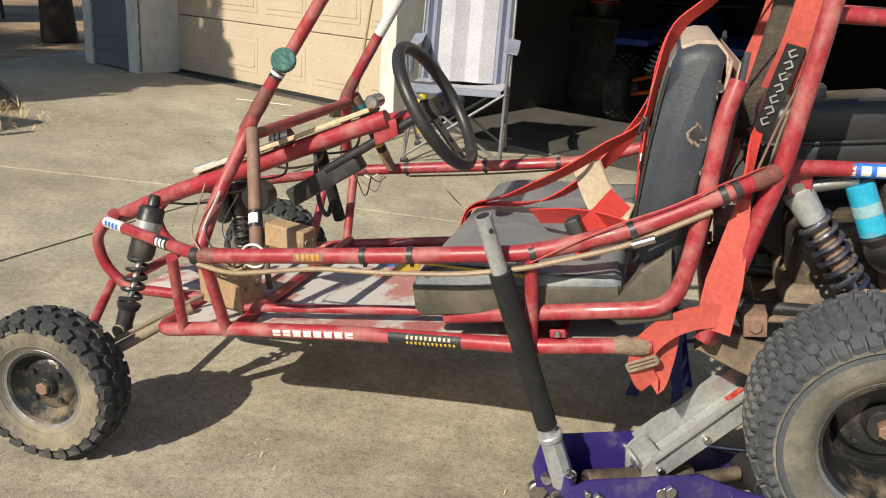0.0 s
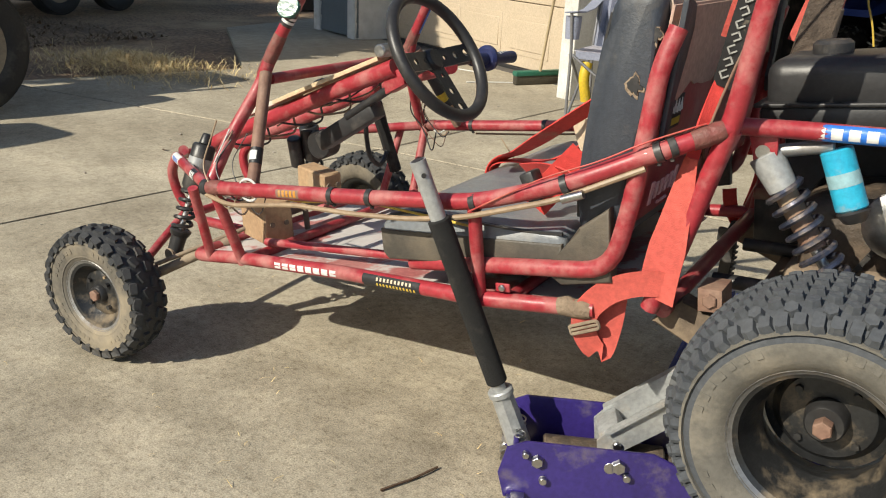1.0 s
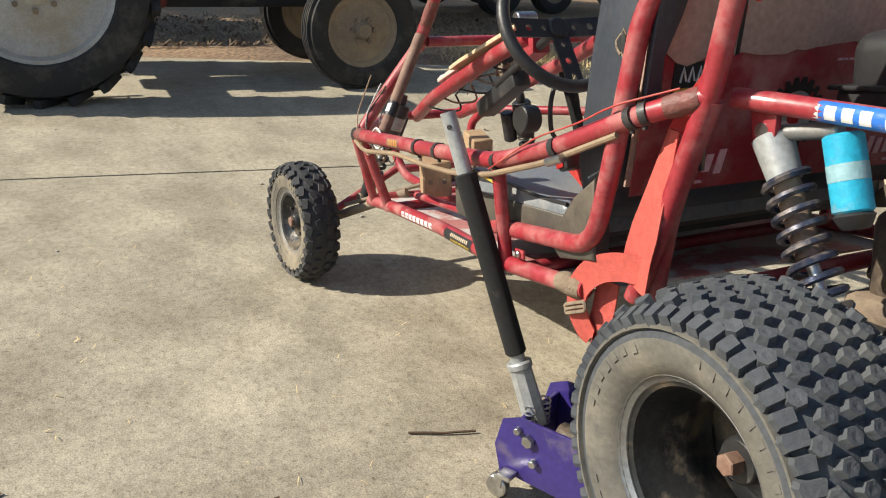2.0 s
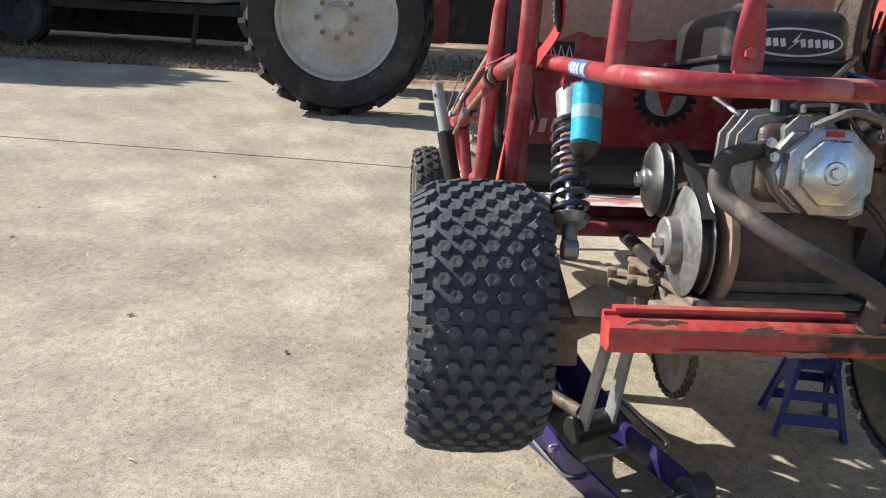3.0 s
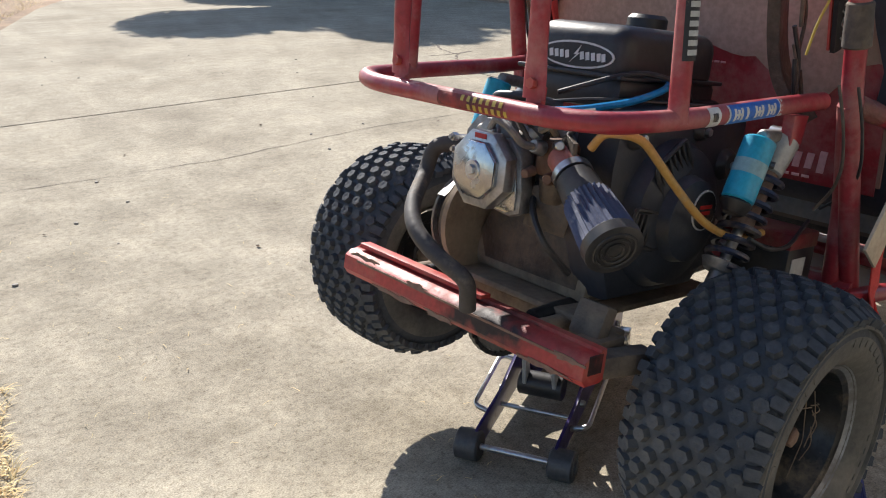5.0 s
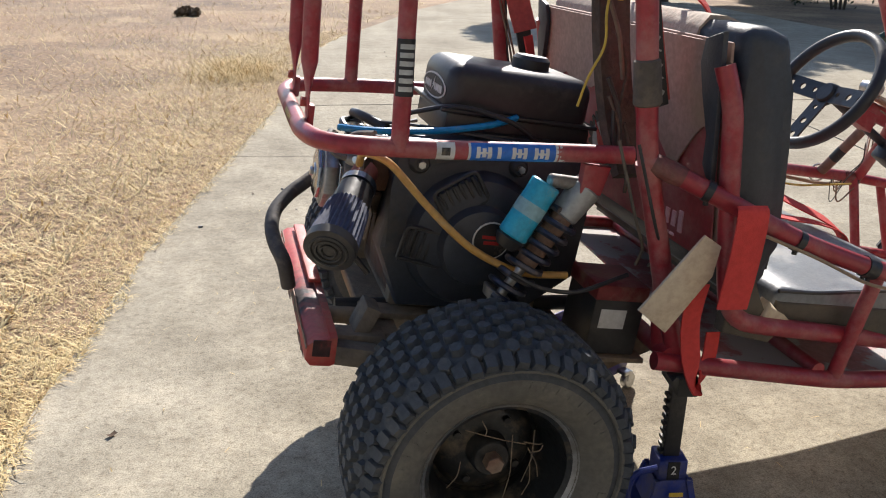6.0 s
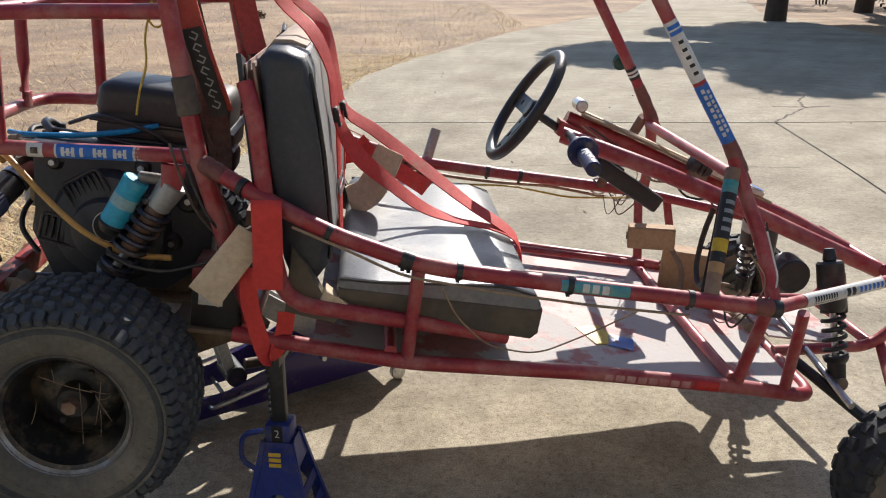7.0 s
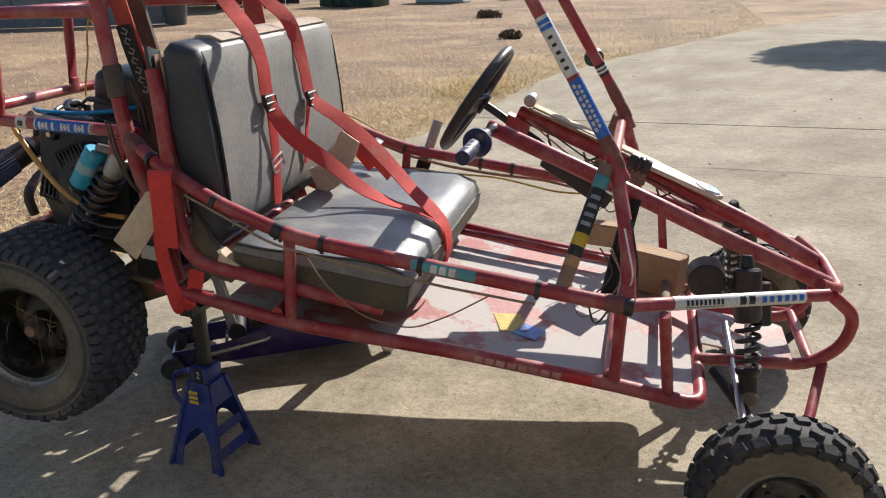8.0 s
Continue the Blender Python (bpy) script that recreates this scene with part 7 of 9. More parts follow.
cable([(0.4, -0.46, 0.25), (0.5, -0.475, 0.225), (0.62, -0.48, 0.185), (0.8, -0.482, 0.175), (1.0, -0.482, 0.17), (1.2, -0.48, 0.172)], 0.003, TAN, "wire")
cable([(0.7, -0.47, 0.165), (0.74, -0.45, 0.1), (0.82, -0.42, 0.03), (0.93, -0.4, 0.015), (1.02, -0.42, 0.08), (1.1, -0.46, 0.16)], 0.0018, TAN, "wire")
cable([(0.68, 0.44, 0.15), (0.79, 0.42, 0.158), (0.97, 0.41, 0.178), (1.15, 0.41, 0.165), (1.32, 0.4, 0.19)], 0.003, YELW, "wire")
cable([(1.06, 0.12, 0.455), (1.2, 0.11, 0.42), (1.4, 0.1, 0.36), (1.6, 0.08, 0.3)], 0.0045, TAN, "wire_loom")
rnd = random.Random(11)
bm = ribbon(bmesh.new(), [(0.228, -0.3, 0.29), (0.208, -0.245, 0.37), (0.17, -0.235, 0.49), (0.132, -0.25, 0.62), (0.095, -0.29, 0.78)], 0.066, [(1, 0.3, 0.25)] * 5, 0.02)
loom = part("wire_loom", bm, LOOM, kart, "mud-caked bundle of wires tied to the hoop")
for k in range(6):
    t = rnd.random()
    c = V(0.22, -0.27, 0.31).lerp(V(0.13, -0.26, 0.66), t)
    bm = bmesh.new()
    sweep(bm, [c + V(-0.034 + rnd.uniform(-0.01, 0.02), -0.012, 0.05), c + V(-0.01 + rnd.uniform(-0.02, 0.02), -0.016, 0.0), c + V(rnd.uniform(-0.01, 0.03), -0.013, -0.07)], rnd.uniform(0.002, 0.0045), 7, 0.03)
    part("wire", bm, (LOOM, DUSTYB, BLACK)[k % 3], loom)
cable([(0.1, -0.34, 0.62), (0.09, -0.35, 0.55), (0.1, -0.36, 0.5), (0.085, -0.35, 0.45), (0.08, -0.345, 0.4)], 0.0022, YELW, "wire")
cable([(0.08, -0.335, 0.6), (0.11, -0.35, 0.56), (0.14, -0.36, 0.6), (0.15, -0.36, 0.66)], 0.002, YELW, "wire")
cable([(0.25, -0.33, 0.12), (0.15, -0.35, 0.085), (0.08, -0.35, 0.09), (0.03, -0.34, 0.11)], 0.004, BLACK, "wire")
for k in range(4):
    v0 = 0.325 + rnd.uniform(0, 0.025)
    cable([(0.1, v0, 0.75), (0.16 + rnd.uniform(-0.02, 0.02), v0 + 0.02, 0.55), (0.2 + rnd.uniform(-0.02, 0.02), v0 + 0.02, 0.4), (0.24 + rnd.uniform(-0.02, 0.02), v0 + 0.02, 0.3), (0.26, v0, 0.22)], 0.0025, (BLACK, RUST, DUSTYB, DIRTY)[k], "wire")
lp = V(1.35, -0.165, 0.212)
cable([lp + V(0, 0.03, 0.1), lp + V(0, 0.05, 0.03), lp + V(0, 0.045, -0.05), lp + V(0, 0, -0.09), lp + V(0, -0.045, -0.05), lp + V(0, -0.05, 0.03), lp + V(0, -0.03, 0.1)], 0.007, BLACK, "hanging_hose")
cable([(1.36, -0.17, 0.345), (1.353, -0.2, 0.24), (1.345, -0.235, 0.1)], 0.018, FOAM, "padded_post")
for k in range(5):
    u0 = 1.12 + 0.1 * k
    cable([(u0, 0.1, 0.4 - 0.03 * k), (u0 + 0.03, 0.06, 0.35 - 0.03 * k), (u0 + 0.1, 0.08 + 0.02 * (k % 2), 0.345 - 0.03 * k), (u0 + 0.14, 0.12, 0.36 - 0.03 * k)], 0.003, (BLACK, TAN, BLACK, RUST, BLACK)[k], "wire")


def rail_at(u):
    P = [(0.205, 0.375, 0.335), (0.3, 0.425, 0.305), (0.47, 0.455, 0.245), (0.66, 0.46, 0.203), (0.95, 0.463, 0.2), (1.385, 0.46, 0.2)]
    for a, b in zip(P, P[1:]):
        if u <= b[0]:
            t = (u - a[0]) / (b[0] - a[0])
            return Vector(a).lerp(Vector(b), t), (Vector(b) - Vector(a)).normalized()
    return Vector(P[-1]), V(1, 0, 0)


def tie(s, u, w=0.012, r=0.0185, mat=BLACK):
    p, d = rail_at(u)
    p, d = V(p.x, p.y * s, p.z), V(d.x, d.y * s, d.z)
    bm = cyl(bmesh.new(), p - d * w / 2, p + d * w / 2, r, None, 14)
    box(bm, p + V(0, 0, -0.02), (0.008, 0.006, 0.008), None, 0.001, 1)
    part("cable_tie", bm, mat, kart)


for s, us in ((1, (0.29, 0.31, 0.47, 0.655, 0.9, 1.0)), (-1, (0.3, 0.47, 0.618, 0.63, 0.728, 0.95, 1.2))):
    for u in us:
        tie(s, u)
rng = bmesh.new()
c = V(1.248, 0.45, 0.2)
sweep(rng, [c + V(0.028 * math.cos(2 * math.pi * k / 20), 0.012, 0.025 * math.sin(2 * math.pi * k / 20)) for k in range(21)], 0.003, 6, 0, False)
part("wire_ring", rng, WHITE, kart)


def marks(name, p0, p1, r, a0, a1, n, mat, up=(0, 0, 1), gap=0.3, lean=0.0):
    """A row of plain bars that stands for lettering on a tube."""
    p0, p1 = Vector(p0), Vector(p1)
    bm = bmesh.new()
    for k in range(n):
        wrap(bm, p0.lerp(p1, (k + gap / 2) / n), p0.lerp(p1, (k + 1 - gap / 2) / n), r, a0, a1, up, 4)
    ob = part(name, bm, mat, kart)
    ob["kind"] = "stuff"
    return ob


def sticker(name, p0, p1, r, a0, a1, mat, up=(0, 0, 1), label=""):
    return part(name, wrap(bmesh.new(), p0, p1, r, a0, a1, up), mat, kart, label)


OUT_L, OUT_R = (0, 1, 0), (0, -1, 0)
sticker("rail_sticker", (0.1, 0.3, 0.318), (-0.06, 0.3, 0.305), 0.0159, -62, 62, STBLUE, OUT_L, "blue and white rail sticker")
marks("sticker_print", (0.095, 0.3, 0.3176), (-0.01, 0.3, 0.309), 0.0163, -35, 35, 4, WHITE, OUT_L, 0.35)
marks("sticker_print", (-0.02, 0.3, 0.308), (-0.055, 0.3, 0.3054), 0.0163, -40, 40, 2, WHITE, OUT_L, 0.5)
rr = lambda u: V(u, -0.313 + 0.003 * (u + 0.17) / 0.27, 0.295 + 0.023 * (u + 0.17) / 0.27)
for u0, u1, m, r in ((-0.13, -0.1, WHITE, 0.0159), (-0.078, 0.075, WHITE, 0.0159), (-0.074, 0.07, STBLUE, 0.0163), (0.078, 0.092, WHITE, 0.0159)):
    sticker("rail_sticker", rr(u0), rr(u1), r, -62, 62, m, OUT_R, "blue and white rail sticker" if m is STBLUE else "")
for u0, n in ((-0.065, 3), (-0.03, 1), (-0.005, 3), (0.033, 3)):
    for k in range(n):
        a = u0 + k * 0.0095
        sticker("sticker_print", rr(a), rr(a + 0.0065), 0.0167, -34 + 8 * (k % 2), 34 - 8 * (k % 2), WHITE, OUT_R)
    if n > 1:
        sticker("sticker_print", rr(u0 + 0.002), rr(u0 + 0.024), 0.0166, -6, 6, WHITE, OUT_R)
sticker("sticker_print", rr(-0.122), rr(-0.108), 0.0163, -25, 20, STBLACK, OUT_R)
marks("rail_lettering", (1.268, 0.3815, 0), (1.066, 0.3898, 0), 0.0168, -26, 26, 8, WHITE, OUT_L, 0.24)
marks("rail_lettering", (1.08, -0.394, -0.0172), (1.28, -0.3862, -0.0187), 0.0168, -26, 26, 8, FADED, OUT_R, 0.24)
sticker("rail_sticker", (1.29, -0.386, -0.0188), (1.345, -0.3832, -0.0195), 0.0168, -45, 45, STRED, OUT_R)
sticker("rail_sticker", (0.985, 0.3987, 0), (0.82, 0.4178, 0), 0.0168, -55, 60, STBLACK, OUT_L, "black sticker with yellow and white marks")
marks("sticker_print", (0.945, 0.4033, 0), (0.83, 0.4166, 0), 0.0172, 6, 32, 12, YELW, OUT_L, 0.5)
marks("sticker_print", (0.945, 0.4033, 0), (0.84, 0.4155, 0), 0.0172, -36, -10, 10, CARD, OUT_L, 0.5)
sticker("rail_sticker", (1.15, 0.4615, 0.2), (1.085, 0.462, 0.2), 0.0169, -35, 35, RUST, OUT_L)
marks("sticker_print", (1.145, 0.4615, 0.2), (1.09, 0.462, 0.2), 0.0173, -28, 20, 5, make_mat("orange_print", (0.6, 0.25, 0.03), 0.5, dust=0.3, dust_scale=40), OUT_L, 0.4)
sticker("rail_sticker", (0.93, -0.4628, 0.2), (1.07, -0.4622, 0.2), 0.0169, -55, 30, make_mat("teal_sticker", (0.1, 0.35, 0.4), 0.5, dust=0.3, dust_scale=25), OUT_R, "worn teal and white sticker")
marks("sticker_print", (0.97, -0.4627, 0.2), (1.03, -0.4624, 0.2), 0.0173, -40, 20, 3, WHITE, OUT_R, 0.3)
ns = lambda t, s: V(1.6, 0.32 * s, 0.205).lerp(V(1.82, 0.176 * s, 0.208), t) if t >= 0 else V(1.385, 0.455 * s, 0.2).lerp(V(1.6, 0.32 * s, 0.205), 1 + t)
NR = (0.5, -0.85, 0.25)
sticker("nose_sticker", ns(-0.6, -1), ns(-0.001, -1), 0.0152, -85, 85, WHITE, NR, "white sticker with dark print round the nose stay")
sticker("nose_sticker", ns(0.001, -1), ns(0.72, -1), 0.0152, -85, 85, WHITE, NR, "white sticker with dark and blue print")
marks("sticker_print", ns(-0.5, -1), ns(-0.12, -1), 0.0156, -30, 14, 9, STBLACK, NR, 0.4)
marks("sticker_print", ns(-0.5, -1), ns(-0.12, -1), 0.0156, 24, 34, 14, STBLACK, NR, 0.4)
marks("sticker_print", ns(0.02, -1), ns(0.2, -1), 0.0156, -40, 30, 2, STBLACK, NR, 0.3)
marks("sticker_print", ns(0.24, -1), ns(0.7, -1), 0.0156, -30, 22, 6, STBLUE, NR, 0.4)
sticker("nose_sticker", ns(0.5, 1), ns(0.95, 1), 0.0149, -80, 80, WHITE, (0.5, 0.85, 0.25), "white and blue sticker round the nose stay")
marks("sticker_print", ns(0.55, 1), ns(0.9, 1), 0.0153, -25, 25, 4, STBLUE, (0.5, 0.85, 0.25), 0.35)
sticker("nose_sticker", ns(-0.5, 1), ns(-0.25, 1), 0.0149, -80, 80, STBLACK, (0.5, 0.85, 0.25))
marks("sticker_print", ns(-0.48, 1), ns(-0.27, 1), 0.0153, -40, 40, 3, WHITE, (0.5, 0.85, 0.25), 0.35)
pil = lambda w, s: V(1.272, 0.297 * s, 0.498).lerp(V(1.186, 0.28 * s, 0.607), (w - 0.498) / 0.109) if w < 0.607 else V(1.186, 0.28 * s, 0.607).lerp(V(0.93, 0.25 * s, 0.93), (w - 0.607) / 0.323)
sticker("pillar_sticker", pil(0.612, -1), pil(0.72, -1), 0.0149, -180, 180, WHITE, OUT_R, "white sticker wrapped round the pillar")
marks("sticker_print", pil(0.62, -1), pil(0.69, -1), 0.0153, -25, 15, 5, STBLACK, OUT_R, 0.6)
marks("sticker_print", pil(0.695, -1), pil(0.715, -1), 0.0153, -60, 60, 2, STBLUE, OUT_R, 0.3)
sticker("pillar_sticker", pil(0.498, -1), pil(0.605, -1), 0.0149, -110, 110, STBLUE, OUT_R, "blue sticker with white lines on the pillar")
marks("sticker_print", pil(0.51, -1), pil(0.6, -1), 0.0153, -35, -8, 8, WHITE, OUT_R, 0.35)
marks("sticker_print", pil(0.515, -1), pil(0.595, -1), 0.0153, 5, 30, 9, WHITE, OUT_R, 0.35)
sticker("pillar_sticker", pil(0.55, 1), pil(0.577, 1), 0.0149, -180, 180, STBLACK, OUT_L)
marks("sticker_print", pil(0.555, 1), pil(0.572, 1), 0.0153, -180, 180, 2, WHITE, OUT_L, 0.4)
br = lambda t: V(1.288, -0.315, 0.446).lerp(V(1.247, -0.452, 0.205), t)
for t0, t1, m in ((0.02, 0.1, RUST), (0.1, 0.2, make_mat("teal_band", (0.05, 0.3, 0.32), 0.5, dust=0.3)), (0.2, 0.56, STBLACK), (0.56, 0.66, STYEL), (0.66, 0.74, STBLACK), (0.74, 0.82, make_mat("orange_band", (0.5, 0.28, 0.1), 0.5, dust=0.3))):
    sticker("brace_sticker", br(t0), br(t1), 0.0159, -180, 180, m, OUT_R)
marks("sticker_print", br(0.24), br(0.52), 0.0163, -40, 40, 4, make_mat("grey_print", (0.3, 0.32, 0.34), 0.5), OUT_R, 0.55)
bl = lambda t: V(1.288, 0.315, 0.446).lerp(V(1.247, 0.448, 0.208), t)
sticker("brace_sticker", bl(0.68), bl(0.82), 0.0149, -180, 180, STBLACK, OUT_L)
marks("sticker_print", bl(0.7), bl(0.8), 0.0153, -50, 50, 1, WHITE, OUT_L, 0.2)
sticker("post_sticker", (-0.2, -0.305, 0.46), (-0.192, -0.31, 0.375), 0.0149, -70, 70, STBLACK, OUT_R, "black sticker with pale print")
marks("sticker_print", (-0.199, -0.3055, 0.455), (-0.1925, -0.3098, 0.38), 0.0153, -45, 45, 6, make_mat("pale_print", (0.55, 0.55, 0.52), 0.6), OUT_R, 0.4)
WORNBLK = make_mat("worn_black_sticker", (0.02, 0.018, 0.018), 0.55, dust=0.95, dust_col=(0.33, 0.06, 0.05), dust_scale=26)
sticker("rail_sticker", (-0.325, 0.02, 0.28), (-0.325, -0.125, 0.28), 0.0159, -38, 46, WORNBLK, (-1, 0, 0), "black sticker with yellow print")
marks("sticker_print", (-0.325, -0.045, 0.28), (-0.325, -0.135, 0.28), 0.0163, 10, 44, 7, YELW, (-1, 0, 0), 0.5)
marks("sticker_print", (-0.325, -0.03, 0.28), (-0.325, -0.125, 0.28), 0.0163, -36, -4, 7, YELW, (-1, 0, 0), 0.5)
# a patch of coloured stickers on the floor and the dash
part("floor_sticker", box(bmesh.new(), (1.13, -0.17, -0.0225), (0.07, 0.1, 0.001), Matrix.Rotation(radians(20), 3, "Z")), STYEL, kart)
part("floor_sticker", box(bmesh.new(), (1.18, -0.2, -0.0225), (0.06, 0.07, 0.001), Matrix.Rotation(radians(-15), 3, "Z")), STBLUE, kart)
bm = bmesh.new()
prism(bm, [(-0.1, -0.05), (0.1, -0.035), (0.12, 0.0), (0.1, 0.035), (-0.1, 0.05)], (1.47, 0.1, 0.348), (1, 0, -0.28), (0, 1, 0), 0.012, 0.002)
part("dash_plate", bm, make_mat("worn_white_plate", (0.62, 0.56, 0.48), 0.6, dust=0.25), kart, "worn white plate on the cowl")
c0, c1 = V(1.335, 0.03, 0.388), V(1.39, 0.03, 0.374)
drum = part("fluid_reservoir", turned(bmesh.new(), [c0.lerp(c1, x) for x in (0, 0.02, 0.3, 0.32, 0.4, 0.42, 0.55, 0.57, 0.65, 0.67, 0.8, 0.82, 1.0, 1.01)], [0.01, 0.021, 0.022, 0.019, 0.019, 0.024, 0.024, 0.019, 0.019, 0.024, 0.024, 0.021, 0.019, 0.003], 20), BLACK, kart, "ribbed black brake fluid reservoir")
part("reservoir_foot", box(bmesh.new(), (1.365, 0.03, 0.35), (0.04, 0.026, 0.04), None, 0.004), DIRTY, drum)
part("brake_disc", cyl(bmesh.new(), (1.557, -0.14, 0.19), (1.557, -0.2, 0.19), 0.045, 0.042, 22, 0.004), BLACKM, kart)
part("front_plate", box(bmesh.new(), (1.7, 0.0, 0.0), (0.22, 0.22, 0.006), None, 0.002), FLOORP, kart)
tube("steering_rack", [(1.5, 0.17, 0.04), (1.5, -0.17, 0.04)], 0.012, DIRTY, kart)


def pedal_block(c, size, rz, ry, stem):
    """A wood offcut bolted to the end of a pedal arm."""
    arm = tube("pedal_arm", stem, 0.008, DIRTY, kart, "bent steel pedal arm")
    m = Matrix.Rotation(radians(rz), 3, "Z") @ Matrix.Rotation(radians(ry), 3, "Y")
    part("pedal_block", box(bmesh.new(), c, size, m, 0.004, 1), WOOD, arm, "pale timber offcut bolted to the pedal")
    for k in (-1, 1):
        p = Vector(c) + m @ V(-size[0] / 2, k * size[1] * 0.25, 0)
        part("bolt", cyl(bmesh.new(), p, p - m @ V(0.004, 0, 0), 0.007, None, 8), DIRTY, arm)


pedal_block((1.322, 0.138, 0.152), (0.125, 0.055, 0.06), -16, -8, [(1.42, 0.1, 0.0), (1.42, 0.1, 0.08), (1.36, 0.115, 0.15)])
pedal_block((1.472, 0.198, 0.054), (0.15, 0.08, 0.112), -21, -4, [(1.52, 0.17, -0.01), (1.51, 0.175, 0.02), (1.49, 0.18, 0.05)])


# bare rusty weld joints
WELD = make_mat("dusty_weld", (0.2, 0.045, 0.042), 0.55, col2=(0.15, 0.07, 0.055), scale=30, dust=0.4, dust_col=(0.24, 0.13, 0.1), dust_scale=25, bump=0.4)
for p0, p1, r in ((pil(0.47, 1) + V(0.02, 0, -0.03), pil(0.53, 1), 0.0153), (pil(0.47, -1) + V(0.02, 0, -0.03), pil(0.5, -1), 0.0153), (V(0.216, 0.381, 0.331), V(0.262, 0.405, 0.317), 0.0172), (V(0.216, -0.381, 0.331), V(0.262, -0.405, 0.317), 0.0172), (V(1.335, 0.4595, 0.2), V(1.38, 0.46, 0.2), 0.0171), (V(1.335, -0.4595, 0.2), V(1.38, -0.46, 0.2), 0.0171)):
    bm = bmesh.new()
    n = 5
    turned(bm, [p0.lerp(p1, k / n) for k in range(n + 1)], [r, r + 0.0016, r + 0.0006, r + 0.0018, r + 0.0008, r], 16)
    part("weld_joint", bm, WELD, kart)
for u0, dv, mt in ((0.16, 0.0, DUSTYB), (0.185, -0.02, BLACK)):
    cable([(u0 - 0.01, -0.375 + dv, 0.36), (u0 + 0.015, -0.385 + dv, 0.3), (u0 + 0.05, -0.385 + dv, 0.23), (u0 + 0.09, -0.36 + dv, 0.18), (u0 + 0.1, -0.33, 0.14)], 0.0028, mt, "wire")
part("tape_wrap", cyl(bmesh.new(), (0.166, -0.3725, 0.49), (0.185, -0.3735, 0.42), 0.021, 0.023, 14, 0.003), DUSTYB, kart)

# tape, wires and small fittings along the cowl
bm = bmesh.new()
prism(bm, [(-0.2, -0.024), (0.1, -0.026), (0.17, -0.02), (0.17, 0.02), (0.1, 0.026), (-0.2, 0.024)], (1.26, 0.148, 0.404), (1, 0, -0.28), (0, 1, 0), 0.01, 0.001)
part("tube_tape", bm, make_mat("worn_cream_tape", (0.62, 0.5, 0.32), 0.7, col2=(0.52, 0.38, 0.24), scale=14, dust=0.4), kart, "worn cream tape on the cowl tube")
c = V(1.545, 0.1, 0.334)
part("round_sticker", cyl(bmesh.new(), c, c + V(0.0006, 0, 0.0022), 0.034, None, 24), WHITE, kart)
part("round_sticker", prism(bmesh.new(), [(0.032 * math.cos(radians(a)), 0.032 * math.sin(radians(a))) for a in range(180, 361, 15)], c + V(0.0008, 0, 0.0028), (0, 1, 0), (-1, 0, 0.28), 0.0012), STBLUE, kart)
rnd = random.Random(23)
for s in (1, -1):
    for k in range(5):
        u0 = 1.33 + rnd.uniform(-0.03, 0.03)
        v0 = s * (0.4 + rnd.uniform(-0.03, 0.03))
        cable([(u0, v0, 0.3 + rnd.uniform(-0.02, 0.06)), (u0 + 0.04, v0 + s * 0.03, 0.25), (u0 + rnd.uniform(0, 0.06), v0 + s * 0.045, 0.2 + rnd.uniform(-0.02, 0.02)), (u0 - 0.03, v0 + s * 0.03, 0.15 + rnd.uniform(-0.04, 0.03)), (u0 - 0.06, v0 + s * 0.02, 0.19)], rnd.uniform(0.0012, 0.0025), (TAN, BLACK, RUST, WHITE, BLACK)[k], "wire")
    part("hose_clip", cyl(bmesh.new(), (1.375, s * 0.4595, 0.2), (1.395, s * 0.459, 0.2), 0.0195, None, 14, 0.002), BLACK, kart)
for k in range(2):
    cable([(1.06 + 0.02 * k, 0.1, 0.43), (1.2 + 0.05 * k, 0.05 + 0.03 * k, 0.36 - 0.01 * k), (1.36 + 0.04 * k, 0.13 - 0.02 * k, 0.33), (1.52 + 0.03 * k, 0.06 + 0.02 * k, 0.28)], 0.0022, (TAN, BLACK, YELW, RUST)[k], "wire")
# ---------------------------------------------------------------- things round about
FABL = make_mat("pale_grey_canvas", (0.5, 0.48, 0.52), 0.85, col2=(0.37, 0.36, 0.4), scale=4, bump=0.3, bump_scale=300)
FABD = make_mat("mid_grey_canvas", (0.27, 0.29, 0.37), 0.85, scale=4, bump=0.3, bump_scale=300)
TUBEG = make_mat("grey_chair_tube", (0.25, 0.25, 0.26), 0.4, metal=0.4)


def sheet(name, rows, mat, parent, thick=0.006):
    """A cloth panel through rows of points, with thickness."""
    bm = bmesh.new()
    vs = [[bm.verts.new(p) for p in r] for r in rows]
    for a, b in zip(vs, vs[1:]):
        for i in range(len(a) - 1):
            bm.faces.new((a[i], a[i + 1], b[i + 1], b[i]))
    bmesh.ops.recalc_face_normals(bm, faces=bm.faces)
    bmesh.ops.solidify(bm, geom=list(bm.faces), thickness=thick)
    return part(name, bm, mat, parent)


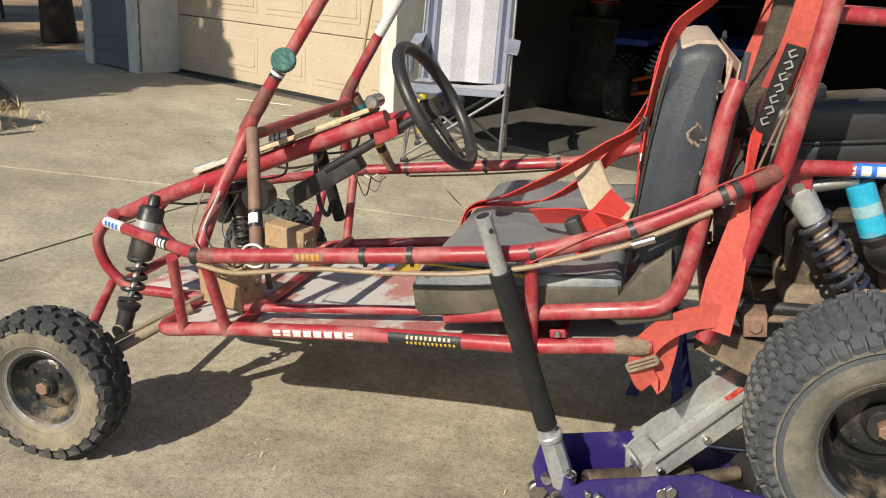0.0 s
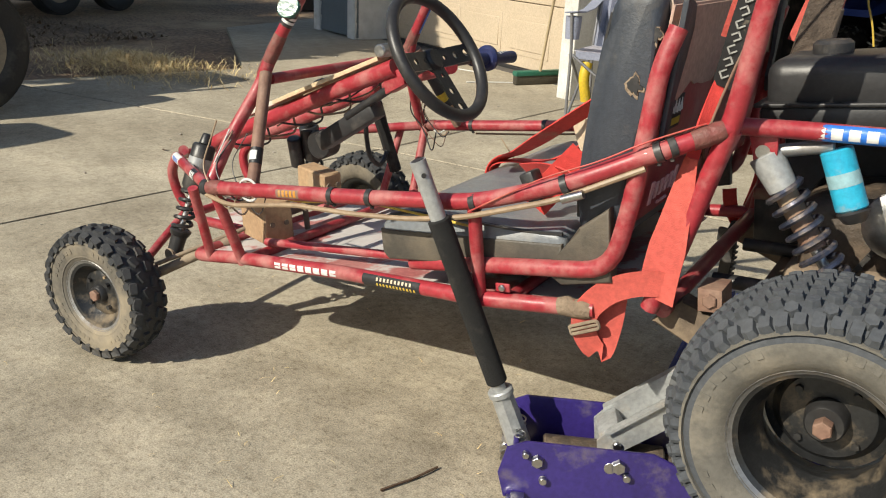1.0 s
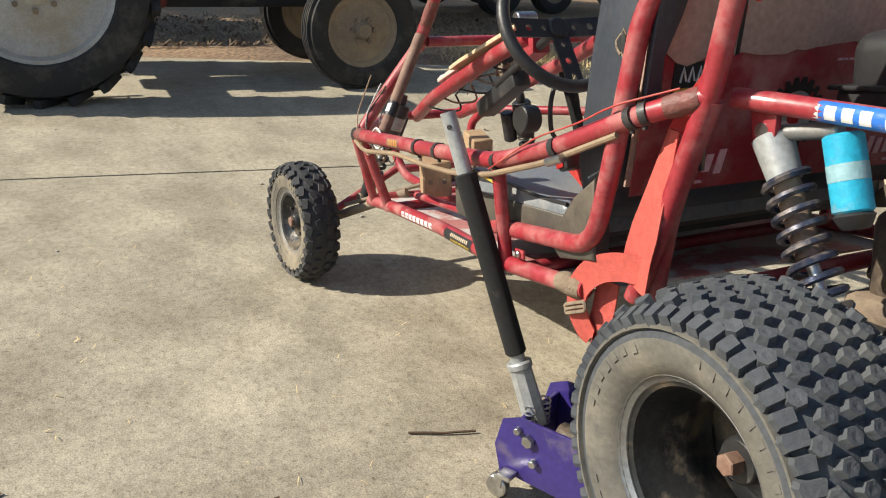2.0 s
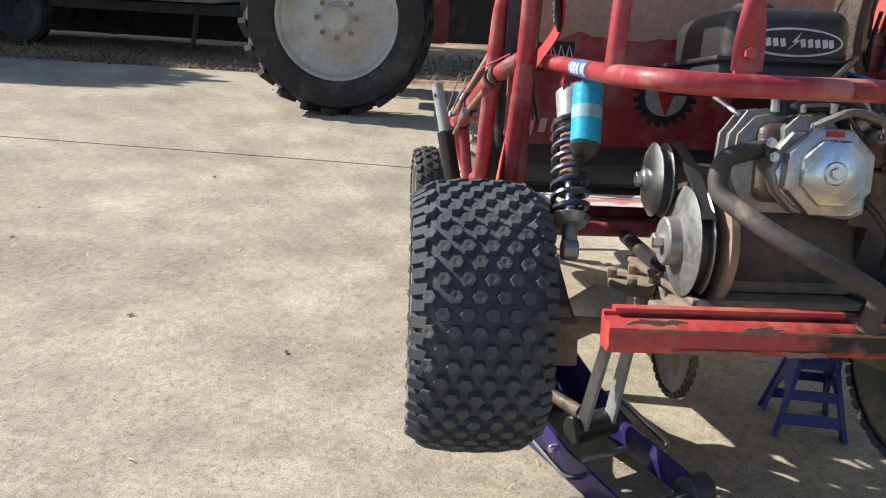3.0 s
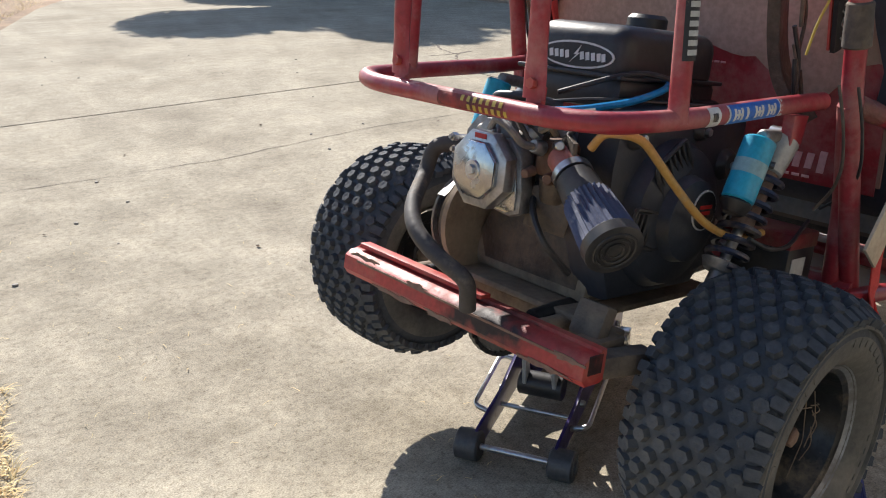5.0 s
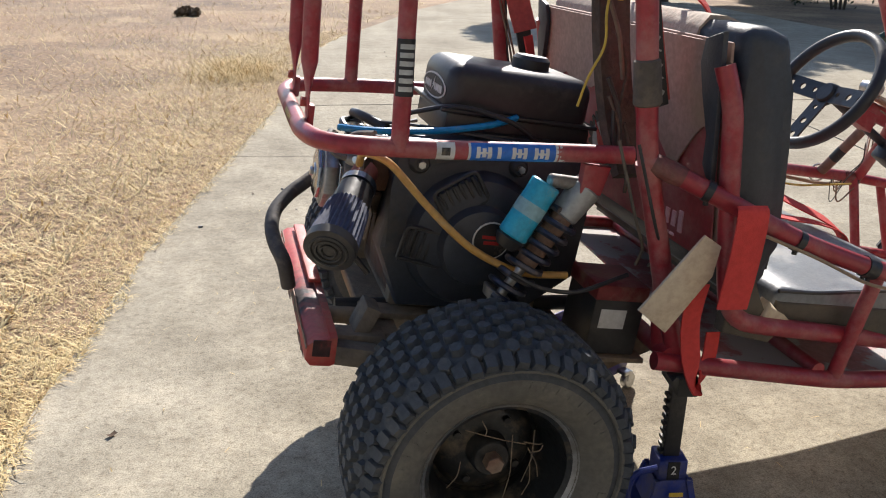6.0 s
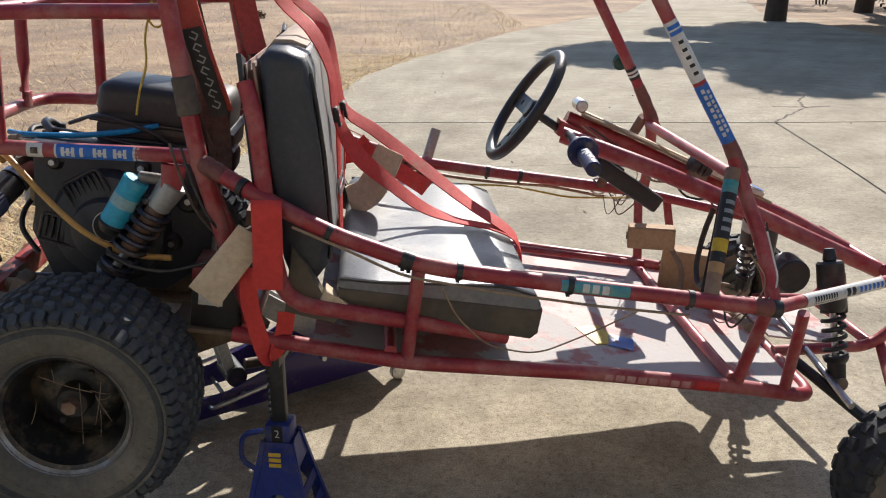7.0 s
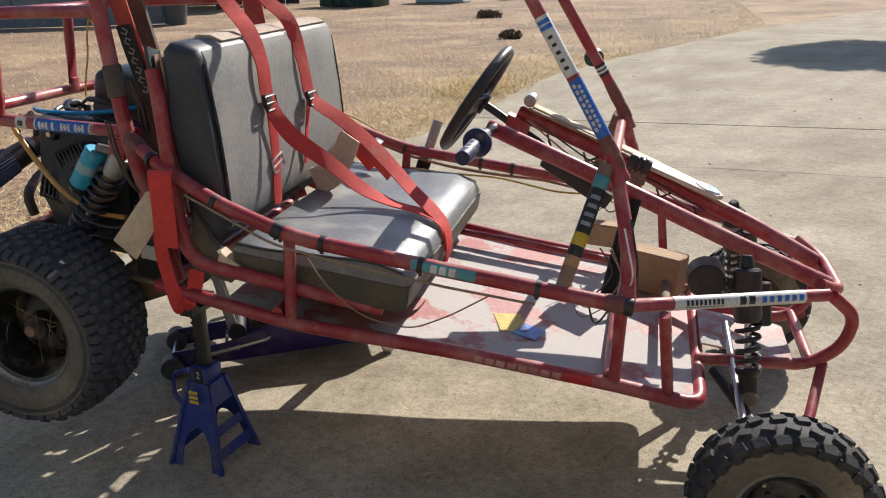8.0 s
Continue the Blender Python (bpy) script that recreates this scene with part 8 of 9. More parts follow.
def build_chair():
    ch = thing("camp_chair", pose(1.86, -3.26, 0, 0, 0, 190) @ Matrix.Scale(1.1, 4), "folding camp chair in pale grey canvas with cup holder", "chair")
    # faces -y in its own axes; width along x
    def cloth(x0, x1, mat, name):
        rows = []
        for t in range(9):
            k = t / 8
            y, z = 0.2 + 0.13 * k, 0.42 + 0.52 * k
            rows.append([(x0 + (x1 - x0) * i / 4, y + 0.02 * math.cos(3 * i), z) for i in range(5)])
        sheet(name, rows, mat, ch)
    cloth(-0.17, 0.17, FABL, "back_panel")
    cloth(-0.27, -0.172, FABD, "back_wing")
    cloth(0.172, 0.27, FABD, "back_wing")
    rows = []
    for t in range(7):
        y = -0.24 + 0.45 * t / 6
        rows.append([(-0.26 + 0.52 * i / 6, y, 0.43 - 0.03 * math.sin(math.pi * i / 6) + 0.015 * (1 - t / 6)) for i in range(7)])
    sheet("seat_panel", rows, FABL, ch)
    rows = [[(-0.25 + 0.5 * i / 4, -0.245, z) for i in range(5)] for z in (0.44, 0.4)]
    sheet("seat_hem", rows, FABD, ch)
    for s in (-1, 1):
        tube("back_post", [(s * 0.27, 0.26, 0.02), (s * 0.275, 0.22, 0.43), (s * 0.27, 0.34, 0.96)], 0.009, TUBEG, ch)
        tube("front_post", [(s * 0.27, -0.26, 0.02), (s * 0.275, -0.25, 0.44), (s * 0.285, -0.27, 0.64)], 0.009, TUBEG, ch)
        tube("side_brace", [(s * 0.275, -0.26, 0.04), (s * 0.275, 0.24, 0.42)], 0.008, TUBEG, ch)
        tube("side_brace", [(s * 0.28, 0.26, 0.04), (s * 0.28, -0.25, 0.42)], 0.008, TUBEG, ch)
        sheet("arm_rest", [[(s * 0.25, y, z + 0.01), (s * 0.32, y, z)] for y, z in ((-0.29, 0.645), (-0.1, 0.63), (0.1, 0.64), (0.27, 0.68))], FABD, ch)
        for y in (-0.26, 0.26):
            part("foot", box(bmesh.new(), (s * 0.27, y, 0.012), (0.045, 0.035, 0.024), None, 0.006), BLACK, ch)
    for y in (-0.26, 0.26):
        tube("cross_brace", [(-0.27, y, 0.04), (0.27, y, 0.42)], 0.008, TUBEG, ch)
        tube("cross_brace", [(0.27, y + 0.012, 0.04), (-0.27, y + 0.012, 0.42)], 0.008, TUBEG, ch)
    bm = bmesh.new()
    turned(bm, [(-0.285, -0.22, 0.62), (-0.285, -0.22, 0.57), (-0.285, -0.22, 0.5)], [0.045, 0.043, 0.038], 16)
    part("cup_holder", bm, FABD, ch)
    bm = bmesh.new()
    sweep(bm, [(-0.19, -0.2, 0.38), (-0.2, -0.22, 0.3), (-0.18, -0.2, 0.17)], 0.03, 10, 0.05)
    part("carry_bag", bm, STYEL, ch, "yellow cloth bag hung under the seat")


build_chair()


def simple_wheel(name, parent, c, axis_rot, R, W, rim, tyre_mat, rim_mat, lugs=0, hub=6, dish=0.3):
    """A vehicle wheel about y, then turned; ribs or lugs as the tread."""
    w = new(name)
    w.empty_display_size = 0.05
    w.parent = parent
    w.matrix_local = Matrix.Translation(c) @ Matrix.Rotation(radians(axis_rot), 4, "Z")
    h = W / 2
    bm = bmesh.new()
    prof = [(-h * 0.6, rim), (-h * 0.9, rim + 0.02), (-h, rim + (R - rim) * 0.5), (-h * 0.92, R * 0.95), (-h * 0.6, R * 0.985), (0, R), (h * 0.6, R * 0.985), (h * 0.92, R * 0.95), (h, rim + (R - rim) * 0.5), (h * 0.9, rim + 0.02), (h * 0.6, rim)]
    lathe_y(bm, prof, 56)
    ty = part("tyre", bm, tyre_mat, w, smooth=50)
    bm = bmesh.new()
    if lugs:
        for k in range(lugs):
            for s in (-1, 1):
                a = 2 * math.pi * (k + (0.5 if s > 0 else 0)) / lugs
                m = Matrix.Rotation(-a, 4, "Y") @ Matrix.Translation((R + 0.008, s * h * 0.5, 0)) @ Matrix.Rotation(s * radians(38), 4, "X")
                box(bm, m.translation, (0.05, h * 1.15, 0.045), m.to_3x3(), 0.0)
        part("tread", bm, tyre_mat, ty, smooth=0)["kind"] = "stuff"
    else:
        for y in (-0.6, -0.2, 0.2, 0.6):
            lathe_y(bm, [(y * h - 0.008, R - 0.012), (y * h - 0.008, R + 0.01), (y * h + 0.008, R + 0.01), (y * h + 0.008, R - 0.012)], 48)
        part("tread", bm, tyre_mat, ty)
    bm = bmesh.new()
    lathe_y(bm, [(h * 0.62, rim - 0.005), (h * 0.75, rim + 0.015), (h * 0.68, rim - 0.012), (h * 0.45, rim - 0.03), (h * dish, rim * 0.78), (h * dish * 0.9, rim * 0.72), (h * dish * 1.5, rim * 0.45), (h * dish * 1.6, rim * 0.3), (h * dish * 1.6, 0)], 48)
    lathe_y(bm, [(-h * 0.62, rim - 0.005), (-h * 0.7, rim + 0.01), (-h * 0.5, rim - 0.03), (-h * 0.1, rim * 0.7), (-h * 0.1, 0)], 40)
    rm = part("rim", bm, rim_mat, w)
    part("hub", cyl(bmesh.new(), (0, h * dish * 1.4, 0), (0, h * dish * 1.4 + 0.05, 0), rim * 0.28, rim * 0.2, 20, 0.006), rim_mat, rm)
    for k in range(hub):
        a = 2 * math.pi * k / hub
        p = V(rim * 0.33 * math.cos(a), h * dish * 1.55, rim * 0.33 * math.sin(a))
        part("wheel_nut", cyl(bmesh.new(), p, p + V(0, 0.02, 0), 0.018, None, 6), DIRTY, rm)
    return w


TRED = make_mat("old_tractor_red", (0.16, 0.02, 0.018), 0.6, col2=(0.1, 0.015, 0.014), dust=0.4, dust_col=(0.12, 0.07, 0.05))
TGREY = make_mat("pale_grey_rim", (0.48, 0.47, 0.44), 0.6, dust=0.4, dust_col=(0.35, 0.29, 0.2))
TTAN = make_mat("muddy_rim", (0.26, 0.2, 0.14), 0.8, dust=0.5, dust_col=(0.33, 0.26, 0.17))
TIRE2 = make_mat("old_black_tyre", (0.02, 0.02, 0.021), 0.75, dust=0.3, dust_col=(0.1, 0.09, 0.075))


def build_tractor():
    tr = thing("tractor", pose(0, 0, 0), "old dark red farm tractor with pale grey rear rims", "tractor")
    simple_wheel("rear_wheel", tr, (4.74, 1.25, 0.672), 90, 0.64, 0.3, 0.42, TIRE2, TGREY, 22, 8, 0.35)
    simple_wheel("rear_wheel", tr, (6.25, 1.25, 0.672), -90, 0.64, 0.3, 0.42, TIRE2, TGREY, 22, 8, 0.35)
    simple_wheel("front_wheel", tr, (4.83, -0.71, 0.39), 92, 0.38, 0.17, 0.235, TIRE2, TTAN, 0, 6, 0.45)
    simple_wheel("front_wheel", tr, (6.2, -0.75, 0.39), -88, 0.38, 0.17, 0.235, TIRE2, TTAN, 0, 6, 0.45)
    part("hood", box(bmesh.new(), (5.5, -0.2, 1.08), (0.56, 1.7, 0.5), None, 0.08, 3), TRED, tr)
    part("engine_block", box(bmesh.new(), (5.5, -0.1, 0.7), (0.36, 1.3, 0.42), None, 0.03), TIRE2, tr)
    part("gearbox", box(bmesh.new(), (5.5, 0.9, 0.68), (0.42, 0.9, 0.4), None, 0.05), TRED, tr)
    part("rear_axle", cyl(bmesh.new(), (4.86, 1.25, 0.66), (6.13, 1.25, 0.66), 0.11, None, 18, 0.01), TRED, tr)
    part("front_axle", box(bmesh.new(), (5.5, -0.72, 0.46), (1.2, 0.12, 0.11), None, 0.02), TRED, tr)
    part("grille", box(bmesh.new(), (5.5, -1.07, 1.0), (0.5, 0.06, 0.55), None, 0.03), TRED, tr)
    for s in (4.78, 6.22):
        bm = bmesh.new()
        prism(bm, [(0.72 * math.cos(radians(a)), 0.72 * math.sin(radians(a))) for a in range(20, 171, 10)] + [(0.69 * math.cos(radians(a)), 0.69 * math.sin(radians(a))) for a in range(170, 19, -10)], (s, 1.25, 0.68), (0, 1, 0), (0, 0, 1), 0.34)
        part("fender", bm, TRED, tr)
    part("seat", box(bmesh.new(), (5.5, 1.25, 1.1), (0.42, 0.4, 0.08), None, 0.03), TIRE2, tr)
    tube("seat_post", [(5.5, 1.2, 0.85), (5.5, 1.24, 1.08)], 0.03, TIRE2, tr)
    tube("steering_shaft", [(5.5, 0.45, 1.25), (5.5, 0.75, 1.45)], 0.02, TIRE2, tr)
    bm = bmesh.new()
    c, n = V(5.5, 0.76, 1.46), V(0, 0.8, 0.6)
    a, b = V(1, 0, 0), V(0, 0.6, -0.8)
    sweep(bm, [c + (a * math.cos(2 * math.pi * k / 28) + b * math.sin(2 * math.pi * k / 28)) * 0.2 for k in range(29)], 0.014, 8, 0, False)
    part("steering_wheel", bm, TIRE2, tr)
    tube("exhaust", [(5.3, -0.1, 1.3), (5.3, -0.1, 1.75)], 0.03, DIRTY, tr)
    for x in (5.1, 5.9):
        tube("lift_link", [(x, 1.4, 0.5), (x - 0.05, 1.95, 0.4)], 0.025, TRED, tr)


build_tractor()


def build_trailer(name, m, L, W, z, label, white):
    t = thing(name, m, label, "trailer")
    dark = make_mat(name + "_dark", (0.035, 0.03, 0.028), 0.8, dust=0.3, dust_col=(0.1, 0.08, 0.06))
    part("chassis", box(bmesh.new(), (0, 0, z - 0.08), (W * 0.8, L, 0.12), None, 0.01), dark, t)
    for y in (-0.45, 0.45):
        for s in (-1, 1):
            simple_wheel("wheel", t, (s * W * 0.42, y, 0.34), 90 * s, 0.34, 0.2, 0.2, TIRE2, dark if white else TTAN, 0, 5)
    if white:
        body = make_mat("camper_skin", (0.6, 0.6, 0.57), 0.5, dust=0.3)
        part("body", box(bmesh.new(), (0, 0, z + 1.1), (W, L * 0.96, 2.2), None, 0.12, 3), body, t)
        for s in (-1, 1):
            part("stripe", box(bmesh.new(), (s * (W / 2 + 0.004), 0, z + 0.45), (0.008, L * 0.9, 0.25), None), make_mat("camper_stripe", (0.25, 0.22, 0.17), 0.5), t)
            for y in (-0.28, 0.05, 0.3):
                wdw = part("window", box(bmesh.new(), (s * (W / 2 + 0.004), y * L, z + 1.35), (0.02, 0.7, 0.5), None, 0.03), TRIM, t)
                part("pane", box(bmesh.new(), (s * (W / 2 + 0.012), y * L, z + 1.35), (0.014, 0.6, 0.4), None, 0.02), make_mat("dark_glass", (0.02, 0.025, 0.03), 0.08), wdw)
        # dark board added below the far side to keep the gap under the body dark
        part("skirt", box(bmesh.new(), (W * 0.4, 0, z * 0.5 - 0.02), (0.04, L * 0.9, z - 0.04), None, 0.005), dark, t)
        for s in (-1, 1):
            for y in (-0.42, 0.42):
                tube("corner_jack", [(s * W * 0.38, y * L, z - 0.1), (s * W * 0.38, y * L + 0.1, 0.0)], 0.03, dark, t)
    else:
        bed = make_mat("bed_boards", (0.08, 0.06, 0.045), 0.9, scale=3, random_amt=0.2)
        for k in range(9):
            part("bed_board", box(bmesh.new(), (-W / 2 + (k + 0.5) * W / 9, 0, z), (W / 9 - 0.012, L, 0.05), None, 0.006, 1), bed, t)
        for s in (-1, 1):
            part("side_rail", box(bmesh.new(), (s * W / 2, 0, z + 0.02), (0.06, L, 0.14), None, 0.01), dark, t)
        part("load", box(bmesh.new(), (0.1, 0.4, z + 0.4), (W * 0.7, L * 0.5, 0.7), None, 0.08, 2), dark, t)
    tube("drawbar", [(0, -L / 2, z - 0.08), (0, -L / 2 - 1.0, z - 0.1)], 0.05, dark, t)
    tube("drawbar_leg", [(0, -L / 2 - 0.9, z - 0.1), (0, -L / 2 - 0.9, -0.02)], 0.035, dark, t)
    return t


build_trailer("camper_trailer", pose(10.2, 5.8, 0, 0, 0, -12), 6.4, 2.3, 0.57, "white camper trailer parked in tree shade", True)
build_trailer("flatbed_trailer", pose(10.4, -4.6, 0, 0, 0, 8), 4.6, 2.0, 0.72, "dark flatbed trailer with boards and a dark load", False)
build_trailer("small_camper", pose(13.6, -9.6, 0, 0, 0, 70), 4.2, 2.1, 0.62, "pale camper trailer at the field edge", True)


def build_planter():
    t = thing("post_base", pose(7.3, 5.65, 0), "dark cast post base standing on the concrete edge", "post base")
    dk = make_mat("dark_green_cast", (0.03, 0.045, 0.04), 0.6, dust=0.3)
    bm = bmesh.new()
    turned(bm, [(0, 0, 0), (0, 0, 0.02), (0, 0, 0.2), (0, 0, 0.24), (0, 0, 0.3)], [0.22, 0.23, 0.2, 0.24, 0.09], 8)
    part("base", bm, dk, t)
    part("post", cyl(bmesh.new(), (0, 0, 0.28), (0, 0, 2.4), 0.06, 0.05, 14), dk, t)


build_planter()


# trees
BARK = make_mat("bark", (0.075, 0.055, 0.04), 0.95, col2=(0.045, 0.033, 0.025), scale=8, bump=0.8, bump_scale=25)
LEAF = make_mat("tree_leaves", (0.07, 0.1, 0.03), 0.6, col2=(0.045, 0.075, 0.022), scale=1.5, bump=0)
HEDGE = make_mat("hedge_leaves", (0.04, 0.055, 0.025), 0.7, col2=(0.03, 0.04, 0.018), scale=1.5, bump=0)


def crown(centers, count, seed, size):
    """Many small leaves in loose clumps round the limb ends."""
    rnd = random.Random(seed)
    vs, fs = [], []
    for _ in range(count):
        c, r = centers[rnd.randrange(len(centers))]
        d = Vector((rnd.gauss(0, 1), rnd.gauss(0, 1), rnd.gauss(0, 0.8)))
        p = Vector(c) + d.normalized() * r * rnd.random() ** 0.4
        n = Vector((rnd.gauss(0, 1), rnd.gauss(0, 1), rnd.gauss(0, 1))).normalized()
        a = n.orthogonal().normalized()
        b = n.cross(a)
        s = size * rnd.uniform(0.6, 1.4)
        k = len(vs)
        vs += [tuple(p + a * s), tuple(p + b * s * 0.5), tuple(p - a * s), tuple(p - b * s * 0.5)]
        fs.append((k, k + 1, k + 2, k + 3))
    return vs, fs


def build_tree(x, y, h, r, seed, label, leaves=9000, lean=(0, 0), size=0.07):
    t = thing("tree", pose(x, y, 0), label, "tree", "trees round the yard")
    rnd = random.Random(seed)
    lx, ly = lean
    top = V(lx, ly, h * 0.55)
    bm = sweep(bmesh.new(), [(0, 0, -0.05), (lx * 0.2 + 0.04, ly * 0.2, h * 0.2), (lx * 0.6, ly * 0.6 + 0.05, h * 0.4), top], 0.2, 12, 0.3, radii=[0.24, 0.2, 0.18, 0.17, 0.16, 0.15, 0.14, 0.13, 0.12, 0.11, 0.1])
    part("trunk", bm, BARK, t)
    cs = []
    for k in range(11):
        a = 2 * math.pi * k / 11 + rnd.uniform(-0.3, 0.3)
        rr = r * rnd.uniform(0.45, 1.0)
        e = V(lx + rr * math.cos(a), ly + rr * math.sin(a), h * rnd.uniform(0.55, 0.95))
        s = V(lx * 0.7, ly * 0.7, h * rnd.uniform(0.35, 0.5))
        bm = sweep(bmesh.new(), [s, s.lerp(e, 0.5) + V(0, 0, 0.2), e], 0.05, 8, 0.3, radii=[0.08, 0.07, 0.06, 0.05, 0.04, 0.035, 0.03, 0.02, 0.015])
        part("limb", bm, BARK, t)
        cs += [(e, r * rnd.uniform(0.28, 0.42)), (s.lerp(e, 0.7) + V(0, 0, 0.3), r * 0.3)]
    cs.append((V(lx, ly, h * 0.9), r * 0.45))
    me = bpy.data.meshes.new("crown")
    vs, fs = crown(cs, leaves, seed, size)
    me.from_pydata(vs, [], fs)
    me.materials.append(LEAF)
    c = new("crown", me)
    c.parent = t
    return t


build_tree(11.6, 11.2, 7.0, 2.9, 21, "leafy shade tree behind the camper", 70000, (0, 0), 0.1)
build_tree(8.6, 16.6, 7.0, 2.8, 22, "leafy shade tree beside the driveway", 60000, (0, 0), 0.1)
build_tree(12.6, 20.5, 7.5, 3.2, 23, "leafy shade tree beside the driveway", 50000, (0, 0), 0.1)
# next two trees are unseen, added to shade the garage corner and ground
build_tree(12.4, 3.0, 7.5, 3.0, 27, "unseen leafy tree added behind the tractor to cast shade", 34000, (-0.2, 0), 0.09)
build_tree(9.3, 1.5, 5.8, 2.1, 24, "unseen leafy tree added over the tractor to cast shade", 30000, (-0.5, -0.8), 0.085)
build_tree(8.75, -7.7, 5.2, 1.6, 25, "dark-trunked tree at the garage corner", 7000, (0.3, -0.3))


def build_bush(x, y, sx, sy, h, seed):
    t = thing("bush", pose(x, y, 0), "dense dark evergreen bush in shade", "bush", "bushes by the driveway")
    rnd = random.Random(seed)
    cs = [((rnd.uniform(-sx, sx), rnd.uniform(-sy, sy), h * rnd.uniform(0.3, 0.7)), h * 0.35) for _ in range(12)]
    for k in range(4):
        part("stem", sweep(bmesh.new(), [(0.1 * k - 0.15, 0, -0.04), (0.3 * k - 0.5, 0.1 * k, h * 0.5)], 0.03, 6, 0), BARK, t)
    me = bpy.data.meshes.new("foliage")
    vs, fs = crown(cs, 4500, seed, 0.06)
    me.from_pydata(vs, [], fs)
    me.materials.append(HEDGE)
    c = new("foliage", me)
    c.parent = t


for k, (x, y, sx, sy, h) in enumerate(((12.2, 15.2, 1.0, 1.6, 2.0), (13.4, 18.5, 1.0, 1.6, 2.2), (13.6, 25.0, 1.5, 2.5, 2.4))):
    build_bush(x, y, sx, sy, h, 40 + k)


# far side of the field
def build_far():
    b = thing("green_bin", pose(-8.6, 24.0, -0.03, 0, 0, -12), "dark green steel bin on bare earth", "bin")
    gm = make_mat("dark_green_paint", (0.012, 0.05, 0.035), 0.5, dust=0.2)
    part("body", box(bmesh.new(), (0, 0, 0.45), (2.0, 1.0, 0.9), None, 0.03), gm, b)
    part("rim", box(bmesh.new(), (0, 0, 0.9), (2.1, 1.1, 0.07), None, 0.02), gm, b)
    for k in range(6):
        part("rib", box(bmesh.new(), (-0.85 + k * 0.34, -0.52, 0.45), (0.06, 0.04, 0.85), None, 0.01), gm, b)
    t = thing("water_trough", pose(-6.1, 25.6, -0.03, 0, 0, -8), "pale corrugated metal trough on bare earth", "trough")
    wm = make_mat("galvanised", (0.5, 0.52, 0.53), 0.45, metal=0.5)
    bm = bmesh.new()
    for k in range(6):
        box(bm, (0, 0, 0.05 + k * 0.1), (1.7, 0.75, 0.07), None, 0.02)
    box(bm, (0, 0, 0.3), (1.66, 0.71, 0.6), None, 0.02)
    part("body", bm, wm, t)
    part("rim", box(bmesh.new(), (0, 0, 0.62), (1.78, 0.83, 0.04), None, 0.015), wm, t)
    p = thing("bucket", pose(-10.0, 16.0, -0.03), "dark grey plastic bucket on bare earth", "bucket")
    bm = bmesh.new()
    turned(bm, [(0, 0, 0), (0, 0, 0.5), (0, 0, 0.52), (0, 0, 0.56)], [0.24, 0.31, 0.34, 0.34], 20)
    part("body", bm, make_mat("grey_plastic", (0.06, 0.07, 0.08), 0.5), p)
    f = thing("metal_fence", pose(-13.5, 14.8, -0.03, 0, 0, 25), "weathered grey sheet-metal fence with posts", "fence")
    fm = make_mat("weathered_sheet", (0.2, 0.21, 0.22), 0.7, dust=0.3)
    for k in range(8):
        part("panel", box(bmesh.new(), (-3.2 + k * 0.92, 0, 0.75), (0.9, 0.03, 1.5), None, 0.006), fm, f)
        part("post", cyl(bmesh.new(), (-3.66 + k * 0.92, 0.05, 0), (-3.66 + k * 0.92, 0.05, 1.7), 0.04, None, 10), DIRTY, f)
    s = thing("open_shed", pose(-14.5, 24.0, -0.03, 0, 0, 15), "dark open timber shed with posts", "shed")
    dk = make_mat("shed_boards", (0.06, 0.05, 0.042), 0.9, random_amt=0.2)
    for k in range(5):
        part("post", box(bmesh.new(), (-3 + k * 1.5, -2, 1.1), (0.14, 0.14, 2.2), None, 0.01), dk, s)
    for k in range(14):
        part("board", box(bmesh.new(), (-3.25 + k * 0.5, 1.2, 1.1), (0.48, 0.03, 2.2), None, 0.004), dk, s)
    part("roof", box(bmesh.new(), (0, -0.4, 2.3), (7.4, 4.4, 0.1), Matrix.Rotation(radians(6), 3, "X"), 0.01), fm, s)
    rnd = random.Random(31)
    for x, y, r in ((-1.25, 12.4, 0.2), (-2.9, 18.0, 0.26), (-4.3, 27.5, 0.3)):
        vs, fs = crown([((rnd.uniform(-r, r) * 0.8, rnd.uniform(-r, r) * 0.5, r * 0.2), r * 0.45) for _ in range(6)], 900, 7, 0.035)
        me = bpy.data.meshes.new("weed_clump")
        me.from_pydata(vs, [], fs)
        me.materials.append(WEED)
        ob = new("weed_clump", me)
        ob.matrix_world = pose(x, y, -0.03)
        tagged(ob, "dark clump of earth and dead weeds in the field", "dirt clump", "clumps in the field")


build_far()


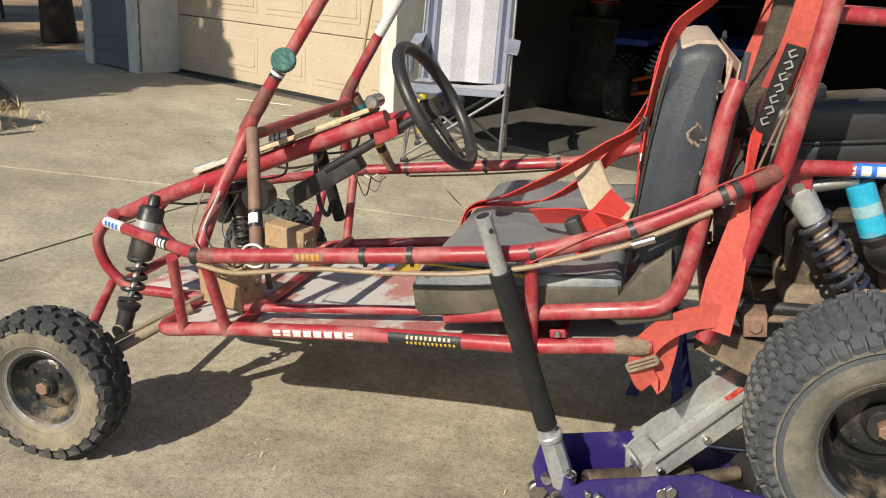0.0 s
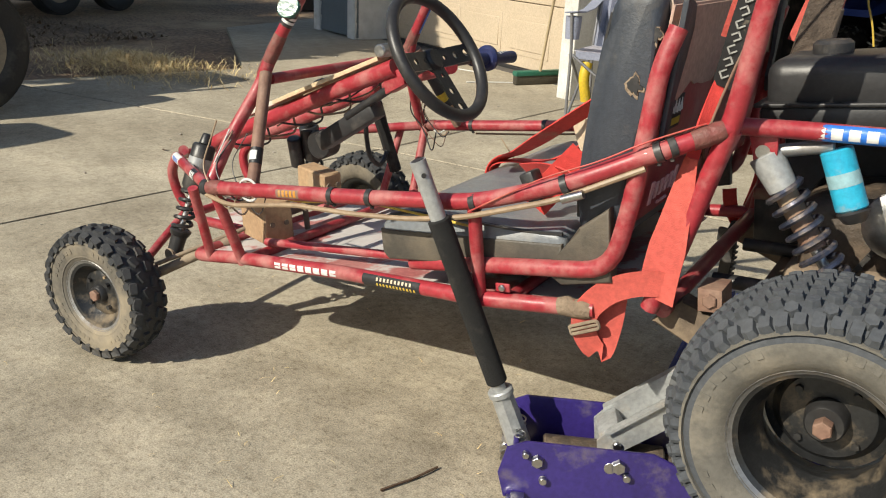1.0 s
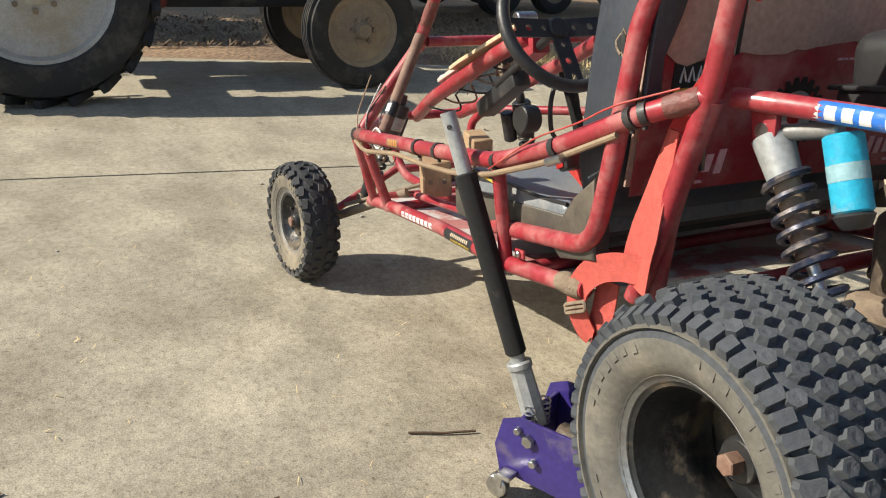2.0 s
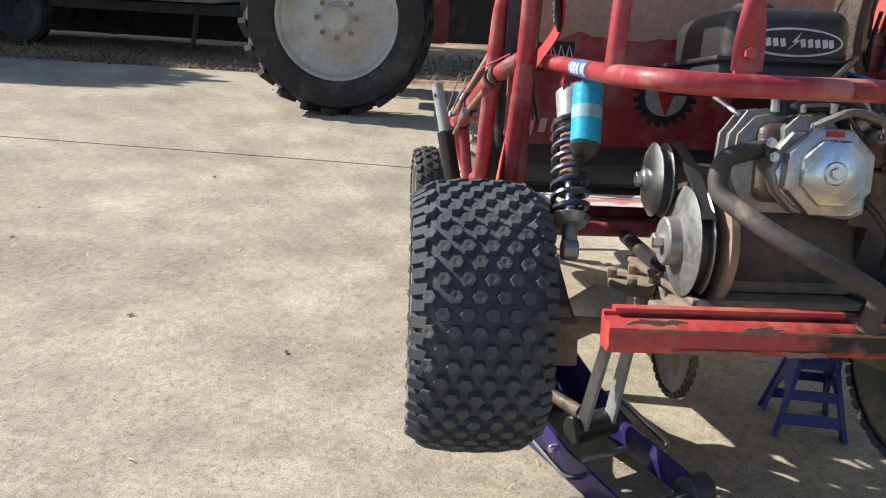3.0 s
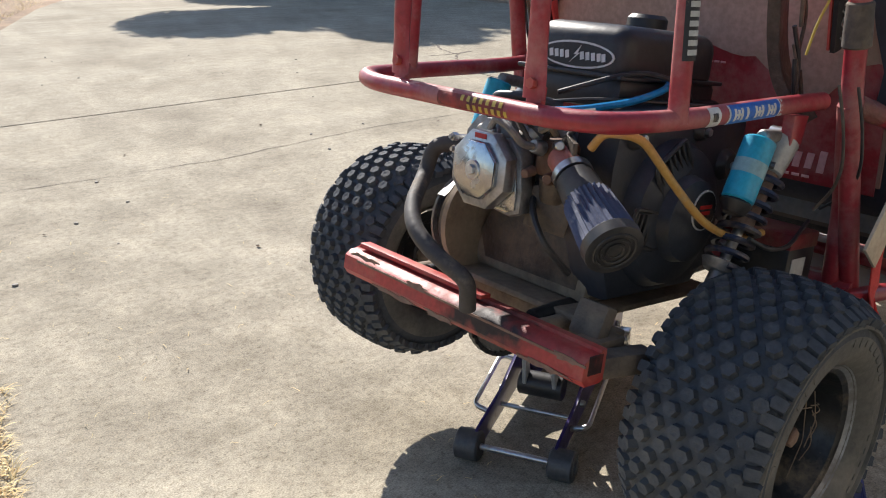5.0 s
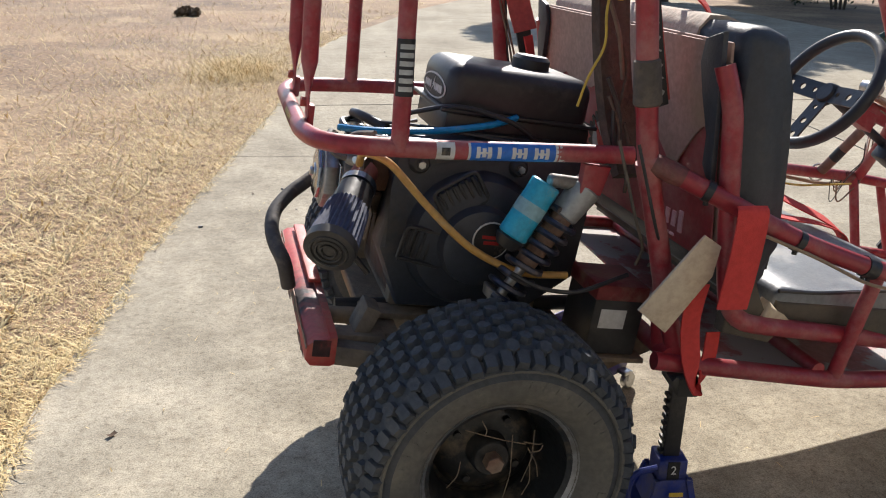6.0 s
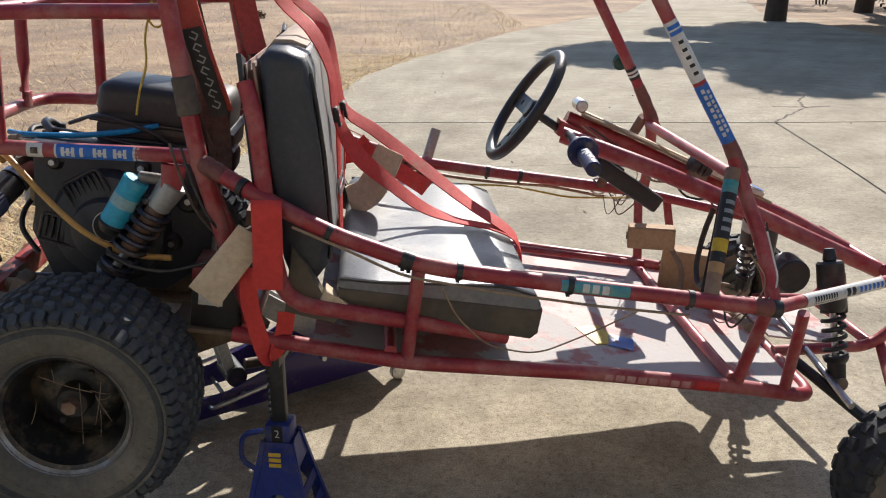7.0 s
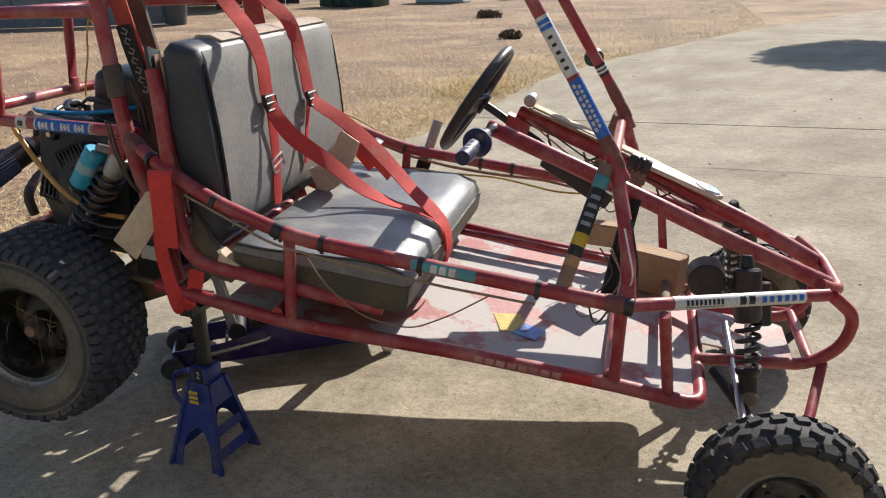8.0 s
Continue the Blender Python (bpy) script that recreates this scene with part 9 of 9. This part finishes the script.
# inside the open bay
def build_quad():
    q = thing("quad_bike", pose(0.45, -5.75, 0, 0, 0, -14), "quad bike with orange arms and blue bodywork in the dark bay", "quad bike")
    orange = make_mat("orange_tube", (0.6, 0.12, 0.015), 0.4)
    blue = make_mat("blue_plastic", (0.015, 0.05, 0.28), 0.35)
    for s in (-1, 1):
        w = Matrix.Translation((s * 0.52, 0.3, 0.29))
        o = new("front_wheel")
        o.parent = q
        o.matrix_local = w @ Matrix.Rotation(radians(90), 4, "Z")
        bm, prof = tyre_mesh(0.285, 0.2, 0.13, "rear")
        ty = part("tyre", bm, [TIRE2, TIRE2], o)
        bm = bmesh.new()
        for i in range(26):
            for c in range(5):
                lug(bm, 2 * math.pi * (i + 0.5 * (c % 2)) / 26, (c - 2) * 0.045, prof, (0.016, 0.014), 0, 0.012, False)
        part("tread", bm, TIRE2, ty, smooth=0)["kind"] = "stuff"
        bm = bmesh.new()
        lathe_y(bm, [(-0.08, 0.13), (-0.05, 0.12), (0.05, 0.12), (0.08, 0.13)], 32)
        lathe_y(bm, [(0.0, 0.12), (0.01, 0.0)], 32)
        part("rim", bm, BLACKM, o)
        for z0, z1, y in ((0.5, 0.36, 0.22), (0.5, 0.36, 0.38), (0.36, 0.24, 0.22), (0.36, 0.24, 0.38)):
            tube("control_arm", [(s * 0.12, y, z0 - 0.04), (s * 0.44, 0.3, z1)], 0.016, orange, q)
        ob = part("shock", cyl(bmesh.new(), (s * 0.16, 0.32, 0.78), (s * 0.34, 0.31, 0.38), 0.02, None, 12), BLACKM, q)
        part("spring", helix(bmesh.new(), (s * 0.17, 0.32, 0.75), (s * 0.32, 0.31, 0.44), 0.038, 8, 0.007), TGREY, ob)
        tube("frame_rail", [(s * 0.12, 0.45, 0.3), (s * 0.14, 0.3, 0.62), (s * 0.12, -0.6, 0.72)], 0.016, orange, q)
        simple_wheel("rear_wheel", q, (s * 0.5, -0.85, 0.27), 90 * s, 0.27, 0.24, 0.12, TIRE2, BLACKM, 18, 4)
        tube("handlebar", [(0, 0.1, 0.95), (s * 0.15, 0.08, 1.02), (s * 0.38, 0.0, 1.02)], 0.012, BLACKM, q)
        bm = bmesh.new()
        prism(bm, [(-0.3, 0.0), (0.3, -0.05), (0.32, 0.0), (0.1, 0.08), (-0.2, 0.1)], (s * 0.4, 0.3, 0.72), (0, 1, 0), (0, 0, 1), 0.3, 0.02)
        part("fender", bm, blue, q)
    bm = box(bmesh.new(), (0, 0.35, 0.82), (0.3, 0.4, 0.24), Matrix.Rotation(radians(-18), 3, "X"), 0.05, 3)
    nose = part("nose_cowl", bm, blue, q)
    bm = bmesh.new()
    for k in range(3):
        box(bm, (-0.06 + k * 0.06, 0.556, 0.83), (0.04, 0.004, 0.03), Matrix.Rotation(radians(-18), 3, "X"))
    part("cowl_print", bm, WHITE, nose)
    part("tank", box(bmesh.new(), (0, -0.05, 0.85), (0.26, 0.4, 0.16), None, 0.05, 3), blue, q)
    part("seat", box(bmesh.new(), (0, -0.55, 0.84), (0.26, 0.7, 0.12), None, 0.04, 3), BLACK, q)
    part("engine", box(bmesh.new(), (0, -0.1, 0.48), (0.28, 0.45, 0.4), None, 0.04), BLACKM, q)
    tube("rear_axle", [(-0.4, -0.85, 0.27), (0.4, -0.85, 0.27)], 0.025, DIRTY, q)
    c = thing("storage_crate", pose(1.35, -6.35, 0, 0, 0, -24), "black plastic storage crate in the dark bay", "crate")
    part("body", box(bmesh.new(), (0, 0, 0.4), (0.6, 0.45, 0.8), None, 0.03), BLACK, c)
    part("lid", box(bmesh.new(), (0, 0, 0.82), (0.64, 0.49, 0.05), None, 0.02), BLACK, c)
    h = thing("helmet", pose(1.35, -6.3, 0.845, 0, 0, 160), "black helmet with red and white bands on a crate", "helmet")
    bm = bmesh.new()
    turned(bm, [(0, 0, 0), (0, 0, 0.05), (0, 0, 0.13), (0, 0, 0.2), (0, 0, 0.24), (0, 0, 0.255)], [0.11, 0.125, 0.135, 0.115, 0.07, 0.01], 24)
    part("shell", bm, BLACK, h)
    part("band", cyl(bmesh.new(), (0, 0, 0.12), (0, 0, 0.14), 0.1365, None, 24), STRED, h)
    part("band", cyl(bmesh.new(), (0, 0, 0.15), (0, 0, 0.157), 0.1335, None, 24), WHITE, h)
    part("peak", box(bmesh.new(), (0, -0.15, 0.17), (0.18, 0.14, 0.012), Matrix.Rotation(radians(12), 3, "X"), 0.004), BLACK, h)
    br = thing("push_broom", pose(3.05, -4.35, 0, 0, 0, 60), "broom head with dark bristles on the concrete", "broom")
    part("head", box(bmesh.new(), (0, 0, 0.09), (0.45, 0.07, 0.04), None, 0.008), make_mat("green_head", (0.02, 0.14, 0.09), 0.6), br)
    part("bristle_block", box(bmesh.new(), (0, 0, 0.04), (0.44, 0.06, 0.08), None, 0.01), make_mat("brown_bristle", (0.07, 0.06, 0.04), 0.9, bump=0.8, bump_scale=150), br)
    tube("handle", [(0, 0.02, 0.1), (0.1, 0.42, 1.35)], 0.012, make_mat("pale_handle", (0.5, 0.4, 0.25), 0.6), br)


build_quad()
